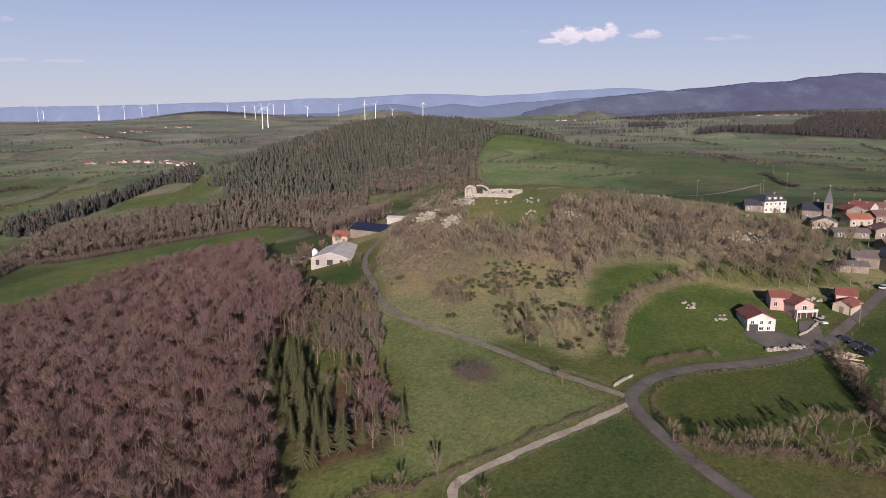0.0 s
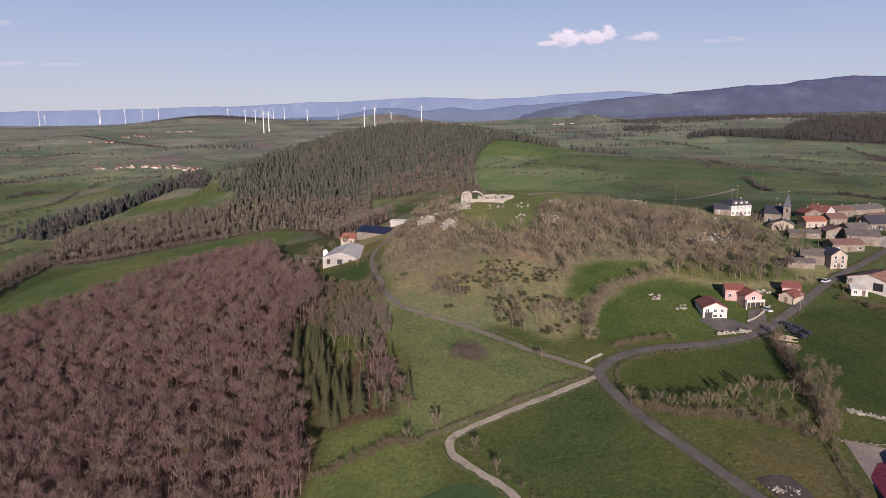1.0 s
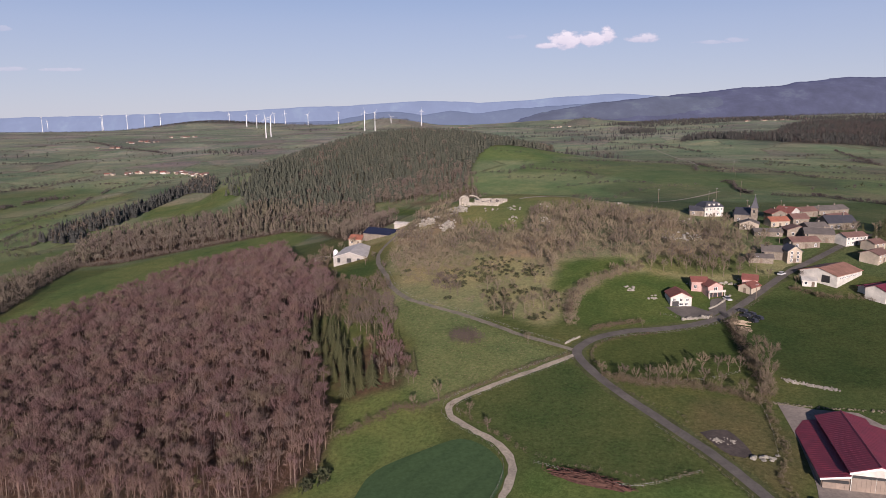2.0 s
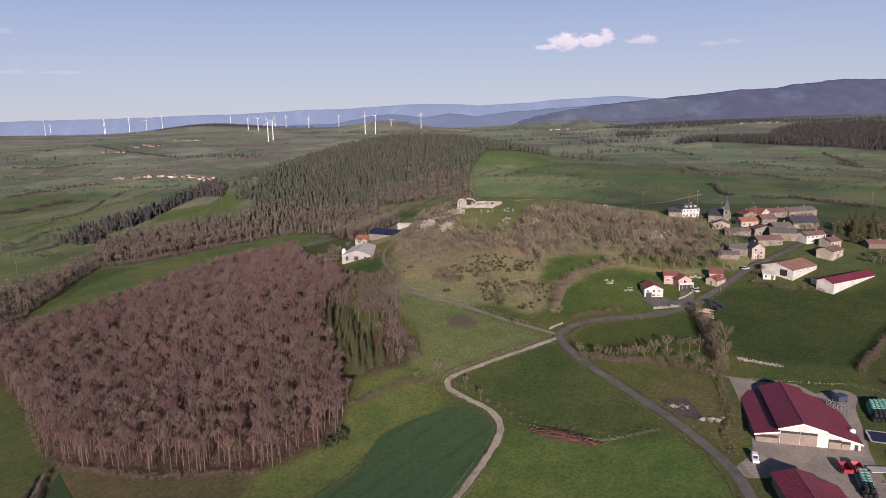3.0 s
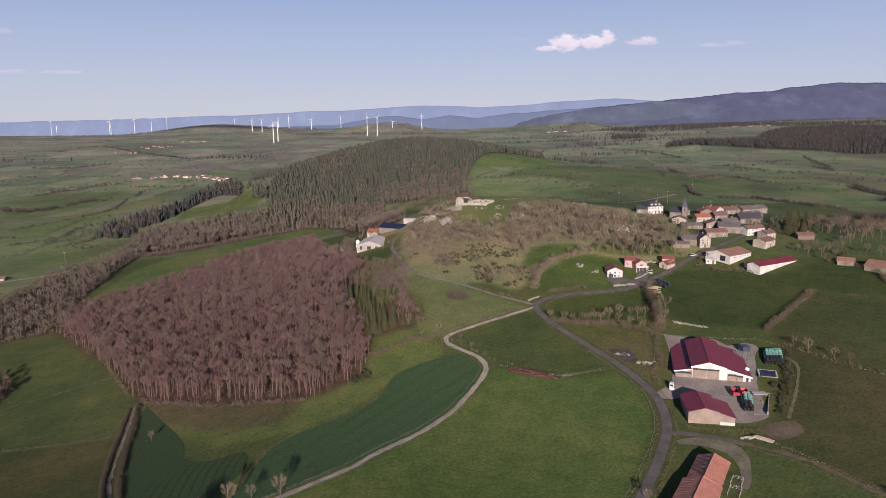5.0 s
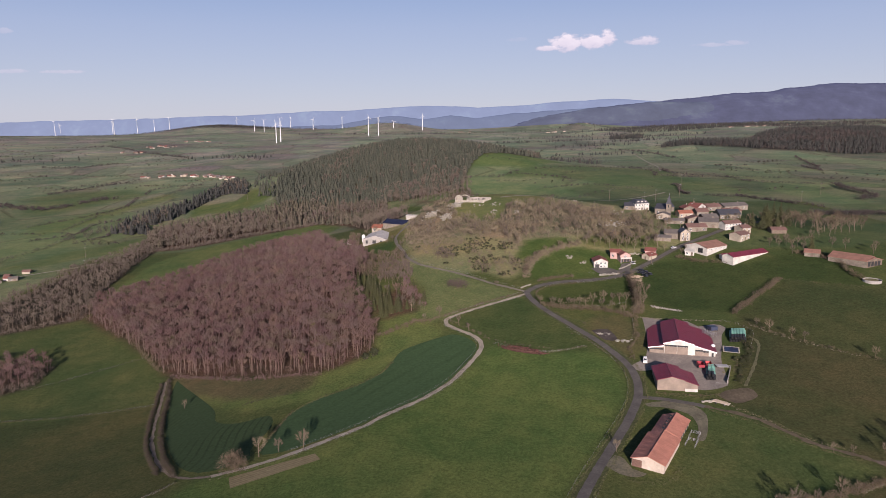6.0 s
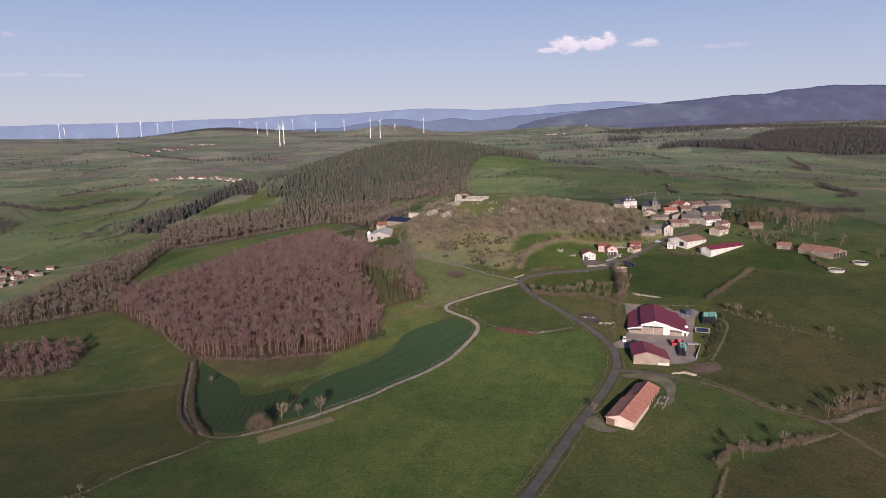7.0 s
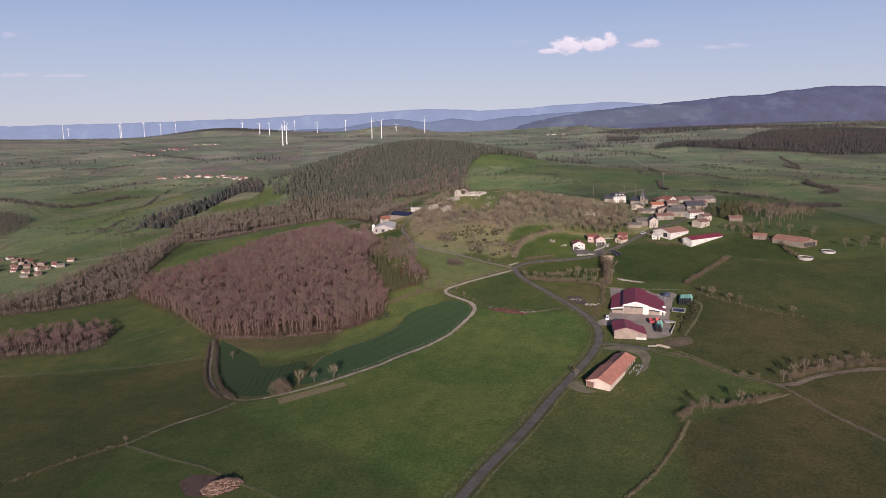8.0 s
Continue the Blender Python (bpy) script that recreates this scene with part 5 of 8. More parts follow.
part("drum", Shape().tube((0, 0, 1.5), (0, 0, 6.0), 1.4, 1.4, 12, caps=True), WHITE_PAINT, e)
part("cone", Shape().tube((0, 0, 6.0), (0, 0, 7.0), 1.4, 0.3, 12, caps=True), WHITE_PAINT, e)
for a in range(4):
    part("leg", Shape().box(-0.08, 0.08, -0.08, 0.08, -1, 1.6), GREY_METAL, e).location = (1.1 * math.cos(a * 1.57 + 0.78), 1.1 * math.sin(a * 1.57 + 0.78), 0)


# the ruin on the hill
def ruin():
    rng = random.Random(3)
    e = thing("castle_ruin", 13.0, 357.0, -33, "pale stone chapel ruin with an apse arch and low broken walls", "ruin")
    z0, c33, s33 = ground_z(13.0, 357.0), math.cos(radians(33)), math.sin(radians(33))
    s = Shape()
    # low walls round a court, uneven along the top
    for (x0, y0), (x1, y1), h in (((2, -1), (28, -5), 1.9), ((26, -5), (28, 6), 1.8), ((28, 6), (4, 9), 1.6), ((9, -2), (10, 7), 1.6), ((17, -3.5), (18, 6.5), 1.8)):
        n = int(math.hypot(x1 - x0, y1 - y0) / 1.2)
        for i in range(n):
            a, b = i / n, (i + 1.02) / n
            ax, ay, bx, by = x0 + (x1 - x0) * a, y0 + (y1 - y0) * a, x0 + (x1 - x0) * b, y0 + (y1 - y0) * b
            wx, wy = (c33 * ax + s33 * ay) + 13.0, (-s33 * ax + c33 * ay) + 357.0
            hh = ground_z(wx, wy) - z0 + h * rng.uniform(0.82, 1.05)
            nx, ny = -(by - ay), bx - ax
            k = 0.45 / math.hypot(nx, ny)
            s.add([(ax - nx * k, ay - ny * k, hh - h - 2), (bx - nx * k, by - ny * k, hh - h - 2), (bx + nx * k, by + ny * k, hh - h - 2), (ax + nx * k, ay + ny * k, hh - h - 2),
                   (ax - nx * k, ay - ny * k, hh), (bx - nx * k, by - ny * k, hh), (bx + nx * k, by + ny * k, hh), (ax + nx * k, ay + ny * k, hh)],
                  [(0, 3, 2, 1), (4, 5, 6, 7), (0, 1, 5, 4), (1, 2, 6, 5), (2, 3, 7, 6), (3, 0, 4, 7)])
    part("low_wall", s, RUIN_STONE, e)
    apse = Shape()
    apse.box(2.0, 2.9, -0.9, 1.6, -2, 3).box(-2.9, -2.0, -0.9, 1.6, -2, 3)
    apse.box(-2.0, 2.0, 1.3, 1.62, -2, 4.6)
    wall = part("apse_wall", apse, RUIN_STONE, e)
    wall.location = (0.5, 1.5, 0)
    n = 12
    for i in range(n):
        a0, a1 = math.pi * i / n, math.pi * (i + 1) / n
        ro, ri = 2.9, 2.0
        part("arch_stone", Shape().prism([(ri * math.cos(a0), 3 + ri * math.sin(a0)), (ro * math.cos(a0), 3 + ro * math.sin(a0) * 1.05), (ro * math.cos(a1), 3 + ro * math.sin(a1) * 1.05), (ri * math.cos(a1), 3 + ri * math.sin(a1))], -0.9, 1.6), RUIN_STONE, wall)
    for i in range(9):
        a0, a1 = math.pi * (0.12 + 0.5 * i / 9), math.pi * (0.12 + 0.5 * (i + 1) / 9)
        part("vault_stone", Shape().prism([(6.2 * math.cos(a0), 5.6 * math.sin(a0)), (6.8 * math.cos(a0), 6.2 * math.sin(a0)), (6.8 * math.cos(a1), 6.2 * math.sin(a1)), (6.2 * math.cos(a1), 5.6 * math.sin(a1))], 0, 0.8), RUIN_STONE, e).location = (5.6, 3.0, 0.2)
    rub = Shape()
    for _ in range(90):
        rub.stone((rng.uniform(1, 27), rng.uniform(-3, 8), rng.uniform(-0.2, 0.5)), rng.uniform(0.3, 0.9), rng)
    part("rubble", rub, RUIN_STONE, e)
    for k in range(34):
        x, y = 11 + 15.5 * rng.random(), -2.6 + 7.6 * rng.random()
        wx, wy = (c33 * x + s33 * y) + 13.0, (-s33 * x + c33 * y) + 357.0
        w, t = rng.uniform(0.4, 0.8), rng.uniform(0.9, 1.9)
        g = ground_z(wx, wy) - z0
        tomb = Shape().box(-w, w, -0.2, 0.2, -0.5, t).box(-w - 0.15, w + 0.15, -0.9, 0.3, -0.5, 0.3)
        part("grave_stone", tomb, rng.choice((RUIN_STONE, CONCRETE, GREYROOF)), e).location = (x, y, g)


ruin()


BOULDERS = []
for k in range(8):
    BOULDERS.append(mesh_from("boulder", Shape().stone((0, 0, 0), 1.0, random.Random(70 + k)), [ROCK]))


def crag(x, y, sx, sy, n, seed, label="pale rock outcrop on the hillside", group="rock outcrops", name="rock_outcrop", size=(0.45, 1.3), stack=0.0):
    rng = random.Random(seed)
    e = thing(name, x, y, 0, label, "rock", group)
    z0 = ground_z(x, y)
    for _ in range(n):
        a, b, r = rng.gauss(0, sx), rng.gauss(0, sy), rng.uniform(*size)
        ob = new("boulder", rng.choice(BOULDERS))
        ob.parent = e
        ob.matrix_local = pose(a, b, ground_z(x + a, y + b) - z0 + r * 0.2 + rng.random() * stack, 0, 0, rng.uniform(0, 360)) @ Matrix.Diagonal((r, r * rng.uniform(0.7, 1.2), r * rng.uniform(0.7, 1.2), 1))
    return e


for k, (x, y, sx, sy, n) in enumerate(((11, 341, 2.6, 2.0, 60), (4, 313, 2.2, 2.2, 64), (-8, 332, 2.8, 2.2, 60), (42, 326, 1.6, 2.0, 14), (57, 297, 1.6, 3.4, 26), (40, 307, 1.6, 2, 14), (30, 330, 3, 1.5, 8),
                                         (117, 269, 6, 1.5, 46), (125, 274, 4, 2.0, 24), (110, 300, 5, 3, 16), (128, 300, 4, 3, 22), (108, 350, 3, 2, 18), (62, 330, 5, 3, 8), (96, 318, 5, 4, 12))):
    crag(x, y, sx, sy, n, 30 + k, size=(0.45, 1.35) if k < 3 else (0.3, 0.8), stack=3.4 if k < 3 else 0.6)


# ---- plants ----
def bare_tree(seed, h, spread, twigs, crown_from=0.35, limb_n=9, twig_len=1.3, width=0.10, thick=0.018):
    """A leafless tree: wood (trunk, limbs, branches) and a rounded crown of many fine twigs."""
    rng = random.Random(seed)
    wood, crown = Shape(), Shape()
    r = h * thick
    lean = Vector((rng.uniform(-0.05, 0.05) * h, rng.uniform(-0.05, 0.05) * h, 0))
    fork = Vector((0, 0, h * crown_from)) + lean * 0.4
    top = Vector((0, 0, h * 0.8)) + lean
    wood.tube((0, 0, -0.6), fork, r, r * 0.75, 5)
    wood.tube(fork, top, r * 0.6, r * 0.15, 4)
    R = spread * h
    mid = h * (0.42 + 0.4 * crown_from)
    ends = []
    for i in range(limb_n):
        a = i * 2.4 + rng.uniform(-0.4, 0.4)
        k = (i + rng.random()) / limb_n
        start = fork.lerp(top, 0.55 * k)
        q = R * rng.uniform(0.55, 0.8) * (1.0 - 0.45 * k)
        end = Vector((math.cos(a) * q, math.sin(a) * q, mid + (h * 0.86 - mid) * (0.25 + 0.7 * k) * rng.uniform(0.8, 1.05))) + lean
        bend = start.lerp(end, 0.5) + Vector((math.cos(a) * q * 0.14, math.sin(a) * q * 0.14, -0.03 * h))
        wood.tube(start, bend, r * 0.4, r * 0.24, 3)
        wood.tube(bend, end, r * 0.24, r * 0.09, 3)
        for j in range(3):
            b = a + rng.uniform(-0.9, 0.9)
            p = bend.lerp(end, rng.uniform(0.0, 0.8))
            e = p + Vector((math.cos(b) * R * rng.uniform(0.15, 0.42), math.sin(b) * R * rng.uniform(0.15, 0.42), h * rng.uniform(0.05, 0.17)))
            crown.tube(p, e, r * 0.13, r * 0.05, 3)
            ends.append((p, e))
        ends.append((bend, end))
    ends.append((fork.lerp(top, 0.5), top))
    hub = Vector((lean.x, lean.y, h * 0.42))
    for k in range(twigs):
        a, b = ends[k % len(ends)]
        p = a.lerp(b, rng.uniform(0.2, 1.0))
        out = (p - hub).normalized() * 0.8 + Vector((rng.gauss(0, 0.5), rng.gauss(0, 0.5), rng.gauss(0.3, 0.45)))
        q = p + out.normalized() * twig_len * rng.uniform(0.5, 1.2)
        s = (q - p).cross(Vector((rng.uniform(-1, 1), rng.uniform(-1, 1), rng.uniform(-1, 1)))).normalized() * width * rng.uniform(0.6, 1.3)
        crown.add([p - s, p + s, q], [(0, 1, 2)])
    return wood, crown


def beech_form(seed, h, twigs=212, fine=1.08, low=32, clear=0.37):
    """A woodland beech: a bare pale stem, rising limbs and a broad lobed dome of fine fanning twigs."""
    rng = random.Random(seed)
    wood, crown = Shape(), Shape()
    r = h * 0.0105
    lean = Vector((rng.uniform(-0.5, 0.5), rng.uniform(-0.5, 0.5), 0))
    fork = Vector((0, 0, h * rng.uniform(clear - 0.06, clear + 0.06))) + lean * 0.5
    top = Vector((0, 0, h * 0.84)) + lean
    wood.tube((0, 0, -0.8), fork, r, r * 0.72, 4)
    crown.tube(fork, top, r * 0.7, r * 0.15, 3)

    def twig(p, q, w):
        s = (q - p).cross(Vector((rng.uniform(-1, 1), rng.uniform(-1, 1), rng.uniform(-1, 1)))).normalized() * w
        crown.add([p - s, p + s, q], [(0, 1, 2)])

    for _ in range(low):
        p = Vector((0, 0, 0)).lerp(fork, rng.uniform(0.2, 1.0))
        a = rng.uniform(0, 6.283)
        twig(p, p + Vector((math.cos(a) * rng.uniform(0.5, 1.7), math.sin(a) * rng.uniform(0.5, 1.7), rng.uniform(0.4, 1.8))), rng.uniform(0.03, 0.05) * fine)
    R = h * rng.uniform(0.25, 0.31)
    lobes = [(fork.lerp(top, 0.5), top, R * 0.5)]
    n = rng.choice((7, 8, 9))
    for i in range(n):
        a = i * 2.4 + rng.uniform(-0.35, 0.35)
        q = R * math.sqrt((i + 0.8) / n) * rng.uniform(0.62, 0.8)
        start = fork.lerp(top, rng.uniform(0.0, 0.3))
        end = Vector((math.cos(a) * q, math.sin(a) * q, fork.z + (h * 0.94 - fork.z) * math.sqrt(max(0.1, 1 - (q / R) ** 2)) * rng.uniform(0.7, 0.9))) + lean
        crown.tube(start, end, r * 0.4, r * 0.1, 3)
        lobes.append((start, end, R * rng.uniform(0.36, 0.5)))
    for k in range(twigs):
        start, end, lr = lobes[k % len(lobes)]
        u = Vector((rng.gauss(0, 1), rng.gauss(0, 1), rng.gauss(0.6, 0.8))).normalized()
        tip = end + Vector((u.x * lr, u.y * lr, u.z * lr * 0.85)) * rng.uniform(0.8, 1.1)
        root = end.lerp(start, rng.uniform(0.05, 0.35)).lerp(tip, rng.uniform(0.0, 0.3))
        twig(root, tip, rng.uniform(0.03, 0.055) * fine)
    return wood, crown


def far_tree(seed, h, n, width=0.34):
    """A leafless tree for the middle distance: stem and a deep ragged crown of broad twig sprays."""
    rng = random.Random(seed)
    wood, crown = Shape(), Shape()
    wood.tube((0, 0, -0.6), (0, 0, h * 0.7), h * 0.012, h * 0.004, 3)
    R = h * rng.uniform(0.22, 0.3)
    for _ in range(n):
        a, u = rng.uniform(0, 6.283), rng.random() ** 0.8
        z = h * (0.08 + 0.74 * u)
        q = R * math.sqrt(rng.random()) * (0.55 + 0.9 * u * (1.25 - u))
        p = Vector((math.cos(a) * q, math.sin(a) * q, z))
        d = Vector((math.cos(a) * 0.6 + rng.uniform(-0.4, 0.4), math.sin(a) * 0.6 + rng.uniform(-0.4, 0.4), rng.uniform(0.4, 1.3))).normalized() * h * rng.uniform(0.12, 0.22)
        s = d.cross(Vector((rng.uniform(-1, 1), rng.uniform(-1, 1), rng.uniform(-1, 1)))).normalized() * width * rng.uniform(0.6, 1.2)
        crown.add([p - s, p + s, p + d], [(0, 1, 2)])
    return wood, crown


def far_spruce(seed, h, tiers=4, n=6, reach=0.22):
    """A conifer for the distance: ragged overlapping skirts, narrow at the tip."""
    rng = random.Random(seed)
    crown = Shape()
    for i in range(tiers):
        k = i / tiers
        R = reach * h * (1 - k) ** 0.9 * rng.uniform(0.85, 1.1) + 0.15
        z0, z1 = h * (0.06 + 0.86 * k), h * min(1.0, 0.06 + 0.86 * k + 1.35 / tiers)
        rim = []
        for j in range(n):
            a = 6.283 * (j + rng.uniform(-0.25, 0.25)) / n + i
            q = R * (rng.uniform(0.85, 1.2) if j % 2 else rng.uniform(0.5, 0.8))
            rim.append((math.cos(a) * q, math.sin(a) * q, z0 + rng.uniform(-0.04, 0.05) * h))
        crown.add([(0, 0, z1)] + rim, [(0, j + 1, (j + 1) % n + 1) for j in range(n)])
    return Shape(), crown


def spruce(seed, h, tiers=11, arms=9, reach=0.2):
    """Arrays of a spruce: a trunk and tiers of drooping boughs with ragged ends."""
    rng = random.Random(seed)
    wood, crown = Shape(), Shape()
    wood.tube((0, 0, -0.6), (0, 0, h * 0.95), h * 0.015, h * 0.003, 4)
    for i in range(tiers):
        k = (i + 0.3) / tiers
        z = h * (0.12 + 0.86 * k)
        R = reach * h * (1 - k) ** 0.85 + 0.12
        for j in range(arms):
            a = 2 * math.pi * (j + rng.uniform(-0.3, 0.3)) / arms + i * 0.7
            k = min(0.98, (i + 0.3 + rng.uniform(-0.6, 0.6)) / tiers)
            z, R = h * (0.1 + 0.88 * k), reach * h * (1 - k) ** 0.85 + 0.12
            L, w = R * rng.uniform(0.6, 1.25), 1.5 * R / arms + 0.08
            c, s = math.cos(a), math.sin(a)
            drop = L * rng.uniform(0.15, 0.45)
            hub, end = (0, 0, z + 0.16 * R), (c * L, s * L, z - drop)
            m1 = (c * L * 0.55 - s * w, s * L * 0.55 + c * w, z - drop * 0.6)
            m2 = (c * L * 0.55 + s * w, s * L * 0.55 - c * w, z - drop * 0.6)
            crown.add([hub, m1, end, m2], [(0, 1, 2), (0, 2, 3)])
    crown.tube((0, 0, h * 0.9), (0, 0, h), 0.25, 0.02, 3)
    return wood, crown


def shrub(seed, r, h, n, width=0.09, length=0.9, leafy=False, clumps=5):
    """A bush: many fine stems or leaves from a low centre, with an uneven outline."""
    rng = random.Random(seed)
    wood, crown = Shape(), Shape()
    for i in range(5):
        a = i * 1.26 + rng.random()
        wood.tube((0, 0, -0.3), (math.cos(a) * r * 0.5, math.sin(a) * r * 0.5, h * rng.uniform(0.5, 0.8)), 0.06, 0.02, 3)
    lobes = [(rng.uniform(-0.5, 0.5) * r, rng.uniform(-0.5, 0.5) * r, h * rng.uniform(0.35, 0.65), rng.uniform(0.4, 0.65)) for _ in range(clumps)]
    for _ in range(n):
        lx, ly, lz, lr = lobes[rng.randrange(clumps)]
        d = Vector((rng.gauss(0, 1), rng.gauss(0, 1), rng.gauss(0.2, 1))).normalized()
        k = lr * rng.uniform(0.35, 1.0)
        p = Vector((lx + d.x * r * k, ly + d.y * r * k, max(0.05, lz + d.z * h * k * 0.8)))
        q = p + (d + Vector((rng.uniform(-0.7, 0.7), rng.uniform(-0.7, 0.7), rng.uniform(0, 0.8)))).normalized() * length * rng.uniform(0.4, 1.1)
        s = (q - p).cross(Vector((rng.uniform(-1, 1), rng.uniform(-1, 1), rng.uniform(-1, 1)))).normalized() * width * (2.2 if leafy else 1.0) * rng.uniform(0.6, 1.3)
        crown.add([p - s, p + s, q], [(0, 1, 2)])
    return wood, crown


def as_arrays(wood, crown):
    """Triangles of a plant, wood first."""
    v = np.array(list(wood.v) + list(crown.v), float)
    tri, mi = [], []
    for shape, k, m in ((wood, 0, 0), (crown, len(wood.v), 1)):
        for f in shape.f:
            for i in range(1, len(f) - 1):
                tri.append((f[0] + k, f[i] + k, f[i + 1] + k))
                mi.append(m)
    return v, np.array(tri), np.array(mi)


def scatter(poly, gap, seed, jitter=0.42, away=()):
    """Places in a polygon, about gap metres apart; away: (line, metres) to keep clear of."""
    rng = np.random.default_rng(seed)
    xs, ys = [p[0] for p in poly], [p[1] for p in poly]
    gx, gy = np.meshgrid(np.arange(min(xs), max(xs), gap), np.arange(min(ys), max(ys), gap * 0.9))
    gx, gy = gx.astype(float), gy.astype(float)
    gx[1::2] += gap / 2
    gx = gx + rng.uniform(-jitter, jitter, gx.shape) * gap
    gy = gy + rng.uniform(-jitter, jitter, gy.shape) * gap
    k = inside(poly, gx, gy)
    x, y = gx[k], gy[k]
    for line, d in away:
        far = near_line(line, x, y) > d
        x, y = x[far], y[far]
    return np.stack([x, y], 1)


def wood_stuff(name, kinds, places, mats, label, category, seed=1, low=0.8, high=1.2, kind="stuff"):
    """Many plants joined into one mesh."""
    rng = np.random.default_rng(seed)
    V, F, M, T = [], [], [], []
    n = 0
    z = height(places[:, 0], places[:, 1])
    for (x, y), gz in zip(places, z):
        v, f, m = kinds[rng.integers(len(kinds))]
        a, s = rng.uniform(0, 6.283), rng.uniform(low, high)
        c, q = math.cos(a), math.sin(a)
        w = np.empty_like(v)
        w[:, 0], w[:, 1], w[:, 2] = x + s * (c * v[:, 0] - q * v[:, 1]), y + s * (q * v[:, 0] + c * v[:, 1]), gz + s * v[:, 2] * rng.uniform(0.92, 1.08)
        V.append(w)
        F.append(f + n)
        M.append(m)
        T.append(np.full(len(v), min(0.98, max(0.02, 0.5 + 0.55 * noise.noise(Vector((x * 0.03, y * 0.03, seed))) + rng.uniform(-0.3, 0.3)))))
        n += len(v)
    ob = new(name, array_mesh(name, np.concatenate(V), np.concatenate(F), mats, np.concatenate(M), np.concatenate(T)))
    return tagged(ob, label, category, "", kind)


def drift(places, scale, seed):
    """Slow variation over the places, about -0.6 to 0.6."""
    return np.array([noise.noise(Vector((x * scale, y * scale, seed))) for x, y in places])


def tree_model(name, shapes, mats, label, category, group, x, y, s=1.0, turn=0.0):
    """A single tree: trunk and crown under one Empty."""
    e = thing(name, x, y, turn, label, category, group)
    e.scale = (s, s, s)
    part("trunk", shapes[0], mats[0], e)
    c = part("crown", shapes[1], mats[1], e)
    a = c.data.attributes.new("tint", "FLOAT", "POINT")
    a.data.foreach_set("value", np.full(len(c.data.vertices), 0.3, np.float32))
    return e


class Grove:
    """Trees of one kind, built once for each of a few forms and then copied."""

    def __init__(self, name, forms, mats, label, category, group):
        self.spec, self.forms, self.made, self.rng = (name, mats, label, category, group), forms, {}, random.Random(len(forms) + len(label))

    def plant(self, x, y, s=1.0):
        name, mats, label, category, group = self.spec
        i = self.rng.randrange(len(self.forms))
        turn = self.rng.uniform(0, 360)
        if i not in self.made:
            self.made[i] = tree_model(name, self.forms[i], mats, label, category, group, x, y, s, turn)
            return self.made[i]
        ob = copy_thing(self.made[i], pose(x, y, ground_z(x, y), 0, 0, turn))
        ob.scale = (s, s, s)
        return ob


FOREST_FORMS = [beech_form(100 + i, 12.2) for i in range(12)]
OPEN_FORMS = [bare_tree(200 + i, 9.0, 0.31, 920, 0.2, 9, 1.15, 0.026, 0.017) for i in range(8)]
SLOPE_FORMS = [bare_tree(220 + i, 8.0, 0.33, 170, 0.16, 6, 1.25, 0.06, 0.017) for i in range(8)]
BEECH_MID = [as_arrays(*beech_form(140 + i, 10.5, 54, 2.9, 12, 0.24)) for i in range(8)]
SPRUCE_FORMS = [spruce(300 + i, 12.0, 15, 12, 0.25) for i in range(7)]
SMALL_SPRUCE = [as_arrays(*far_spruce(320 + i, 8.6, 4, 6, 0.32)) for i in range(8)]
TINY_SPRUCE = [as_arrays(*far_spruce(330 + i, 14.0, 3, 5, 0.25)) for i in range(5)]
FAR_BARE = [as_arrays(*far_tree(340 + i, 12.0, 52)) for i in range(5)]
TINY_BARE = [as_arrays(*far_tree(350 + i, 12.0, 22, 0.62)) for i in range(4)]
HEDGE_FORMS = [as_arrays(Shape(), shrub(420 + i, 1.7, 2.3, 80, 0.06, 0.85, False, 7)[1]) for i in range(6)]
VERGE_FORMS = [as_arrays(Shape(), shrub(430 + i, 0.9, 0.5, 13, 0.09, 0.5)[1]) for i in range(5)]
GORSE_FORMS = [shrub(440 + i, 1.5, 1.5, 110, 0.1, 0.6, True) for i in range(4)]

# the beech wood: the trees of its front edge singly, the rest together
forest_places = scatter(FOREST, 4.15, 11, 0.5)
edge_line = FOREST[:9]
front = near_line(edge_line, forest_places[:, 0], forest_places[:, 1]) < 7.0
beech = Grove("beech_tree", FOREST_FORMS, (PALE_BARK, TWIG_RED), "tall leafless beech with pale trunk and reddish-brown twigs", "tree", "beech wood edge")
rr = random.Random(8)
for x, y in forest_places[front]:
    beech.plant(float(x), float(y), rr.uniform(0.8, 1.15))
wood_stuff("beech_wood", [as_arrays(*f) for f in FOREST_FORMS], forest_places[~front], [PALE_BARK, TWIG_RED], "dense leafless reddish-brown beech wood", "woodland", 12, 0.86, 1.22)

under = scatter(FOREST, 3.0, 43, 0.5)
under = under[near_line(FOREST + FOREST[:1], under[:, 0], under[:, 1]) < 9]
wood_stuff("wood_edge_saplings", [as_arrays(Shape(), shrub(450 + i, 1.8, 2.8, 60, 0.04, 0.9, False, 8)[1]) for i in range(5)], under, [PALE_BARK, TWIG_RED], "bare reddish saplings and brush under the wood edge", "brush", 44, 0.5, 1.25)

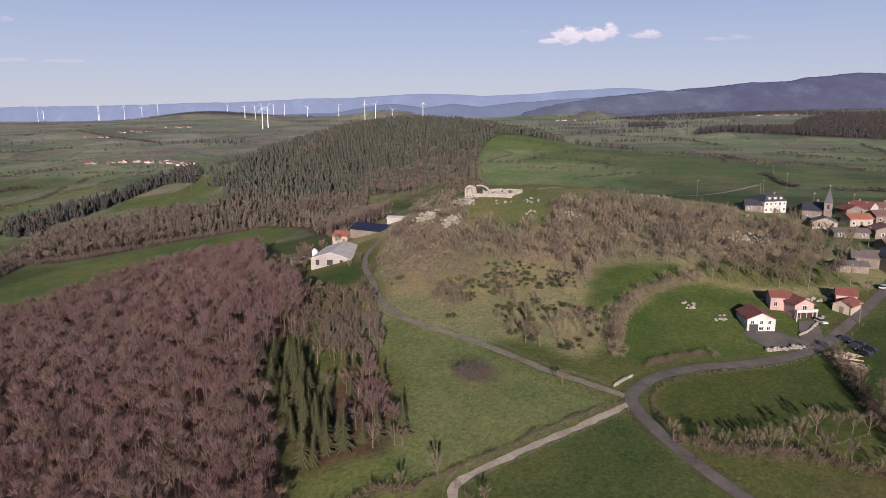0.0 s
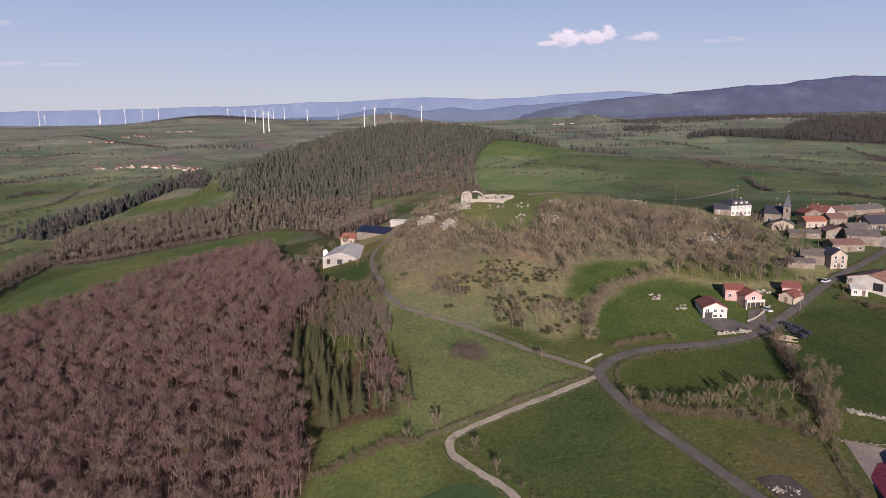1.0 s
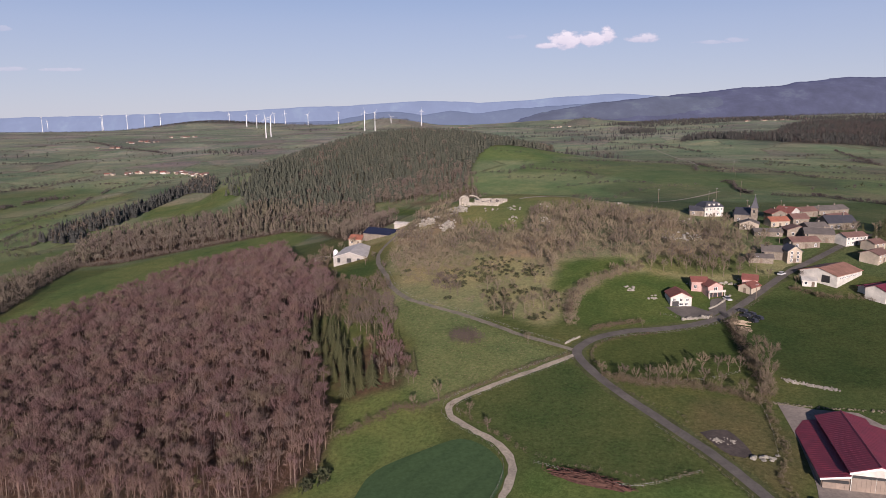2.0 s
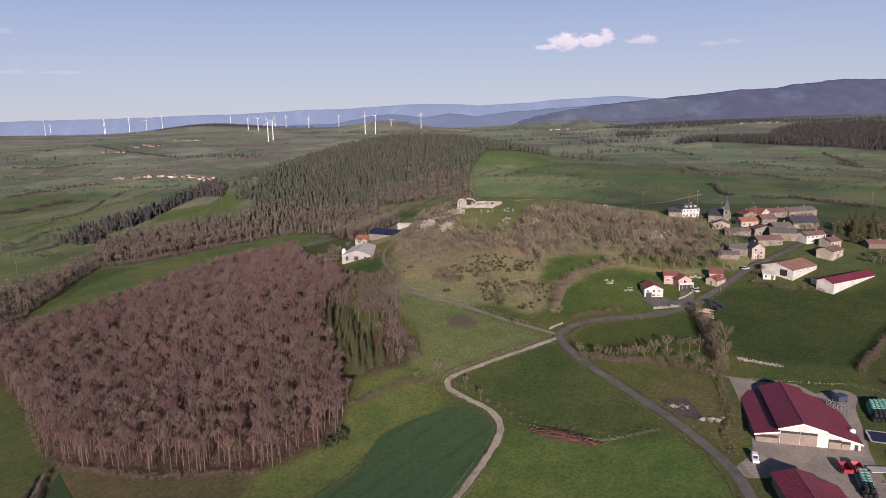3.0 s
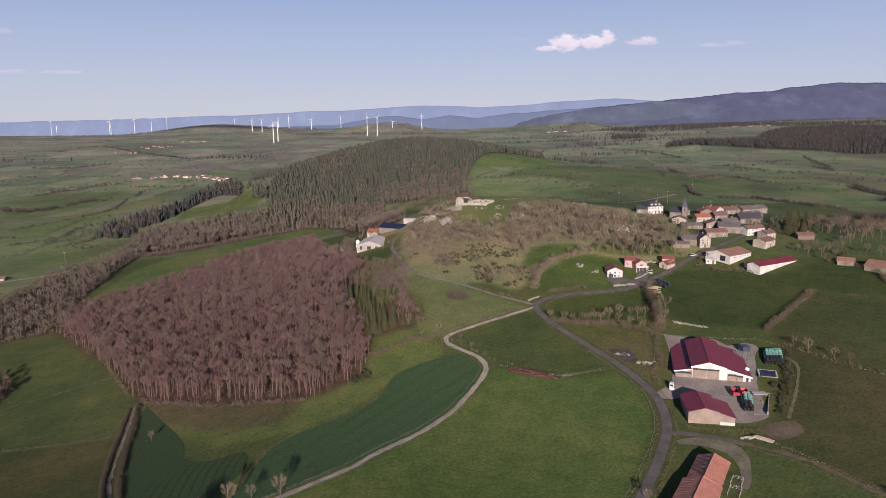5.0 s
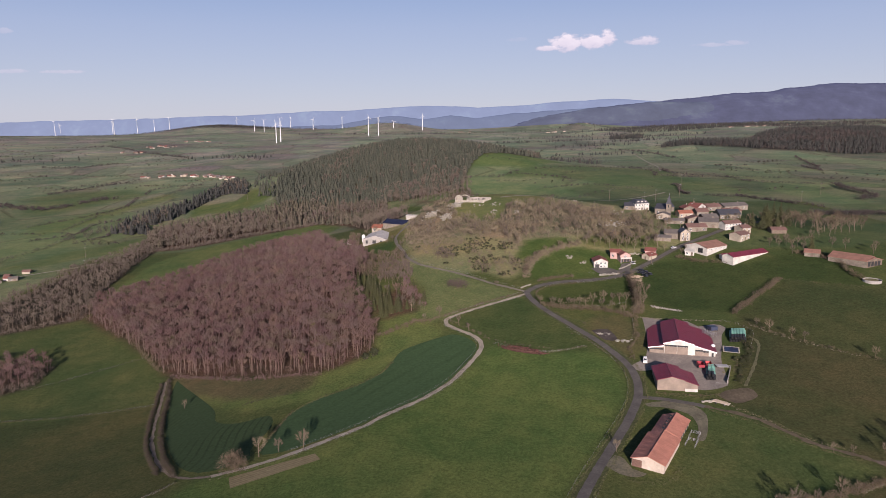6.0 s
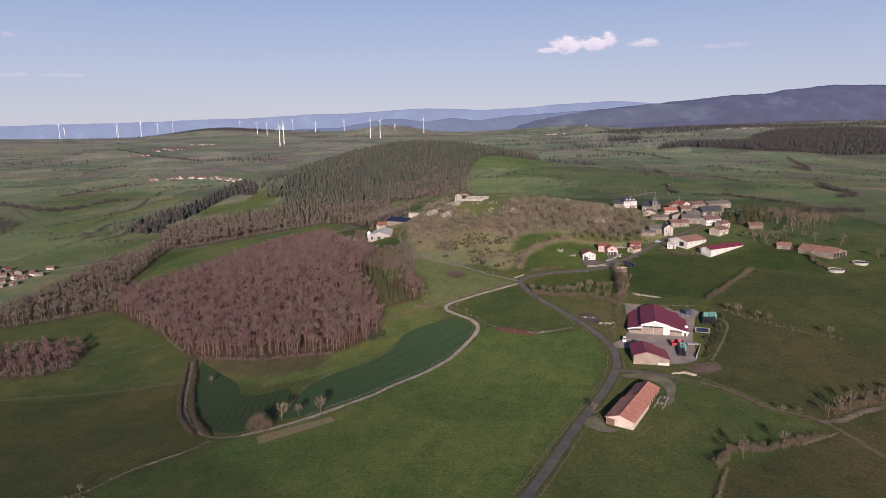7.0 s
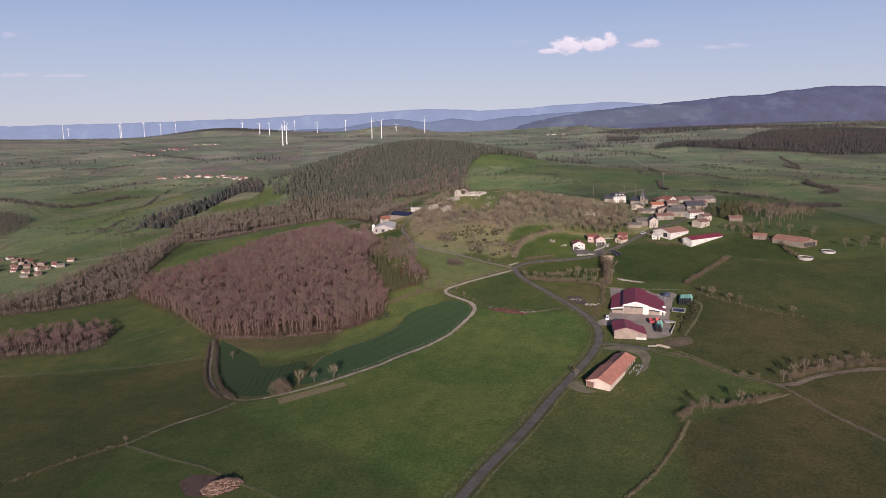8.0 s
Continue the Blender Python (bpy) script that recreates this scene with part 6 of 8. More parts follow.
for plot, n, label in ((LEFT_WOOD, 45, "bare brush under the valley wood edge"), (COPSE, 46, "bare brush under the copse edge")):
    low = scatter(plot, 2.6, n, 0.6)
    low = low[near_line(plot + plot[:1], low[:, 0], low[:, 1]) < 6]
    wood_stuff("wood_edge_brush", HEDGE_FORMS, low, [BARK, TWIG_MAUVE], label, "brush", n, 0.6, 1.4)
mossy = Grove("mossy_tree", FOREST_FORMS[:2], (PALE_BARK, TWIG_OLIVE), "yellow-green mossy tree standing in the beech wood", "tree", "mossy trees")
for x, y, s in ((-64.7, 128, 1.0), (-148, 153, 0.9), (-54, 105, 0.85), (-120, 170, 0.95), (-66, 100, 0.8)):
    mossy.plant(x, y, s)
# spruces beside the beech wood
spr = Grove("spruce_tree", SPRUCE_FORMS, (BARK, NEEDLE), "dark green spruce with drooping boughs", "tree", "spruce stand")
for x, y in scatter(SPRUCES, 3.7, 13, 0.6):
    spr.plant(float(x), float(y), rr.uniform(0.55, 0.95))
edge_tree = Grove("deciduous_tree", OPEN_FORMS[:5], (BARK, TWIG_RED), "leafless reddish tree beside the spruce stand", "tree", "edge trees")
edge_grey = Grove("deciduous_tree", OPEN_FORMS[3:], (BARK, TWIG_GREY), "leafless grey-brown tree beside the spruce stand", "tree", "edge trees")
for x, y in scatter(SPRUCE_EDGE, 4.4, 14):
    rr.choice((spr, edge_tree, edge_tree, edge_grey)).plant(float(x), float(y), rr.uniform(0.55, 0.95))
# brush and young trees between the beech wood, the spruces and the hill lane
thicket_trees = Grove("young_tree", OPEN_FORMS[:4], (BARK, TWIG_HEDGE), "leafless young tree in brush between wood and lane", "tree", "young trees")
GAP_BRUSH = [(-64, 272), (-48, 263), (-35, 238), (-28, 248), (-28, 275), (-23, 245), (-22, 218), (-26, 204), (-36, 198), (-49, 211)]
GAP_EDGE = [(-75, 329), (-78, 383), (-67, 346), (-57, 270), (-63, 271)]
for plot, gap, n in ((GAP_BRUSH, 5.0, 81), (GAP_EDGE, 5.5, 82)):
    for x, y in scatter(plot, gap, n, 0.6, [(HILL_ROAD, 3)]):
        thicket_trees.plant(float(x), float(y), rr.uniform(0.5, 0.85))
low = np.concatenate([scatter(GAP_BRUSH, 2.5, 83, 0.6, [(HILL_ROAD, 3)]), scatter(GAP_EDGE, 3.0, 84, 0.6)])
wood_stuff("lane_brush", HEDGE_FORMS, low, [BARK, TWIG_HEDGE], "bare brown brush between wood and lane", "brush", 85, 0.5, 1.2)
# woods farther off
mid = scatter(MID_WOOD, 5.0, 15, 0.75)
pick = np.random.default_rng(3).random(len(mid)) < np.where(mid[:, 1] + 0.35 * mid[:, 0] > 450, 0.62, 0.06) + 0.9 * drift(mid, 0.016, 5.0)
wood_stuff("far_broadleaf_wood", BEECH_MID, mid[~pick], [BARK, TWIG_MAUVE], "far leafless reddish-brown broadleaf wood", "woodland", 16, 0.7, 1.2)
wood_stuff("far_spruce_wood", SMALL_SPRUCE, mid[pick], [BARK, LARCH], "brown and dark conifers among far broadleaf trees", "woodland", 17, 0.7, 1.25)
foot = np.concatenate([scatter([(32, 642), (36, 600), (20, 556), (-2, 544), (-38, 556), (-80, 574), (-40, 577), (18, 592), (26, 640)], 5.0, 47, 0.5), scatter([(0, 540), (30, 590), (38, 520), (24, 420), (2, 460)], 9.0, 48, 0.5)])
wood_stuff("hillfoot_broadleaf_wood", BEECH_MID, foot, [BARK, TWIG_MAUVE], "leafless reddish trees at the foot of the wooded hill", "woodland", 49, 0.6, 1.0)
hillw = scatter(HILL_WOOD, 4.8, 18, 0.8)
pick = np.random.default_rng(4).random(len(hillw)) < np.where((hillw[:, 0] > -70) & (hillw[:, 1] < 690) & (hillw[:, 1] < 660 + hillw[:, 0] * 0.6), 0.5, 0.02) + 0.55 * np.maximum(0, drift(hillw, 0.017, 2.0) - 0.12)
stray = np.concatenate([scatter([(-330, 820), (-240, 780), (-200, 910), (-160, 1010), (-260, 1010)], 17, 61, 0.9), scatter([(-245, 700), (-215, 690), (-225, 800), (-262, 800)], 10, 62, 0.9)])
wood_stuff("stray_spruces", SMALL_SPRUCE, stray, [BARK, NEEDLE_DARK], "loose spruces on pasture beside the hill wood", "trees", 63, 0.6, 1.3)
wood_stuff("hill_spruce_wood", SMALL_SPRUCE, hillw[~pick], [BARK, NEEDLE_DARK], "dark spruce wood covering the far hill", "woodland", 19, 0.6, 1.4)
wood_stuff("hill_broadleaf_wood", FAR_BARE, hillw[pick], [BARK, TWIG_MAUVE], "leafless trees among the hill spruces", "woodland", 20, 0.65, 0.95)
wood_stuff("broadleaf_wood", [as_arrays(*beech_form(150 + i, 13.0, 200, 1.15, 40, 0.26)) for i in range(5)], scatter(COPSE, 4.6, 22, 0.5), [BARK, TWIG_RED], "leafless reddish copse on low pasture", "woodland", 23, 0.55, 0.95)
wood_stuff("broadleaf_wood", BEECH_MID, scatter(LEFT_WOOD, 4.9, 21, 0.5), [BARK, TWIG_MAUVE], "leafless reddish wood along the valley side", "woodland", 23, 0.6, 1.1)
# the hillside under the ruin: a belt of small trees and scrub below the rocks, grassy gaps lower down
GRASSY = [(-22, 240), (5, 208), (38, 184), (47, 198), (52, 212), (46, 238), (30, 252), (5, 258), (-15, 262)]
kn = scatter(KNOLL, 2.9, 24, 0.5, [(HILL_ROAD, 3)])
kn = kn[~inside(CLEARING, kn[:, 0], kn[:, 1])]
for cx, cy, r in ((11, 337, 7), (4, 308, 7), (-8, 327, 7), (57, 292, 6), (117, 265, 7), (125, 270, 5), (40, 303, 4)):
    kn = kn[np.hypot(kn[:, 0] - cx, (kn[:, 1] - cy) * 0.7) > r]
thick = np.array([noise.noise(Vector((x * 0.05, y * 0.05, 3.0))) for x, y in kn])
draw = np.random.default_rng(6).random(len(kn))
knoll_tree = draw < np.where(kn[:, 0] > 40, 0.52, 0.34) + 0.3 * thick
knoll_scrub = ~knoll_tree & (draw < 0.92 + 0.25 * thick)
grey_one = np.random.default_rng(7).random(len(kn)) < 0.4
for chosen, kinds, mats, label, n in ((knoll_tree & ~grey_one, SLOPE_FORMS, [BARK, TWIG_TAN], "leafless tan-brown trees on the rocky hillside", 25), (knoll_tree & grey_one, SLOPE_FORMS, [BARK, TWIG_GREY], "leafless grey trees on the rocky hillside", 26)):
    wood_stuff("hillside_trees", [as_arrays(*f) for f in kinds], kn[chosen], mats, label, "trees", n, 0.55, 1.12)
wood_stuff("hillside_scrub", HEDGE_FORMS, kn[knoll_scrub], [BARK, TWIG_TAN], "bare brown scrub on the hillside", "scrub", 27, 0.55, 1.35)
patch = scatter(BROWN_PATCH, 2.2, 28, 0.5, [(HILL_ROAD, 3)])
wood_stuff("hillside_scrub", HEDGE_FORMS, patch, [BARK, TWIG_TAN], "dense tawny scrub low on the hillside", "scrub", 29, 0.5, 1.2)
sc = scatter(SCRUB, 3.1, 24, 0.5, [(HILL_ROAD, 4), (MAIN_ROAD, 6)])
sc = sc[~(inside(CLEARING, sc[:, 0], sc[:, 1]) | inside(KNOLL, sc[:, 0], sc[:, 1]) | inside(BROWN_PATCH, sc[:, 0], sc[:, 1]) | inside(EAST_SLOPE, sc[:, 0], sc[:, 1]))]
den = np.random.default_rng(8).random(len(sc))
open_slope = inside(GRASSY, sc[:, 0], sc[:, 1])
clump = np.array([noise.noise(Vector((x * 0.06, y * 0.06, 3.0))) for x, y in sc])
tall_one = ~open_slope & (den < 0.2) | open_slope & (clump > 0.05) & (den < 0.14)
low_one = ~tall_one & (~open_slope & (den < 0.7) | open_slope & (clump > -0.15) & (den < 0.62))
wood_stuff("hillside_trees", [as_arrays(*f) for f in SLOPE_FORMS], sc[tall_one], [BARK, TWIG_TAN], "scattered leafless trees on rough grass", "trees", 30, 0.45, 0.95)
wood_stuff("hillside_scrub", HEDGE_FORMS, sc[low_one], [BARK, TWIG_TAN], "low bare scrub on rough grass", "scrub", 31, 0.4, 1.1)
es = scatter(EAST_SLOPE, 6.5, 32, 0.5)
slope_tree = Grove("deciduous_tree", OPEN_FORMS[:6], (BARK, TWIG_GREY), "leafless grey-brown tree on the slope above the houses", "tree", "slope trees")
for x, y in es:
    slope_tree.plant(float(x), float(y), rr.uniform(0.6, 1.0))
for x, y in scatter([(-4, 215), (-3, 233), (7, 230), (8, 212)], 4.6, 33, 0.5):
    slope_tree.plant(float(x), float(y), rr.uniform(0.5, 0.8))
gp = scatter(GRASSY, 2.6, 34, 0.6, [(HILL_ROAD, 3)])
gk = np.array([noise.noise(Vector((x * 0.07, y * 0.07, 9.0))) for x, y in gp]) > 0.15
for poly in ([(13, 238), (18, 248), (30, 245), (35, 236), (22, 227), (15, 226)], [(18, 219), (33, 221), (40, 215), (32, 211), (21, 210)]):
    gk |= inside(poly, gp[:, 0], gp[:, 1])
wood_stuff("gorse", [as_arrays(*f) for f in GORSE_FORMS], gp[gk], [BARK, GORSE], "dark green gorse bushes on rough grass", "scrub", 28, 0.35, 1.0)

# ---- far ranges and sky ----
def range_of(name, y, x0, x1, profile, rough, depth, material, label, seed):
    """A range of hills: its crest line over x, falling towards the valley."""
    xs = np.linspace(x0, x1, 220)
    crest = profile(xs)
    rng = np.random.default_rng(seed)
    for k in range(1, 9):
        crest = crest + rough / k * np.sin(xs * 0.0021 * 2 ** (k * 0.8) + rng.uniform(0, 6))
    rows = []
    for j in range(9):
        u = j / 8
        z = -30 + (crest + 30) * (1 - (1 - u) ** 1.6)
        rows.append(np.column_stack([xs, np.full(len(xs), y - depth * (1 - u)), z + rng.uniform(-1, 1, len(xs)) * rough * 0.25]))
    rows.append(np.column_stack([xs, np.full(len(xs), y + 4), np.full(len(xs), -40.0)]))
    v = np.concatenate(rows)
    n = len(xs)
    tri = []
    for j in range(len(rows) - 1):
        a = np.arange(n - 1) + j * n
        tri += [np.stack([a, a + 1, a + n + 1], 1), np.stack([a, a + n + 1, a + n], 1)]
    ob = new(name, array_mesh(name, v, np.concatenate(tri), [material]))
    return tagged(ob, label, "hills", "", "structure")


def knots(xs, zs):
    return lambda x: np.interp(x, xs, zs)


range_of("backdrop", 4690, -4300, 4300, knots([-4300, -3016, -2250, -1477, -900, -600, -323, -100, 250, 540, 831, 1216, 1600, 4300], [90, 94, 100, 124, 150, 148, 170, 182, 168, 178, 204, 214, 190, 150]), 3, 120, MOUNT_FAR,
         "far mountain range, pale blue with painted haze", 1)
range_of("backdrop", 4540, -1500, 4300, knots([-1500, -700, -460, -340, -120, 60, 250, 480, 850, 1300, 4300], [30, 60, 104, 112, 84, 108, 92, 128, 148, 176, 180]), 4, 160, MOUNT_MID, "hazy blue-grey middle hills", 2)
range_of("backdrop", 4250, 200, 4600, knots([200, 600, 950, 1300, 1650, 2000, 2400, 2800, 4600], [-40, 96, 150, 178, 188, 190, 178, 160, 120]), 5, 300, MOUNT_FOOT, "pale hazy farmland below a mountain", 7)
range_of("backdrop", 4380, 500, 4600, knots([500, 776, 1135, 1495, 1854, 2141, 2230, 2573, 2817, 3400, 4600], [60, 120, 172, 204, 232, 244, 268, 304, 302, 280, 240]), 4, 500, MOUNT_NEAR, "dark wooded mountain, blue with painted haze", 3)


# ---- wind turbines ----
def turbine(x, y, top, spin, s=1.0):
    g = ground_z(x, y)
    h = top - g
    e = thing("wind_turbine", x, y, 12, "white three-bladed wind turbine on far pasture", "wind turbine", "wind farm", g)
    part("tower", Shape().tube((0, 0, -3), (0, 0, h), 2.1 * s, 1.2 * s, 10, caps=True), TURBINE_GREY, e)
    part("nacelle", Shape().box(-2.0 * s, 2.0 * s, -3.5 * s, 5 * s, h - 0.5, h + 3.2 * s), TURBINE_GREY, e)
    part("hub", Shape().tube((0, -3.4 * s, h + 1.4 * s), (0, -6.0 * s, h + 1.4 * s), 1.8 * s, 0.8 * s, 8, caps=True), TURBINE_GREY, e)
    for k in range(3):
        a = radians(spin + 120 * k)
        d = Vector((math.sin(a), 0, math.cos(a)))
        q = Vector((math.cos(a), 0, -math.sin(a)))
        L = 21 * s
        b = Shape()
        pts = [(0, 0.4), (0.18, 0.9), (0.6, 0.55), (1.0, 0.15)]
        v = []
        for u, w in pts:
            c = d * (L * u) + Vector((0, -4.6 * s, h + 1.4 * s))
            v += [c - q * w * s * 0.6, c + Vector((0, 0.4 * s, 0)), c + q * w * s, c - Vector((0, 0.4 * s, 0))]
        f = [(0, 1, 2, 3), (15, 14, 13, 12)]
        for i in range(3):
            f += [(4 * i + j, 4 * i + (j + 1) % 4, 4 * i + 4 + (j + 1) % 4, 4 * i + 4 + j) for j in range(4)]
        part("blade", b.add(v, f), TURBINE_GREY, e)


WIND_FARM = [(-2880, 4690, 68), (-2640, 4570, 90), (-2620, 4600, 64), (-2240, 4560, 88), (-2180, 4450, 98), (-2080, 4580, 102), (-1960, 4570, 90), (-1855, 4570, 108), (-1245, 4060, 100), (-1050, 3720, 93),
             (-985, 3680, 93), (-598, 2320, 83), (-610, 2440, 87), (-1080, 4480, 102), (-1010, 4480, 106), (-760, 3940, 94), (-650, 4380, 105), (-345, 3100, 104), (-300, 3120, 102), (-268, 3700, 78), (-105, 3680, 110)]
for k, (x, y, top) in enumerate(WIND_FARM):
    turbine(x, y, top, 17 + 41 * k, 1.0)


# ---- single trees, rows and hedges ----
tan_tree = Grove("deciduous_tree", OPEN_FORMS, (BARK, TWIG_FIELD), "leafless tan-brown tree standing in a hedge row", "tree", "field trees")
for x, y, s in ((-8.8, 131, 0.62), (-1, 134, 0.78), (8.3, 124.6, 0.55), (13, 115.5, 0.52), (-65, 17.5, 1.0), (-58.3, 19.2, 0.7), (-49.4, 18.2, 1.0), (57.8, 4.4, 0.58), (52, 143.5, 0.6), (58, 140.4, 0.68),
                (62, 139.4, 0.62), (66, 139, 0.7), (69, 138.8, 0.66), (72, 139.2, 0.72), (75, 140, 0.66), (79, 141.5, 0.85), (83, 138, 0.7), (86, 147.2, 0.8), (91, 147.4, 0.62), (94.5, 147.2, 0.66), (98, 147, 0.66),
                (88, 136, 0.6), (93, 131, 0.62), (97, 128.5, 0.7), (101.2, -28.4, 0.9), (118, -21.4, 0.86), (106, -25, 0.5), (125, -18.4, 0.5), (97, -27, 0.55), (110, -23.6, 0.5), (130, 4, 0.5), (136, 3, 0.42),
                (146, 1, 0.7), (152, 5, 0.85), (158, 8, 0.9), (165, 9, 0.85), (173, 12, 0.8), (180, 13, 0.8), (188, 14, 0.85), (153, 101, 0.85), (160, 94, 0.66), (164, 90, 0.6), (183, 69, 0.75), (150, 107, 0.6),
                (31, 168, 0.6), (24, 192, 0.9), (28, 190, 0.95), (33, 196, 0.9), (21, 198, 0.8), (37, 200, 0.85), (42, 205, 0.8), (26, 204, 0.8), (108.6, 230, 0.9), (114.7, 227.6, 0.95), (119, 226.4, 0.95),
                (123.6, 226, 0.9), (130, 225.4, 0.7), (142, 222.6, 0.55), (137.7, 273, 1.1), (148.5, 271, 1.0), (141, 238.6, 0.9), (142, 257, 1.1), (133, 248, 1.0), (136, 262, 1.1), (210, 213, 0.75), (215, 208, 0.8),
                (220, 203, 0.75), (206, 217, 0.7), (212, 200, 0.7), (254, 236, 1.1), (262, 244, 1.2), (269, 249, 1.2), (245, 232, 0.9), (238, 228, 0.8), (276, 262, 1.0), (264, 165, 0.9), (271, 158, 0.9), (286, 163, 0.9),
                (280, 170, 0.9), (294, 172, 0.9), (238, 268, 0.9), (230, 262, 0.8), (246, 272, 0.9), (252, 280, 1.0), (-22, 268, 0.8), (-25, 276, 0.8), (-30, 240, 0.7), (-124, -27, 0.42), (-114, 78, 0.55),
                (-72, 322, 0.9), (-66, 333, 0.9), (-60, 338, 0.9), (-78, 330, 0.9), (-84, 335, 0.9), (-54, 345, 0.8), (-40, 286, 0.55), (-36, 292, 0.6), (76, 182, 0.4), (104, 187.6, 0.3), (236, 262, 1.2), (242, 266, 1.3), (247, 259, 1.25), (256, 262, 1.2), (262, 270, 1.3), (268, 262, 1.2), (275, 250, 1.3), (282, 256, 1.3), (258, 250, 1.2), (250, 244, 1.1),
                (200, 268, 1.0), (208, 272, 1.0), (216, 268, 1.1), (224, 270, 1.1), (212, 221, 0.8), (216, 216, 0.85), (221, 212, 0.85), (226, 214, 0.8), (231, 216, 0.8), (218, 222, 0.8), (240, 208, 0.9), (246, 204, 0.9),
                (152, 246, 0.9), (150, 252, 1.0), (146, 247, 1.0), (154, 258, 1.0), (158, 262, 1.0), (152, 268, 1.1), (147, 281, 1.1), (141, 288, 1.0), (150, 292, 0.9), (138, 244, 0.9), (131, 238, 0.9), (126, 240, 0.9),
                (300, 178, 1.0), (310, 186, 1.0), (318, 176, 1.0), (290, 160, 0.9), (305, 165, 0.9), (256, 192, 0.8), (262, 200, 0.8), (150, 215, 0.5), (154, 219, 0.5)):
    tan_tree.plant(x, y, s * 1.12 if 50 < x < 99 and 130 < y < 148 else s)
hedge_tree = Grove("hedge_tree", OPEN_FORMS[:5], (BARK, TWIG_HEDGE), "leafless brown tree grown up out of a hedge", "tree", "hedge trees")
for x, y, s in ((89, 234, 0.6), (83, 232, 0.5), (77, 229, 0.62), (72, 226, 0.5), (66, 221, 0.68), (61, 217, 0.55), (58, 212, 0.7), (55, 205, 0.62), (52, 199, 0.75), (51, 193, 0.66), (50, 187, 0.7), (49, 190, 0.5), (53, 208, 0.5)):
    hedge_tree.plant(x, y, s)
village_tree = Grove("deciduous_tree", OPEN_FORMS[3:], (BARK, TWIG_HEDGE), "leafless brown tree behind the village farms", "tree", "village trees")
for x, y in scatter([(240, 262), (275, 258), (300, 262), (310, 300), (280, 312), (246, 296)], 9.0, 71, 0.7):
    village_tree.plant(float(x), float(y), rr.uniform(0.7, 1.15))
grey_tree = Grove("deciduous_tree", OPEN_FORMS[2:], (BARK, TWIG_GREY), "leafless grey-brown tree beside the hill lane", "tree", "lane trees")
for x, y in scatter([(-38, 190), (-24, 183), (-18, 190), (-20, 211), (-27, 222), (-38, 213)], 4.6, 41):
    grey_tree.plant(float(x), float(y), rr.uniform(0.7, 1.05))
for x, y, s in ((-33, 228, 0.7), (-36, 240, 0.75), (-30, 250, 0.6), (-44, 236, 0.7), (-27, 236, 0.6), (-46, 222, 0.8), (-42, 252, 0.6), (-28, 262, 0.7)):
    grey_tree.plant(x, y, s)
belt_trees = [(111, 183, 0.7), (108.5, 176, 0.8), (110, 170, 0.75), (107, 166, 0.85), (109.5, 160, 0.9), (106, 155, 0.8), (104.5, 149, 1.0), (107, 146, 1.15), (103, 142, 0.95), (105, 139, 1.05), (101.5, 136, 0.8), (100.5, 131, 0.8)]
for x, y, s in belt_trees:
    tan_tree.plant(x, y, s * (1.25 if (x, y) == (107, 146) else 0.95))
DENSE_FORMS = [spruce(360 + i, 13.0, 16, 12, 0.30) for i in range(3)]
dark_spruce = Grove("conifer_tree", DENSE_FORMS, (BARK, NEEDLE), "tall dark conifer standing among village houses", "tree", "village conifers")
for x, y, s in ((208, 257, 0.75), (213, 259, 0.95), (218, 255, 1.0), (224, 258, 1.0), (228, 255, 0.8), (225.4, 204, 0.78), (205, 262, 0.7), (231, 260, 0.8), (226, 267, 1.1), (233, 271, 1.25), (238, 271, 1.2), (241, 266, 1.1), (229, 272, 1.2), (235, 264, 1.0), (236, 291, 0.9)):
    dark_spruce.plant(x, y, s)
ROUND_BUSH = [shrub(480, 5.6, 6.6, 3000, 0.05, 1.2, False, 9)]
LOW_BUSH = [shrub(484, 7.0, 5.0, 4600, 0.05, 0.9, False, 12)]
tree_model("bush", ROUND_BUSH[0], (BARK, TWIG_HEDGE), "large rounded reddish-brown bush beside the lane", "bush", "", -71, 8.5)
tree_model("thicket", LOW_BUSH[0], (BARK, TWIG_GREY), "low dense grey-brown thicket in rough meadow", "thicket", "", 9.0, 171.5)
for x, y, s in ((-32, 101.5, 0.32), (-36, 99, 0.26)):
    tree_model("bush", GORSE_FORMS[0], (BARK, GORSE), "dark green evergreen bush at the wood edge", "bush", "evergreen bushes", x, y, 2.2 * s * 3)


def along(line, gap, seed, wide=0.6, ends=(0.0, 1.0)):
    """Places beside a line."""
    rng = np.random.default_rng(seed)
    p = np.array(smooth_line(line, gap))
    n = len(p)
    p = p[int(ends[0] * n):max(int(ends[0] * n) + 1, int(ends[1] * n))]
    return p + rng.uniform(-wide, wide, p.shape)


def hedge(line, gap, size, seed, label, mats=None, wide=0.6, forms=None, rows=1, ends=(0.0, 1.0)):
    places = np.concatenate([along(line, gap * 0.7, seed + 7 * k, wide, ends) for k in range(rows)])
    return wood_stuff("hedge", forms or HEDGE_FORMS, places, mats or [BARK, TWIG_HEDGE], label, "hedge", seed, size * 0.5, size * 1.3)


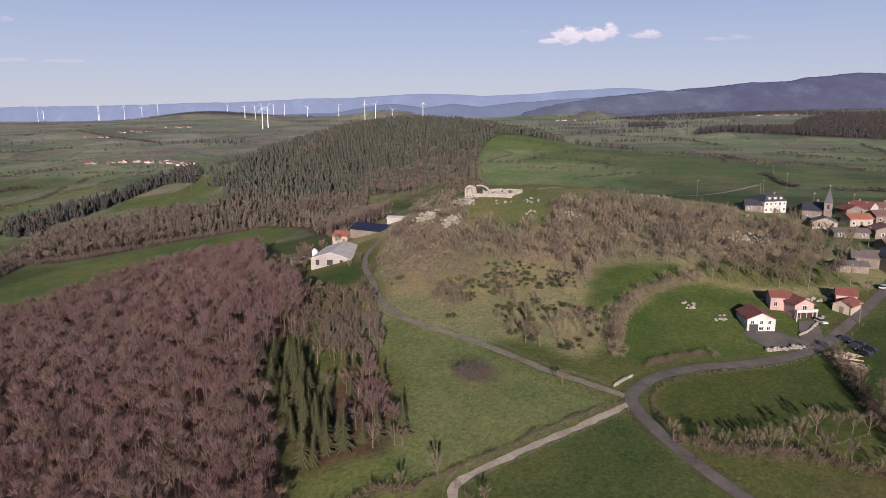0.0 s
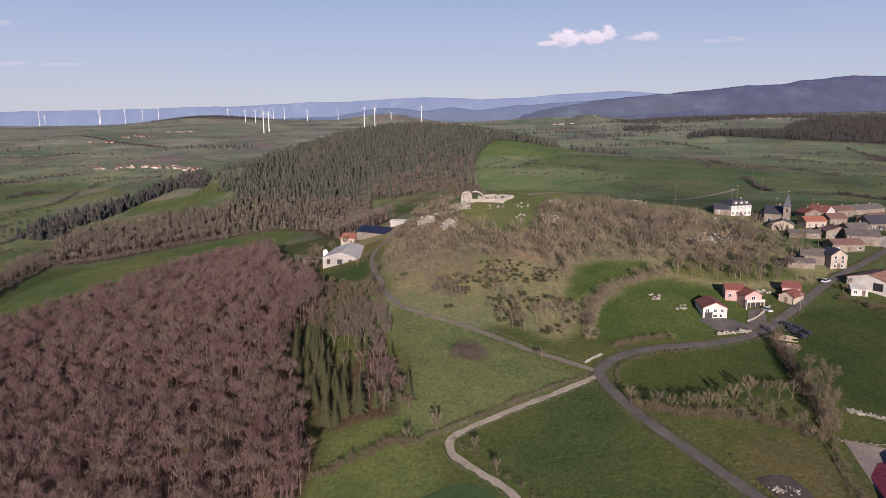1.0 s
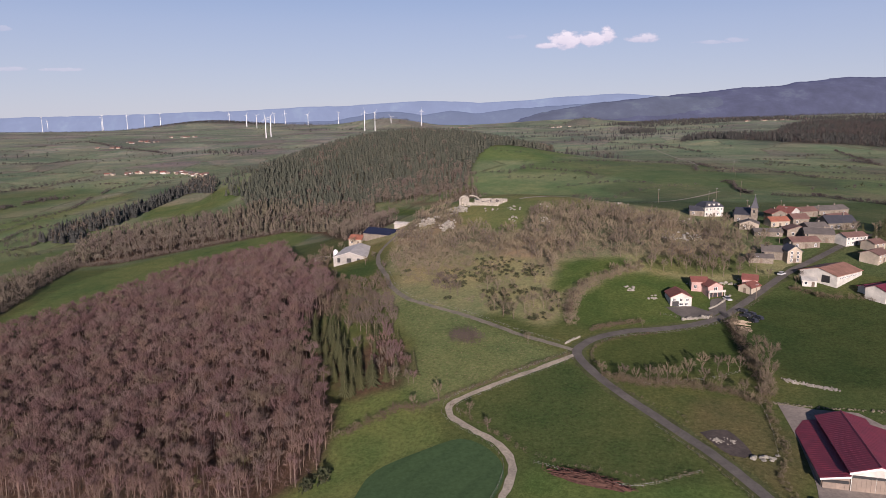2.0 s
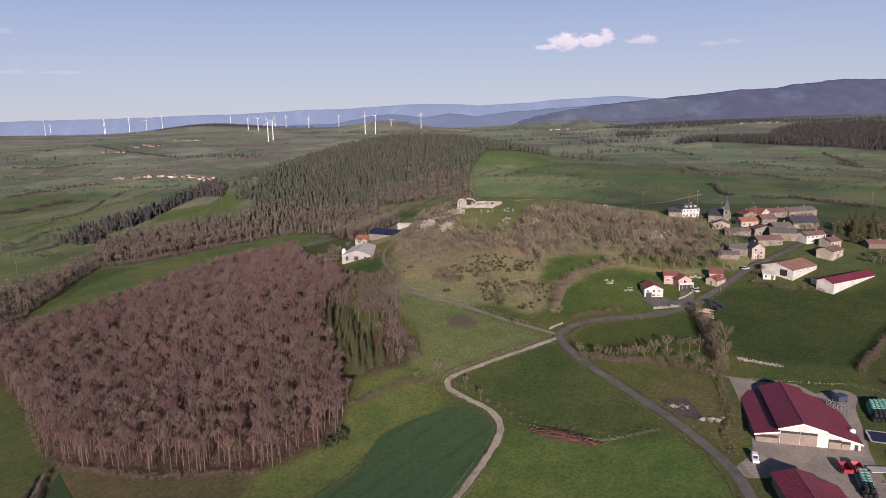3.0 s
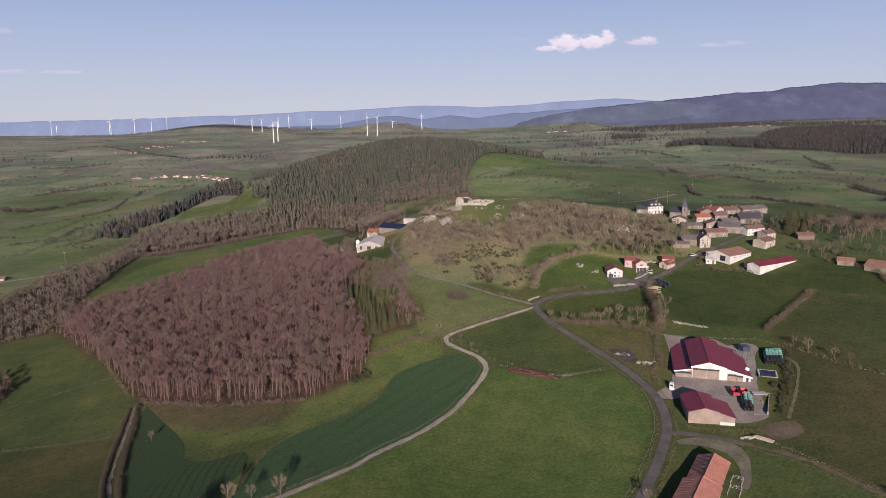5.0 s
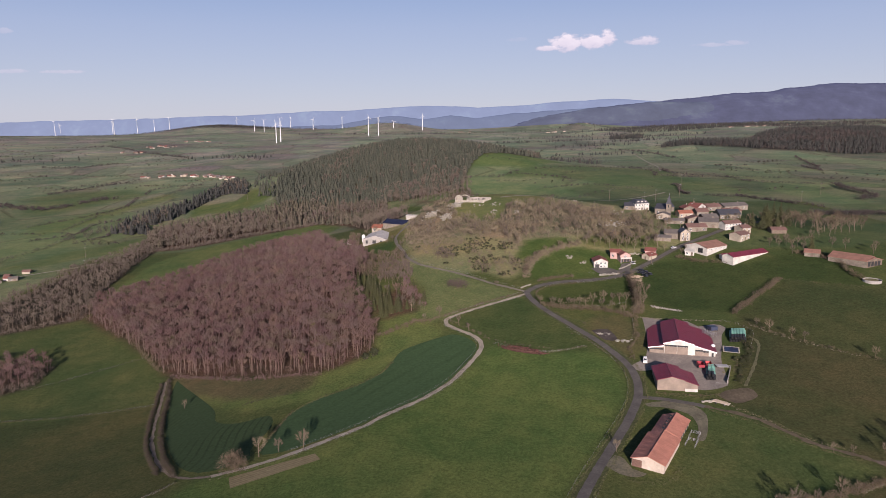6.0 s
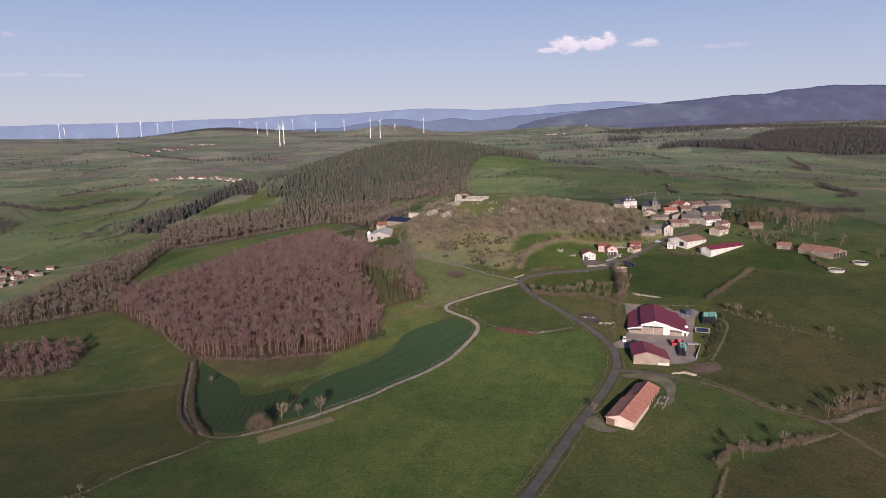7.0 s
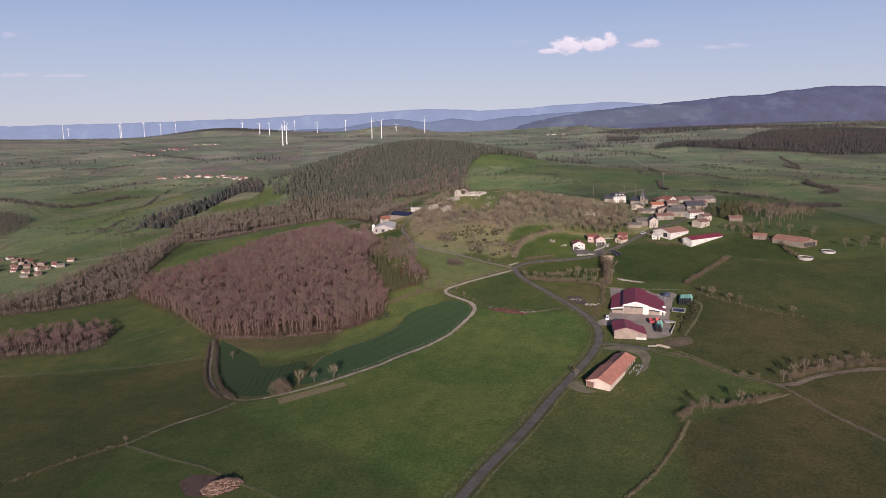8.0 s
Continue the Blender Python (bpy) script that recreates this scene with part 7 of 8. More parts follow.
FAR_BUSH = [as_arrays(Shape(), shrub(500 + i, 2.4, 3.0, 26, 0.36, 1.5)[1]) for i in range(5)]
BROWN_HEDGE = "bare brown hedge of thorn between fields"
hedge([(54, 143.5), (61, 138.8), (70, 137.6), (80, 136.5), (88, 132.5), (95, 126.5)], 1.5, 1.0, 51, BROWN_HEDGE, wide=1.6, rows=3)
hedge([(111, 184), (108, 172), (106.3, 161), (104.5, 150), (103, 140), (99.5, 129)], 1.4, 0.95, 52, "dense bare hedge with tall trees", wide=2.2, rows=3)
hedge([(98, 128), (94, 112), (91, 100), (85, 89), (83.5, 78)], 1.6, 0.55, 53, "scrubby hedge beside the farmyard", wide=1.0, rows=2)
hedge([(91, 235), (75, 227.6), (61, 215.5), (51.5, 197), (49.5, 184)], 1.6, 1.0, 54, "tall bare hedge above the house field", [BARK, TWIG_TAN], 2.4, rows=3)
hedge([(55.5, 177.5), (60, 180), (67, 183), (76, 185.5)], 1.2, 0.8, 55, "trimmed beech hedge by the road", wide=0.5, rows=2)
hedge([(53, 150), (51.5, 157), (54, 164), (60, 169.5), (70, 173.8), (80, 176.3)], 1.3, 0.42, 56, "low bare hedge inside the road bend", wide=0.5)
hedge([(145.5, 124), (154, 132), (163, 140.5), (174, 150), (185, 160.5)], 1.3, 0.95, 57, "dense brown field hedge", wide=1.0, rows=2)
hedge([(186, 163.5), (195, 157), (203, 151), (213, 146), (222, 141.5)], 2.2, 0.35, 58, "low field hedge", wide=0.4)
hedge([(148, 110.5), (156, 97), (168, 83), (179, 73), (187, 65)], 2.0, 0.6, 59, BROWN_HEDGE, wide=0.8)
hedge([(90, -35.5), (98, -25.4), (112, -22.8), (127, -17.4), (136, -13.6)], 1.5, 0.8, 60, BROWN_HEDGE, wide=1.2, rows=3)
hedge([(150, 2), (158, 7), (170, 11), (185, 14), (205, 14)], 1.6, 1.05, 61, BROWN_HEDGE, wide=1.8, rows=3)
hedge([(3, 129), (8.5, 122), (15, 113.5), (21, 106.5)], 2.0, 0.62, 62, "scrub beside the lane bend", wide=1.0)
hedge([(44, 158.6), (34, 153.8), (22, 146.4), (10, 139.6), (1, 134.6), (-6, 131)], 1.6, 0.55, 63, "scrubby hedge along the lane", wide=0.7, rows=2)
hedge([(-31, 122), (-22, 127), (-14, 131), (-7, 130)], 1.5, 0.9, 64, "scrub between meadow and wood", wide=1.4, rows=2)
hedge([(-92, 9), (-99, 19.5), (-106, 33), (-114, 51), (-121, 72), (-128, 95), (-136, 116)], 1.2, 0.7, 65, "dark scrub hedge beside the track", [BARK, TWIG_DARK], 0.6, rows=2)
hedge([(-100, 13), (-111, 32), (-119, 49), (-126, 70), (-132, 91), (-138, 112)], 1.2, 0.6, 93, "dark scrub hedge beside the track", [BARK, TWIG_DARK], 0.5, rows=2)
hedge([(-90, 5), (-97, -3), (-105, -8), (-113, -14), (-123, -28)], 1.6, 0.34, 66, "thin dark hedge along a field wall", [BARK, TWIG_DARK], 0.3)
hedge([(-244, 82), (-210, 87), (-168, 86), (-131, 87)], 2.0, 0.34, 100, "low dark growth along a field boundary", [BARK, TWIG_DARK], 0.3)
hedge([(-122.5, -30.5), (-101, -47), (-81, -61), (-63, -76.5), (-45, -90)], 2.0, 0.28, 101, "low dark growth along a field fence", [BARK, TWIG_DARK], 0.3)
hedge([(-212, 124), (-187, 140), (-163, 152)], 2.0, 0.34, 102, "low dark growth along a field fence", [BARK, TWIG_DARK], 0.3)
hedge([(-124, -28), (-132, -33), (-140, -38), (-152, -50), (-165, -62)], 1.5, 0.42, 67, "low brown scrub along a field wall", wide=1.2, rows=2)
hedge([(-40, 24), (-30, 31), (-20, 41), (-8, 52), (2, 63), (9, 76), (13, 86)], 1.9, 0.3, 68, "sparse dark scrub along the lane fence", [BARK, TWIG_DARK], 0.4)
hedge([(-23, 91), (-27, 82), (-38, 72), (-52, 64.5)], 1.6, 0.42, 69, "low dark hedge along the crop", [BARK, GORSE], 0.4)
hedge([(-142, 126), (-165, 155), (-190, 192)], 2.0, 0.8, 70, "scrub along the wood edge", wide=1.2)
hedge([(-135, 119), (-118, 110.5), (-95, 100.5), (-74, 95), (-56, 90.5)], 1.8, 0.7, 71, "russet scrub at the foot of the beech wood", [BARK, TWIG_RED], 1.4, rows=2)
hedge([(146, 212), (150, 205), (156, 199), (164, 197), (170, 193)], 1.5, 0.85, 72, "bare bushes before the white barn", wide=1.6, rows=2)
hedge([(214, 199), (222, 193), (228, 178), (225, 160), (226, 152)], 2.0, 0.95, 73, "bare bushes beside the farm barn", wide=1.6, rows=2)
hedge([(20, 107), (26, 101), (38, 95), (52, 90), (64, 92)], 2.2, 0.45, 74, "rough scrub along the field edge", wide=0.7)
hedge([(88, 76), (92, 63), (84, 62), (82.5, 66)], 2.0, 0.3, 75, "weedy scrub beside the yard entrance", wide=0.6)
hedge([(144.5, 101), (140, 92), (134, 79), (126, 66), (120, 55)], 1.5, 0.6, 76, "weedy scrub along the yard bank", [BARK, GORSE], 1.5, rows=2)
hedge([(84, 47.5), (92, 46), (101, 44.5), (108, 45)], 1.4, 0.35, 77, "dry grass and scrub beneath the barn wall", wide=0.7, rows=2)
hedge([(62, 106), (70, 118), (62, 128), (55, 136)], 3.0, 0.4, 78, "sparse roadside bushes", wide=0.6)
hedge([(-61, 55), (-64, 41), (-66, 21)], 1.6, 0.35, 94, "low scrub between two crops", wide=0.5)
hedge([(-86, 70), (-78, 73.4), (-66, 74.4)], 1.2, 0.35, 95, "low dark scrub along a ditch", [BARK, TWIG_DARK], 0.3)
hedge([(-136, 119.5), (-124, 115), (-112.5, 110.4), (-103, 107)], 1.2, 0.35, 96, "low dark scrub along the wood edge", [BARK, TWIG_DARK], 0.3)
hedge([(261, 473), (275, 463), (295, 461), (302, 445), (313, 428), (319, 409)], 3.0, 1.1, 97, "dark hedge across the far pasture", [BARK, FAR_BROWN], 1.2, rows=2)
hedge([(313, 780), (305, 684), (345, 657), (357, 588)], 5.0, 1.2, 98, "dark hedge across the far pasture", [BARK, FAR_BROWN], 1.5, rows=2)
hedge([(-290, 446), (-250, 445), (-205, 472), (-168, 489), (-127, 501)], 2.2, 1.5, 99, "bare undergrowth along the far wood edge", [BARK, TWIG_MAUVE], 2.0, rows=2)
hedge([(30, 640), (50, 642), (68, 634), (95, 664)], 5, 1.6, 79, "far field hedge", [BARK, FAR_BROWN], wide=2)
hedge([(275, 850), (284, 716), (268, 648), (327, 650)], 7, 1.4, 80, "far field hedge", [BARK, FAR_BROWN], wide=2)
hedge([(68, 613), (113, 613), (181, 680), (240, 720)], 9, 1.2, 81, "far field hedge", [BARK, FAR_BROWN], wide=2)
hedge([(84, 372), (136, 470), (180, 526), (230, 540)], 9, 1.2, 82, "far field hedge", [BARK, FAR_BROWN], wide=2)
hedge([(300, 343), (325, 340), (345, 350), (365, 352)], 2.2, 1.7, 83, "dense far thicket on pasture", [BARK, FAR_BROWN], wide=5, rows=3)
hedge([(398, 441), (426, 467), (430, 520), (440, 560)], 4, 1.8, 84, "far field hedge", [BARK, FAR_BROWN], wide=3, rows=2)
hedge([(-419, 414), (-421, 458), (-413, 504), (-420, 559), (-451, 607), (-452, 728), (-424, 857), (-411, 990)], 7, 1.3, 85, "valley hedge along a stream", [BARK, FAR_BROWN], wide=2.5)
hedge([(-741, 868), (-658, 824), (-572, 781), (-541, 845), (-513, 866)], 6, 1.3, 86, "valley scrub belt", [BARK, FAR_BROWN], wide=11, rows=3, forms=FAR_BUSH)
hedge([(-677, 960), (-626, 1027), (-561, 1079)], 6, 1.8, 87, "far field hedge", [BARK, FAR_BROWN], wide=3)

FAR_FIELDS = "dark hedge between distant fields"
for n, (gap, size, line) in enumerate(((5, 0.8, [(288, 661), (300, 640), (363, 648), (435, 648), (504, 652)]), (6, 1.4, [(705, 1174), (659, 1039), (612, 913)]), (5, 1.4, [(599, 937), (574, 832)]), (2.5, 1.1, [(256, 559), (260, 550), (248, 501), (248, 481)]),
                                       (5, 0.8, [(105, 557), (167, 572), (193, 555)]), (5, 0.9, [(83, 659), (142, 633), (152, 613)]), (6, 0.9, [(124, 688), (208, 754), (340, 859)]), (3, 1.1, [(289, 469), (305, 439), (324, 412), (335, 391)]),
                                       (5, 0.9, [(357, 606), (371, 584), (403, 577), (457, 575)]), (7, 1.5, [(393, 1571), (466, 1392), (472, 1189)]), (4, 1.0, [(-518, 644), (-491, 679), (-465, 723), (-453, 775), (-473, 862)]),
                                       (3.5, 1.1, [(-456, 545), (-422, 579), (-429, 627), (-405, 658)]), (4, 1.5, [(-650, 927), (-629, 971), (-589, 1042), (-564, 1051)]), (5, 1.3, [(-472, 888), (-481, 948), (-443, 970), (-402, 958)]),
                                       (9, 2.0, [(-1166, 2023), (-1101, 2107), (-863, 1811), (-648, 1575)]), (7, 1.8, [(-906, 1365), (-826, 1355), (-772, 1449)]), (3, 1.2, [(-392, 515), (-373, 544), (-378, 565)]))):
    hedge(line, gap, size * 0.8, 110 + n, FAR_FIELDS, [BARK, FAR_BROWN], 1.6, FAR_BUSH)

# small far hedges and bushes over the farmland
rng = np.random.default_rng(77)
pts = []
for _ in range(420):
    far = rng.uniform(0, 1) ** 0.8
    y = 480 + 3300 * far
    x = rng.uniform(-0.75, 0.75) * (y + 300)
    a, L = rng.choice([rng.uniform(-0.35, 0.35), rng.uniform(1.0, 2.0)], p=[0.8, 0.2]), rng.uniform(20, 120) * (1 + far)
    n = int(rng.uniform(4, 13))
    for k in range(n):
        t = k / n - 0.5
        pts.append((x + math.cos(a) * L * t + rng.normal(0, 3), y + math.sin(a) * L * t + rng.normal(0, 3)))
pts = np.array(pts)
clear = ~(inside(HILL_WOOD, pts[:, 0], pts[:, 1]) | inside(MID_WOOD, pts[:, 0], pts[:, 1]))
half = np.arange(clear.sum()) % 2 == 0
wood_stuff("far_bushes", FAR_BUSH, pts[clear][half], [BARK, FAR_BROWN], "scattered bare bushes over far pasture", "bushes", 78, 0.5, 1.25)
wood_stuff("far_green_bushes", FAR_BUSH, pts[clear][~half], [BARK, GORSE], "scattered dark bushes over far pasture", "bushes", 79, 0.5, 1.2)

# far woods
VALLEY_WOOD = [(-378, 565), (-322, 537), (-344, 596), (-331, 627), (-326, 666), (-322, 730), (-312, 776), (-272, 748), (-282, 800), (-320, 905), (-350, 930), (-345, 800), (-356, 736), (-374, 700), (-388, 640)]
valley = scatter(VALLEY_WOOD, 4.6, 31, 0.9)
leafless = np.random.default_rng(32).random(len(valley)) < 0.3 + 0.9 * drift(valley, 0.02, 4.0)
wood_stuff("valley_leafless_wood", BEECH_MID, valley[leafless], [BARK, TWIG_MAUVE], "leafless trees among valley spruces", "woodland", 31, 0.5, 1.0)
wood_stuff("valley_spruce_wood", SMALL_SPRUCE, valley[~leafless], [BARK, FAR_NEEDLE], "belt of dark spruces in the valley", "woodland", 32, 0.45, 1.35)
wood_stuff("valley_broadleaf_wood", FAR_BARE, np.concatenate([scatter([(-530, 530), (-548, 608), (-575, 680), (-640, 735), (-700, 700), (-640, 560)], 6.5, 33), scatter([(-330, 655), (-360, 640), (-392, 545), (-420, 530), (-400, 600)], 8, 34)]),
           [BARK, FAR_BROWN], "leafless valley woods", "woodland", 35, 0.35, 0.75)
rw = np.concatenate([scatter(RIGHT_WOOD, 8.5, 36, 0.8), scatter([(628, 2715), (739, 2697), (908, 2652), (1209, 2723), (1388, 2617), (1900, 2500), (1900, 2300), (1325, 2400), (1074, 2399), (841, 2317), (732, 2353)], 13, 37, 0.5),
                     scatter([(605, 2290), (698, 2204), (640, 2000), (540, 2028)], 11, 38, 0.5)])
k = np.random.default_rng(9).random(len(rw)) < 0.5 + 0.8 * drift(rw, 0.006, 6.0)
wood_stuff("far_spruce_wood", TINY_SPRUCE, rw[k], [BARK, FAR_NEEDLE], "far dark spruce wood on a rise", "woodland", 37, 0.5, 1.0)
wood_stuff("far_broadleaf_wood", TINY_BARE, rw[~k], [BARK, FAR_BROWN], "far leafless wood on a rise", "woodland", 38, 0.5, 1.0)
spots = []
for cx, cy, sx, sy, n in ((430, 1690, 60, 25, 90), (560, 1860, 70, 22, 90), (700, 2100, 120, 25, 120), (900, 2650, 200, 40, 160), (470, 2350, 140, 30, 120), (300, 2050, 90, 20, 80), (1300, 2700, 300, 80, 260), (-1380, 4020, 200, 60, 1500),
                           (-1000, 4200, 200, 60, 200), (-1900, 4050, 650, 60, 520), (-2800, 4350, 350, 50, 260), (-520, 1560, 50, 25, 80), (-1250, 1500, 160, 60, 160), (-420, 3350, 200, 40, 140), (650, 3350, 60, 40, 60), (-280, 3850, 120, 60, 90),
                           (60, 3300, 160, 30, 90), (900, 3300, 260, 50, 200), (1600, 3000, 300, 100, 300), (2100, 2500, 300, 120, 400), (230, 960, 25, 20, 40), (380, 1340, 60, 12, 50)):
    q = rng.normal(0, 1, (n, 2)) * (sx, sy) + (cx, cy)
    spots.append(q)
spots = np.concatenate(spots)
k = np.arange(len(spots)) % 5 < 3
wood_stuff("distant_spruces", TINY_SPRUCE, spots[k], [BARK, FAR_NEEDLE], "dark distant spruce woods", "woodland", 39, 0.4, 0.75)
wood_stuff("distant_trees", TINY_BARE, spots[~k], [BARK, FAR_BROWN], "brown distant broadleaf woods", "woodland", 40, 0.4, 0.8)

# ---- hamlets ----
def hamlet(places, group, seed, big=1.0, more=2):
    """Small far houses in loose clusters about the places."""
    r = random.Random(seed)
    for cx, cy in places:
        for k in range(more + 1):
            x, y = (cx, cy) if k == 0 else (cx + r.uniform(-16, 16) * big, cy + r.uniform(-14, 22) * big)
            w = r.uniform(6, 12) * big
            a = r.uniform(-0.6, 0.6)
            house((x, y), (x + w * math.cos(a), y + w * math.sin(a)), r.uniform(6, 9) * big, r.uniform(3.0, 4.6) * big, r.uniform(1.8, 2.8) * big, r.choice([CREAM, STONE, WHITE, CREAM, STONE]), r.choice([TILE_DULL, GREYROOF, TILE_DULL, TILE]),
                  "far pale-walled house with a tiled roof", "along" if r.random() < 0.7 else "across", 2 if k == 0 else 0, 1, False, group=group, door=k == 0)


hamlet([(-575, 1127), (-543, 1119), (-525, 1133), (-509, 1138), (-483, 1130), (-470, 1112), (-457, 1120), (-440, 1100), (-430, 1088), (-418, 1075), (-407, 1055), (-392, 1046), (-385, 1029)], "valley hamlet", 5, 0.75)
hamlet([(-932, 1806), (-883, 1798), (-870, 1804), (-932, 2016), (-942, 2115), (-921, 2111), (-905, 2060), (-955, 2070), (-890, 2090), (-979, 2464), (-930, 2453), (-950, 2500), (-900, 2460)], "far hamlet", 6, 0.85)
hamlet([(-443, 405), (-425, 385), (-404, 351), (-381, 331), (-377, 342), (-371, 345), (-374, 365), (-374, 315), (-392, 362), (-410, 372), (-398, 340), (-430, 360), (-420, 340), (-362, 352)], "left valley village", 7, 0.66, 1)
hamlet([(1080, 2380), (1130, 2400), (1170, 2420), (1220, 2430), (1280, 2460), (1330, 2480), (520, 3000), (560, 3010), (480, 2980), (60, 3500), (100, 3510), (140, 3500), (760, 3350), (730, 3320)], "distant hamlets", 8, 0.9)


# ---- the farmyard ----
def ring(n, r, z):
    return [(r * math.cos(2 * math.pi * i / n), r * math.sin(2 * math.pi * i / n), z) for i in range(n)]


def bale(x, y, z, material, label, group, wide=0.62, tall=1.2):
    """A wrapped round bale stood on end, with rounded rims."""
    n = 12
    v = ring(n, wide * 0.86, 0) + ring(n, wide, 0.14) + ring(n, wide, tall - 0.14) + ring(n, wide * 0.84, tall)
    f = [tuple(range(n - 1, -1, -1)), tuple(range(3 * n, 4 * n))]
    for k in range(3):
        f += [(k * n + i, k * n + (i + 1) % n, (k + 1) * n + (i + 1) % n, (k + 1) * n + i) for i in range(n)]
    ob = part("silage_bale", Shape().add(v, f), material)
    ob.location = (x, y, z)
    return tagged(ob, label, "bale", group)


def bale_block(origin, u, w, nu, nw, layers, dark_rows, group):
    """Bales in rows along u and w; the first rows are wrapped in black."""
    made = {}
    rng = random.Random(len(group))
    base = ground_z(*origin)
    for k in range(layers):
        for i in range(nu - k):
            for j in range(nw - k):
                x = origin[0] + u[0] * (i + k * 0.5) * 1.28 + w[0] * (j + k * 0.5) * 1.28 + rng.uniform(-0.06, 0.06)
                y = origin[1] + u[1] * (i + k * 0.5) * 1.28 + w[1] * (j + k * 0.5) * 1.28 + rng.uniform(-0.06, 0.06)
                dark = j < dark_rows
                z = ground_z(x, y) + 0.05 + k * 1.18
                if dark not in made:
                    made[dark] = bale(x, y, z, WRAP_BLACK if dark else WRAP_GREEN, "black plastic-wrapped round silage bale" if dark else "pale green plastic-wrapped round silage bale", group)
                else:
                    copy_thing(made[dark], pose(x, y, z, 0, 0, rng.uniform(0, 60)))


bale_block((132.2, 93.5), (0.96, -0.1), (0.36, 0.93), 6, 9, 2, 3, "silage bale stack")
bale_block((108.6, 58.6), (0.97, -0.2), (0.33, 0.94), 3, 9, 2, 3, "yard bale stack")

# rough bank between the yard and the pasture
bank = scatter([(136, 100), (144, 101), (140, 86), (132, 72), (122, 55), (117, 52), (121, 64), (126, 78), (135, 88)], 2.3, 91, 0.5)
far_off = np.hypot(bank[:, 0] - 128.7, bank[:, 1] - 84.6) > 6
green = np.arange(len(bank)) % 3 > 0
wood_stuff("bank_scrub", [as_arrays(*f) for f in GORSE_FORMS], bank[far_off & green], [BARK, GORSE], "dark weedy scrub on the yard bank", "scrub", 92, 0.4, 0.9)
wood_stuff("bank_brush", HEDGE_FORMS, bank[far_off & ~green], [BARK, TWIG_HEDGE], "bare brown brush on the yard bank", "scrub", 93, 0.3, 0.65)

# lined basin inside a stone rim
e = thing("lined_basin", 128.7, 84.6, -20, "square basin with a dark blue liner and stone rim", "basin", "", ground_z(128.7, 86.5) + 0.25)
part("liner", Shape().add([(-2.8, -3.4, 0.16), (2.8, -3.4, 0.16), (2.8, 3.4, 0.16), (-2.8, 3.4, 0.16), (-2.2, -2.8, 0.1), (2.2, -2.8, 0.1), (2.2, 2.8, 0.1), (-2.2, 2.8, 0.1)],
                         [(0, 1, 5, 4), (1, 2, 6, 5), (2, 3, 7, 6), (3, 0, 4, 7), (4, 5, 6, 7)]), LINER, e)
rng = random.Random(12)
for k in range(46):
    t = k / 46 * 4
    side, q = int(t), (t % 1) * 2 - 1
    x, y = ((q * 3.2, -3.9), (3.2, q * 3.9), (-q * 3.2, 3.9), (-3.2, -q * 3.9))[side]
    st = new("rim_stone", rng.choice(BOULDERS))
    st.parent = e
    st.matrix_local = pose(x, y, 0.15, 0, 0, rng.uniform(0, 360)) @ Matrix.Diagonal((0.42, 0.34, 0.3, 1))

# open concrete clamp
e = thing("silage_clamp", 110.6, 55.2, -4, "open concrete silage clamp with grey walls", "clamp")
sk = 0.42
part("floor_slab", Shape().add([(0, 0, 0.14), (4.4, -0.2, 0.14), (4.4 + 15.5 * sk, 15.6, 0.5), (15.5 * sk, 15.8, 0.5), (0, 0, -0.5), (4.4, -0.2, -0.5), (4.4 + 15.5 * sk, 15.6, -0.5), (15.5 * sk, 15.8, -0.5)],
                              [(0, 1, 2, 3), (4, 7, 6, 5), (0, 4, 5, 1), (1, 5, 6, 2), (2, 6, 7, 3), (3, 7, 4, 0)]), CONCRETE, e)
part("side_wall", Shape().add([(4.4, -0.2, -0.5), (4.7, -0.2, -0.5), (4.7 + 15.5 * sk, 15.6, -0.5), (4.4 + 15.5 * sk, 15.6, -0.5), (4.4, -0.2, 1.5), (4.7, -0.2, 1.5), (4.7 + 15.5 * sk, 15.6, 1.9), (4.4 + 15.5 * sk, 15.6, 1.9)],
                             [(0, 3, 2, 1), (4, 5, 6, 7), (0, 1, 5, 4), (1, 2, 6, 5), (2, 3, 7, 6), (3, 0, 4, 7)]), CONCRETE, e)
part("back_wall", Shape().add([(15.5 * sk, 15.6, -0.5), (4.4 + 15.5 * sk, 15.4, -0.5), (4.4 + 15.5 * sk, 15.8, -0.5), (15.5 * sk, 16.0, -0.5), (15.5 * sk, 15.6, 1.9), (4.4 + 15.5 * sk, 15.4, 1.9), (4.4 + 15.5 * sk, 15.8, 1.9), (15.5 * sk, 16.0, 1.9)],
                             [(0, 3, 2, 1), (4, 5, 6, 7), (0, 1, 5, 4), (1, 2, 6, 5), (2, 3, 7, 6), (3, 0, 4, 7)]), CONCRETE, e)
part("canopy", Shape().box(4.6, 9.6, 13.0, 16.2, 2.1, 2.25), surface("pale_sheet", (0.5, 0.49, 0.48), 0.6, 1.2, 0.1), e)
part("feed_heap", Shape().stone((6.2, 9.8, 0.4), 1.3, random.Random(2)), TILLED, e)


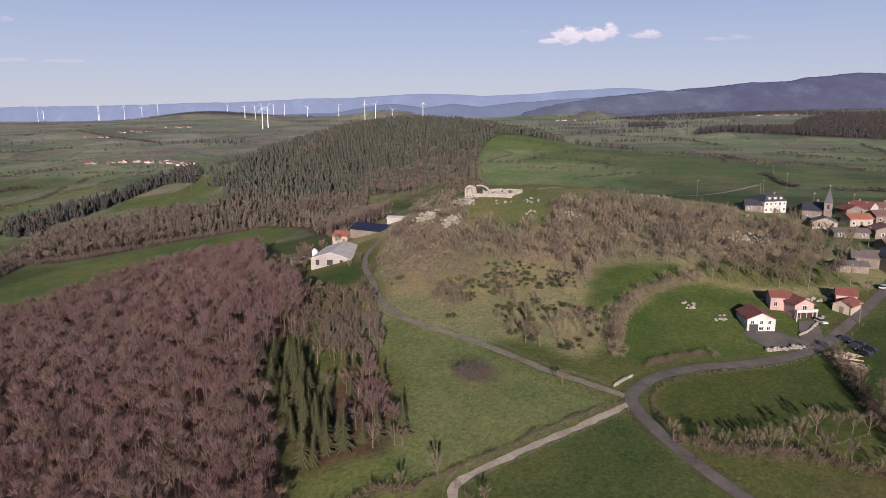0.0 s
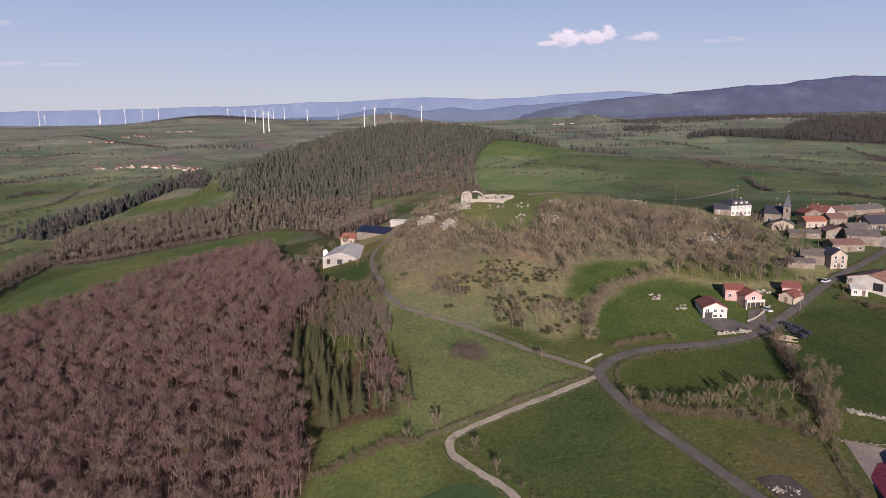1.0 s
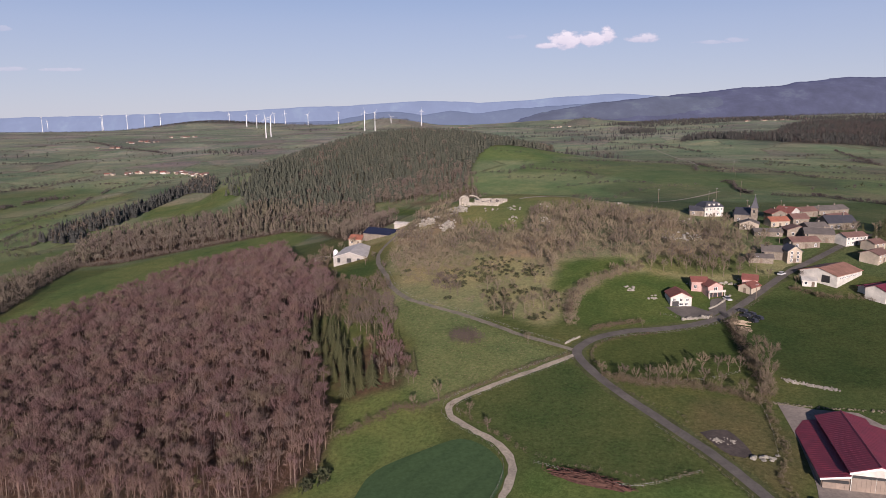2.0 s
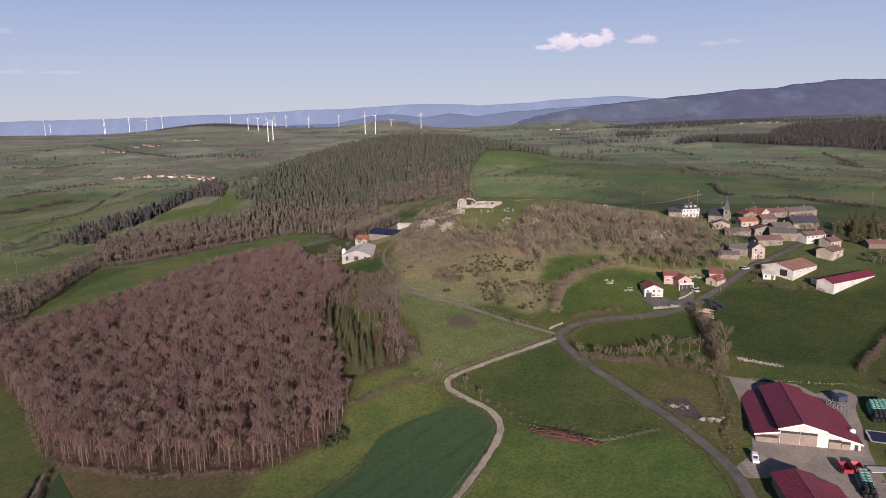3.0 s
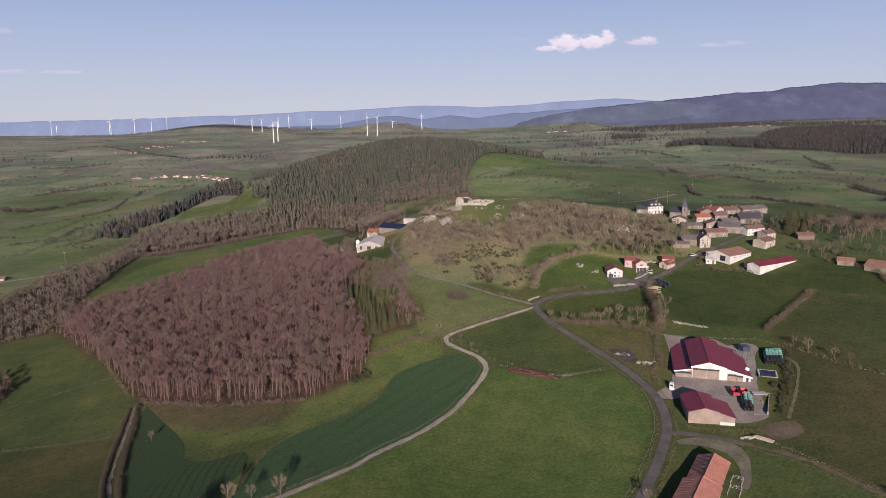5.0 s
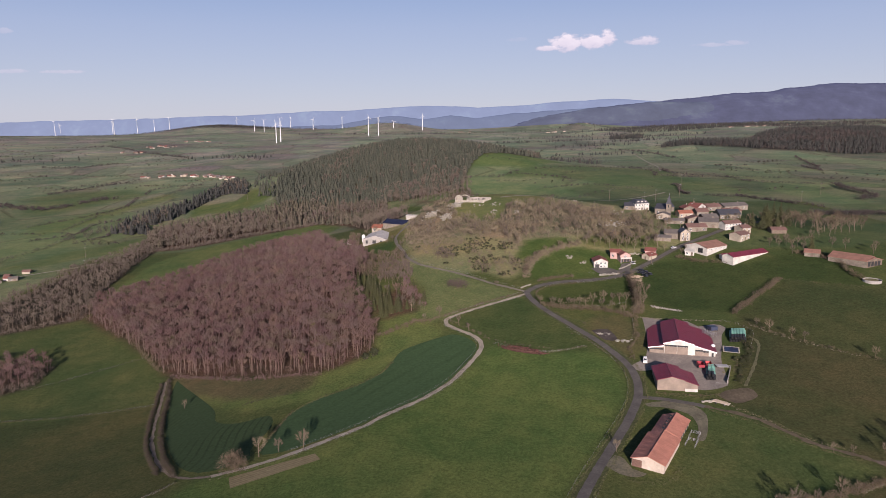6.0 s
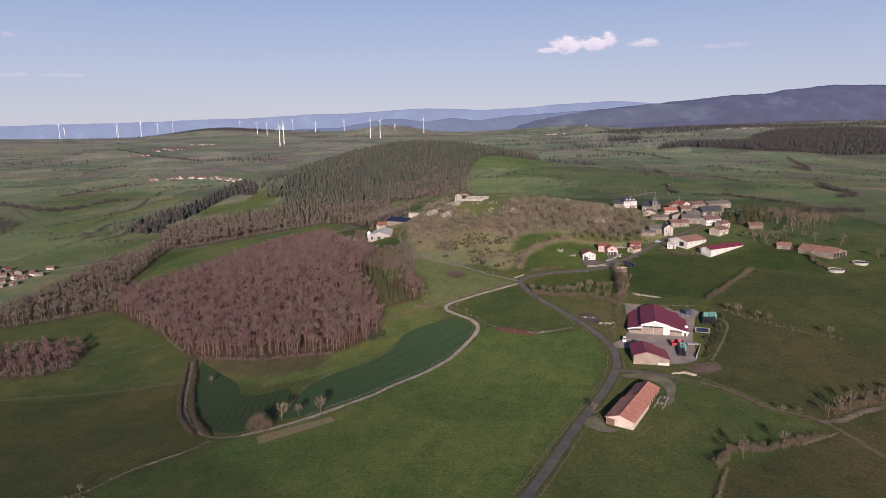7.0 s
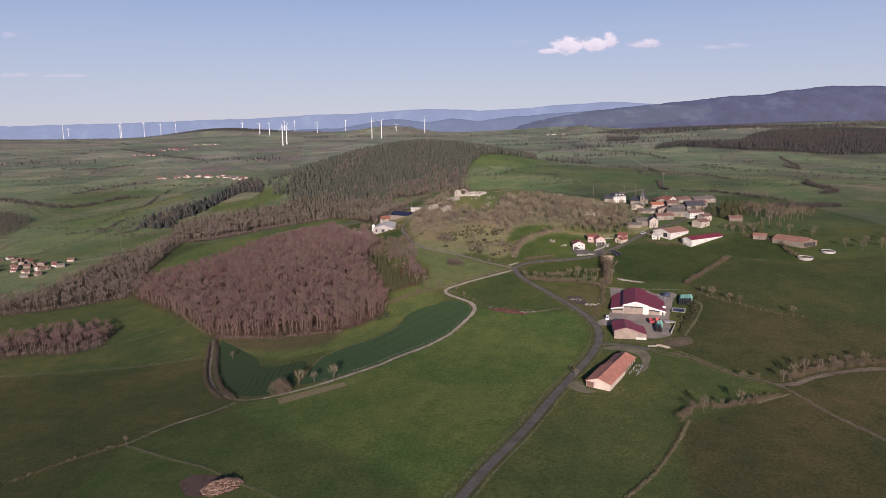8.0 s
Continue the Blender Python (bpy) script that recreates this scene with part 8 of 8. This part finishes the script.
def wheel(parent, x, y, r, w=0.3):
    n = 12
    s = Shape()
    v = [(-w / 2, a, b + r) for a, b, _ in ring(n, r, 0)] + [(w / 2, a, b + r) for a, b, _ in ring(n, r, 0)]
    s.add(v, [tuple(range(n)), tuple(range(2 * n - 1, n - 1, -1))] + [(i, n + i, n + (i + 1) % n, (i + 1) % n) for i in range(n)])
    ob = part("wheel", s, BLACK_RUBBER, parent)
    v = [(-w / 2 - 0.02, a, b + r) for a, b, _ in ring(n, r * 0.55, 0)] + [(w / 2 + 0.02, a, b + r) for a, b, _ in ring(n, r * 0.55, 0)]
    part("rim", Shape().add(v, [tuple(range(n)), tuple(range(2 * n - 1, n - 1, -1))] + [(i, n + i, n + (i + 1) % n, (i + 1) % n) for i in range(n)]), GREY_METAL, ob)
    ob.location = (x, y, 0)


def trailer(x, y, turn, material, label):
    e = thing("farm_trailer", x, y, turn, label, "trailer", "farm trailers", ground_z(x, y) + 0.08)
    b = Shape().box(-1.2, 1.2, -2.4, 2.4, 0.9, 1.05)
    b.box(-1.2, -1.12, -2.4, 2.4, 1.05, 2.1).box(1.12, 1.2, -2.4, 2.4, 1.05, 2.1).box(-1.12, 1.12, -2.4, -2.32, 1.05, 2.1).box(-1.12, 1.12, 2.32, 2.4, 1.05, 2.1)
    part("body", b, material, e)
    part("drawbar", Shape().tube((-0.5, 2.4, 0.85), (0, 4.2, 0.7), 0.07, 0.07, 5, caps=True).tube((0.5, 2.4, 0.85), (0, 4.2, 0.7), 0.07, 0.07, 5, caps=True), GREY_METAL, e)
    for sx in (-1.05, 1.05):
        for sy in (-0.7, 0.5):
            wheel(e, sx, sy, 0.48)


trailer(109.6, 69.4, -8, RED_PAINT, "bright red farm trailer parked in the yard")
trailer(112.9, 69.2, -12, surface("faded_red", (0.38, 0.06, 0.065), 0.6, 1.5, 0.2), "faded red farm trailer parked in the yard")


def car(x, y, turn, paint, label, group="parked cars", van=False, lift=0.16):
    e = thing("van" if van else "car", x, y, turn, label, "van" if van else "car", group, ground_z(x, y) + lift)
    h = 1.0 if van else 0.85
    side = [(-2.1, 0.35), (2.1, 0.35), (2.15, 0.75), (1.9, h), (-1.95, h + 0.05), (-2.15, 0.7)]
    b = Shape().prism(side, -0.86, 0.86)
    b.v = [(y2, x2, z) for x2, y2, z in b.v]
    part("body", b, paint, e)
    top = [(-1.95, h + 0.03), (0.95, h), (0.45, 1.45 if not van else 1.95), (-1.6, 1.45 if not van else 2.0)]
    c = Shape().prism(top, -0.74, 0.74)
    c.v = [(y2, x2, z) for x2, y2, z in c.v]
    part("cabin", c, GLASS if not van else paint, e)
    part("roof", Shape().box(-0.7, 0.7, -1.55, 0.42, (1.45 if not van else 1.98), (1.5 if not van else 2.05)), paint, e)
    if van:
        part("windscreen", Shape().add([(-0.66, 0.98, h + 0.1), (0.66, 0.98, h + 0.1), (0.6, 0.56, 1.85), (-0.6, 0.56, 1.85)], [(0, 1, 2, 3)]), GLASS, e)
    for sx in (-0.8, 0.8):
        for sy in (-1.35, 1.35):
            wheel(e, sx, sy, 0.31, 0.2)
        part("headlight", Shape().box(sx * 0.75 - 0.15, sx * 0.75 + 0.15, 2.08, 2.17, 0.58, 0.74), WHITE_PAINT, e)


SILVER = surface("silver_paint", (0.55, 0.56, 0.58), 0.35, 1.0, 0.05, 0.2, 0.0)
DARK_PAINT = surface("dark_paint", (0.03, 0.032, 0.04), 0.3, 1.0, 0.1, 0.2, 0.0)
car(88.0, 76.0, 165, WHITE_PAINT, "white van parked at the yard gate", "parked cars", True, 0.1)
car(148.5, 224.5, -55, SILVER, "silver car on the village road")
for k, (x, y, t, p) in enumerate(((118.5, 193.0, 30, DARK_PAINT), (120.5, 190.0, 25, DARK_PAINT), (117.8, 188.8, 40, DARK_PAINT), (121.8, 186.5, 20, DARK_PAINT), (119.0, 184.5, 15, DARK_PAINT), (116.8, 207.0 - 3.0, 190, SILVER))):
    car(x, y, t, p, "dark car parked on the gravel lay-by" if p is DARK_PAINT else "silver car parked on the gravel lay-by")

# feed wagon, crates and tank beside the large barn
e = thing("feed_wagon", 128.6, 106.2, 15, "dark blue farm machine with a flat top", "farm machine", "", ground_z(128.6, 106.2) + 0.1)
part("body", Shape().box(-1.8, 1.8, -1.4, 1.4, 0.6, 2.2).box(-1.95, 1.95, -1.55, 1.55, 2.2, 2.35), surface("blue_grey_paint", (0.05, 0.06, 0.10), 0.4, 1.2, 0.2), e)
for sx in (-1.7, 1.7):
    for sy in (-0.9, 0.9):
        wheel(e, sx, sy, 0.45)
e = thing("cattle_crush", 125.4, 101.5, 30, "galvanised cattle handling frame beside the barn", "farm machine", "", ground_z(125.4, 101.5) + 0.1)
for k in range(6):
    part("hoop", Shape().box(-1.1, -1.0, -3 + 1.2 * k, -2.9 + 1.2 * k, 0, 1.9).box(1.0, 1.1, -3 + 1.2 * k, -2.9 + 1.2 * k, 0, 1.9).box(-1.1, 1.1, -3 + 1.2 * k, -2.9 + 1.2 * k, 1.9, 2.0), GREY_METAL, e)
for z in (0.5, 1.0, 1.5):
    part("rail", Shape().box(-1.12, -1.04, -3, 3.1, z, z + 0.12), GREY_METAL, e)
    part("rail", Shape().box(1.04, 1.12, -3, 3.1, z, z + 0.12), GREY_METAL, e)
e = thing("milk_tank", 121.2, 86.2, 0, "small white upright tank beside the barn", "tank", "", ground_z(121.2, 86.2))
part("drum", Shape().tube((0, 0, 0), (0, 0, 2.3), 0.9, 0.9, 14, caps=True), WHITE_PAINT, e)
part("lid", Shape().tube((0, 0, 2.3), (0, 0, 2.7), 0.9, 0.3, 14, caps=True), WHITE_PAINT, e)
# flat trailer with timber by the track
e = thing("flatbed_trailer", 106.0, 38.0, -42, "pale flatbed trailer loaded with timber and scrap", "trailer", "farm trailers", ground_z(106, 38) + 0.1)
part("bed", Shape().box(-3.2, 3.2, -1.1, 1.1, 0.7, 0.9), surface("bleached_board", (0.48, 0.42, 0.36), 0.9, 1.6, 0.25), e)
for k in range(7):
    part("plank", Shape().box(-3.0 + 0.1 * k, 3.0 - 0.15 * k, -1.0 + 0.28 * k, -0.78 + 0.28 * k, 0.9, 1.05 + 0.1 * (k % 3)), surface("old_plank", (0.42, 0.35, 0.28), 0.9, 1.6, 0.3) if k == 0 else bpy.data.materials["old_plank"], e)
for sx in (-1.6, 1.6):
    for sy in (-1.0, 1.0):
        wheel(e, sx, sy, 0.36)
crag(102.0, 40.4, 1.2, 0.5, 10, 91, "heap of dark scrap stones beside a trailer", "stone heaps", "stone_heap", (0.3, 0.8))
crag(76.8, 106.6, 2.0, 1.0, 40, 92, "heap of pale building rubble in a lay-by", "stone heaps", "stone_heap", (0.15, 0.42))
crag(85.2, 98.4, 1.6, 0.9, 14, 93, "low heap of earth and stones by the road", "stone heaps", "stone_heap", (0.4, 0.9))
crag(86.5, 207.5, 1.8, 1.0, 12, 94, "heap of pale stones beside the white house", "stone heaps", "stone_heap", (0.3, 0.8))
crag(80.5, 215.5, 1.4, 1.0, 8, 95, "pale boulders on the grassy slope", "stone heaps", "stone_heap", (0.5, 1.0))
crag(118.0, 219.0, 4.0, 0.8, 22, 96, "pale retaining stones behind the pink house", "stone heaps", "stone_heap", (0.4, 1.0))
crag(131.5, 223.5, 2.0, 1.0, 12, 97, "pale stones on the bank", "stone heaps", "stone_heap", (0.4, 0.9))


def heap(name, x, y, turn, half_long, half_wide, tall, n, lengths, radii, seed, material, core_material, piece, label):
    """A heap: a rough core and many loose pieces lying over it every way."""
    rng = random.Random(seed)
    e = thing(name, x, y, turn, label, "wood pile", "wood piles")
    rows, cols = 7, 26
    v, f = [], []
    for j in range(rows):
        u = j / (rows - 1)
        for i in range(cols):
            a = 6.283 * i / cols
            k = (1 - u) * rng.uniform(0.86, 1.08)
            v.append((math.cos(a) * half_long * k, math.sin(a) * half_wide * k, -0.3 + (tall + 0.3) * math.sin(u * 1.57) * rng.uniform(0.75, 1.05)))
    for j in range(rows - 1):
        f += [(j * cols + i, j * cols + (i + 1) % cols, (j + 1) * cols + (i + 1) % cols, (j + 1) * cols + i) for i in range(cols)]
    core = Shape()
    core.add(v, f)
    part("core", core, core_material, e)
    for _ in range(n):
        a, k = rng.uniform(0, 6.283), math.sqrt(rng.random())
        c = Vector((math.cos(a) * half_long * k, math.sin(a) * half_wide * k, max(0.1, tall * (1 - k * k) ** 0.6 * rng.uniform(0.8, 1.0))))
        d = Vector((rng.gauss(0, 1), rng.gauss(0, 0.7), rng.gauss(0, 0.25))).normalized() * rng.uniform(*lengths) / 2
        q = rng.uniform(*radii)
        part(piece, Shape().tube(c - d, c + d, q, q * 0.8, 5, caps=True), material, e)
    return e


def log_heap(x, y, turn, length, n, seed, material, label, name="log_pile", r=(0.1, 0.26)):
    rng = random.Random(seed)
    e = thing(name, x, y, turn, label, "wood pile", "wood piles")
    for k in range(n):
        L = length * rng.uniform(0.25, 0.6)
        c = Vector((rng.uniform(-1, 1) * (length - L) * 0.5, rng.gauss(0, 1.1), rng.uniform(0.1, 1.1)))
        a = rng.gauss(0, 0.35)
        d = Vector((math.cos(a), math.sin(a), rng.gauss(0, 0.08))) * L / 2
        q = rng.uniform(*r)
        part("log", Shape().tube(c - d, c + d, q, q * 0.75, 6, caps=True), material, e)
    return e


heap("brush_heap", 36.5, 91.5, -27, 12.5, 2.6, 1.5, 130, (0.6, 2.4), (0.04, 0.1), 4, BRUSHWOOD, surface("rotten_brush", (0.075, 0.04, 0.033), 0.95, 1.2, 0.5, 0.3, 0.8, 0.3), "branch", "long low heap of dark rusty brushwood along the field edge")
log_heap(112.6, 183.8, -25, 10, 36, 5, surface("cut_timber", (0.40, 0.32, 0.24), 0.9, 1.5, 0.3), "pile of pale felled logs beside the road")
heap("wood_pile", -70, -76, 30, 6.5, 4.6, 2.0, 260, (0.7, 1.5), (0.1, 0.2), 6, surface("stacked_wood", (0.24, 0.16, 0.125), 0.9, 1.5, 0.35, by_object=0.35), surface("bark_litter", (0.12, 0.08, 0.065), 0.95, 1.5, 0.4), "log", "heap of cut pinkish-brown firewood on bare soil")
log_heap(112.6, 178.0, -60, 8, 22, 7, bpy.data.materials["cut_timber"], "scattered pale logs beside the hedge")


# livestock pen of tubular rails behind the shed
def rail_pen(x, y, turn, w, d, label):
    e = thing("livestock_pen", x, y, turn, label, "pen", "shed pens")
    for a, b in (((0, 0), (w, 0)), ((w, 0), (w, d)), ((w, d), (0, d))):
        for h in (0.4, 0.8, 1.2):
            part("rail", Shape().tube((a[0], a[1], h), (b[0], b[1], h), 0.04, 0.04, 5, caps=True), GREY_METAL, e)
    for px, py in ((0, 0), (w / 2, 0), (w, 0), (w, d / 2), (w, d), (w / 2, d), (0, d)):
        part("post", Shape().tube((px, py, -0.3), (px, py, 1.35), 0.06, 0.06, 6, caps=True), GREY_METAL, e)


rail_pen(84.8, 6.6, 58, 5.0, 3.2, "galvanised rail livestock pen behind the shed")
rail_pen(87.8, 12.2, 58, 4.4, 3.0, "galvanised rail livestock pen behind the shed")
wood_stuff("bank_brush", HEDGE_FORMS, scatter([(60, -12), (69, -14.5), (73, -9), (69, -11), (62, -9.5)], 2.2, 95, 0.5), [BARK, DRY_GRASS], "dry weeds on the bank before the shed", "scrub", 96, 0.15, 0.35)


# ---- fences, walls and poles ----
POST = mesh_from("post", Shape().tube((0, 0, -0.4), (0, 0, 1.1), 0.055, 0.045, 5, caps=True), [FENCE_WOOD])


def fence(line, gap, label, seed, ends=(0.0, 1.0), tall=1.0, wires=True):
    """A post-and-wire fence."""
    rng = random.Random(seed)
    p = smooth_line(line, gap) if len(line) < 40 else line[::max(1, int(gap / 2))]
    n = len(p)
    p = p[int(ends[0] * n):int(ends[1] * n)]
    x0, y0 = p[0]
    z0 = ground_z(x0, y0)
    e = thing("fence", x0, y0, 0, label, "fence", "field fences", z0)
    for x, y in p:
        ob = new("post", POST)
        ob.parent = e
        s = rng.uniform(0.9, 1.15) * tall
        ob.matrix_local = pose(x - x0, y - y0, ground_z(x, y) - z0, rng.gauss(0, 3), rng.gauss(0, 3), 0) @ Matrix.Diagonal((1.2, 1.2, s, 1))
    if wires:
        for h in (0.55, 1.0):
            s = Shape()
            for (ax, ay), (bx, by) in zip(p[:-1], p[1:]):
                s.tube((ax - x0, ay - y0, ground_z(ax, ay) - z0 + h), (bx - x0, by - y0, ground_z(bx, by) - z0 + h), 0.012, 0.012, 3)
            part("wire", s, GREY_METAL, e)


def beside(line, off):
    p = np.array(line)
    d = np.gradient(p, axis=0)
    d /= np.linalg.norm(d, axis=1)[:, None]
    return [tuple(q) for q in p + np.stack([d[:, 1], -d[:, 0]], 1) * off]


WOODEN = "weathered wooden post and wire field fence"
fence(beside(LANE, 2.3), 4, WOODEN, 1, (0.0, 0.9))
fence(beside(LANE, -2.3), 4, WOODEN, 2, (0.03, 0.28))
fence(beside(LANE, -2.3), 4, WOODEN, 3, (0.5, 0.9))
fence(beside(MAIN_ROAD, -4.0), 4, WOODEN, 4, (0.02, 0.5))
fence(beside(MAIN_ROAD, 3.8), 4, WOODEN, 5, (0.02, 0.24))
fence(beside(MAIN_ROAD, 3.6), 4, WOODEN, 6, (0.6, 0.75))
fence(beside(HILL_ROAD, 2.0), 4, WOODEN, 7, (0.03, 0.6))
fence([(-90, 4), (-97, -4.5), (-112, -15), (-123, -29.5)], 3.2, WOODEN, 8)
fence([(-122.5, -30.5), (-101, -47), (-81, -61), (-63, -76.5), (-45, -90)], 3.2, WOODEN, 9)
fence([(-244, 82), (-210, 87), (-168, 86), (-131, 87)], 3.4, "low mossy stone and post field boundary", 10)
fence([(-212, 124), (-187, 140), (-163, 152)], 3.4, WOODEN, 11)
fence([(98, 146), (84, 141), (62, 137.6)], 3.2, WOODEN, 12)
fence([(86, 192.5), (96, 188), (106, 188.6)], 2.6, WOODEN, 13)
fence([(137, 116.5), (143, 110), (145.5, 101), (138, 86)], 2.2, "timber paddock fence round the bale yard", 14)
fence([(96.5, 130), (92.5, 112), (88, 98)], 3.0, WOODEN, 15)
fence([(66, 92.5), (46, 87.5), (24, 99)], 3.4, WOODEN, 16)


def stone_wall(line, label, seed, r=0.5, gap=0.7, rows=2, wide=0.35, material=ROCK):
    """A dry-stone wall or clearance row: stones laid close along a line."""
    rng = random.Random(seed)
    s = Shape()
    for x, y in smooth_line(line, gap):
        for k in range(rows):
            a, b = x + rng.gauss(0, wide), y + rng.gauss(0, wide)
            s.stone((a, b, ground_z(a, b) + r * (0.2 + 0.5 * k * rng.random())), r * rng.uniform(0.6, 1.25), rng)
    return tagged(part("stone_wall", s, material), label, "wall", "", "stuff")


DRY = "dry wall of pale tumbled field stones"
stone_wall([(109.5, 140.6), (115.7, 136.2), (122.5, 132.3)], DRY, 1, 0.32, 0.4, 4, 0.5)
stone_wall([(93.2, 188.4), (98.8, 188.9), (104.8, 190.4)], DRY, 2, 0.55, 0.5, 3, 0.25)
stone_wall([(-78, 3.6), (-66, 8.0), (-55, 12.8), (-44, 20.8), (-34, 28)], "low mossy field wall of stones", 3, 0.22, 1.2, 1, 0.3, MOSSY_STONE)
hedge([(55, -90), (68, -75), (83.5, -51.5), (93, -35)], 1.1, 0.3, 91, "low strip of dry grass and scrub", wide=0.6, rows=2)
stone_wall([(55, -90), (68, -75), (83.5, -51.5), (93, -35)], "low mossy field wall of stones", 4, 0.28, 0.8, 2, 0.35, MOSSY_STONE)
stone_wall([(127, -17.8), (135, -14.4), (143, -10.6)], "low mossy field wall of stones", 5, 0.35, 0.8, 2, 0.3, MOSSY_STONE)
stone_wall([(106, 40), (116, 29), (127.5, 12), (138, 4.4)], "low stone row beside the farm track", 6, 0.28, 1.2, 1, 0.4, MOSSY_STONE)
stone_wall([(148, 110.4), (156, 96.6), (168, 82.8), (179, 72.8)], "low stone row under a hedge", 7, 0.3, 1.2, 1, 0.4, MOSSY_STONE)
stone_wall([(98, 127), (112, 123), (126, 119.5), (137, 117)], "low stone row behind the barn", 8, 0.35, 1.0, 2, 0.4, MOSSY_STONE)
stone_wall([(44.5, 168), (47.6, 171), (50.5, 173.2)], "pale stone parapet at the road junction", 9, 0.4, 0.4, 3, 0.12)
stone_wall([(107, 197), (112, 200.5), (119.5, 208)], "white garden wall beside the drive", 10, 0.4, 0.4, 3, 0.1)
stone_wall([(150, -1), (157, 2), (166, 6.5)], DRY, 11, 0.35, 0.8, 2, 0.4, MOSSY_STONE)


def verge(line, rows, wide, seed, label, gap=1.0):
    """Tussocks of dry grass along a line."""
    places = np.concatenate([along(line, gap * 0.6, seed + 5 * k, wide) for k in range(rows)])
    return wood_stuff("grass_verge", VERGE_FORMS, places, [DRY_GRASS, DRY_GRASS], label, "grass", seed, 0.25, 0.75)


verge([(84, 46.5), (92, 45), (101, 43.5), (108, 43)], 4, 1.3, 413, "rough dry grass beneath the barn wall")
verge([(56, -13), (64, -15), (71, -13), (76, -5)], 3, 1.2, 414, "rough grass round the shed")
TUSSOCKS = "tussocks of dry grass along the way"
verge([tuple(p) for p in beside(MAIN_ROAD, 3.2)[:130:6]], 2, 0.7, 401, TUSSOCKS)
verge([tuple(p) for p in beside(MAIN_ROAD, -3.2)[:130:6]], 2, 0.7, 402, TUSSOCKS)
verge([(55, -90), (68, -75), (83.5, -51.5), (93, -35)], 4, 0.8, 403, "rough grass bank along the field wall")
verge([(106, 40), (116, 29), (127.5, 12), (138, 4.4)], 3, 0.9, 404, "rough grass bank along the farm track")
verge([(100, 33), (113, 24), (125, 8), (137, -1)], 3, 0.8, 405, "rough grass bank along the farm track")
verge([(127, -17.8), (135, -14.4), (143, -10.6)], 3, 0.8, 406, "rough grass bank along the field wall")
verge([(-90, 5), (-97, -3), (-105, -8), (-113, -14), (-123, -28), (-140, -38), (-165, -62)], 2, 0.8, 407, "rough grass along the field wall")
verge([(-244, 82), (-210, 87), (-168, 86), (-131, 87)], 1, 0.5, 408, "rough grass along the field boundary")
verge([(-122.5, -30.5), (-101, -47), (-81, -61), (-63, -76.5), (-45, -90)], 1, 0.5, 409, "rough grass along the field fence")
verge([(-23, 91), (-27, 82), (-38, 72), (-52, 64.5), (-61, 55), (-64.5, 41), (-66.5, 21)], 3, 0.9, 411, "band of rough dry grass between two crops")
verge([(-137, 118), (-124, 113.5), (-112, 109), (-95, 99)], 3, 1.2, 412, "rough dry grass at the foot of the wood")
verge([(66, 92.5), (56, 90), (46, 87.5)], 2, 1.0, 410, "rough grass along the field edge")


def pole(x, y, h, label="wooden power pole standing in pasture"):
    e = thing("power_pole", x, y, 20, label, "pole", "power poles")
    part("post", Shape().tube((0, 0, -1), (0, 0, h), 0.14, 0.1, 7, caps=True), TIMBER, e)
    part("crossarm", Shape().box(-0.7, 0.7, -0.06, 0.06, h - 0.55, h - 0.43), GREY_METAL, e)
    for k in (-0.6, 0, 0.6):
        part("insulator", Shape().tube((k, 0, h - 0.4), (k, 0, h - 0.1), 0.06, 0.04, 6, caps=True), GREY_METAL, e)


for x, y, h in ((-339, 435, 11), (-308, 373, 11), (-405, 611, 12), (-259, 707, 14), (196, 420, 11), (235, 470, 12), (172, 372, 10), (268, 560, 12), (150, 405, 10), (300, 640, 12), (139, 228, 8), (165, 262, 8), (186, 300, 9), (128, 203, 7),
                (210, 312, 9), (176, 325, 9), (198, 330, 9), (330, 420, 11), (380, 480, 11)):
    pole(x, y, h)
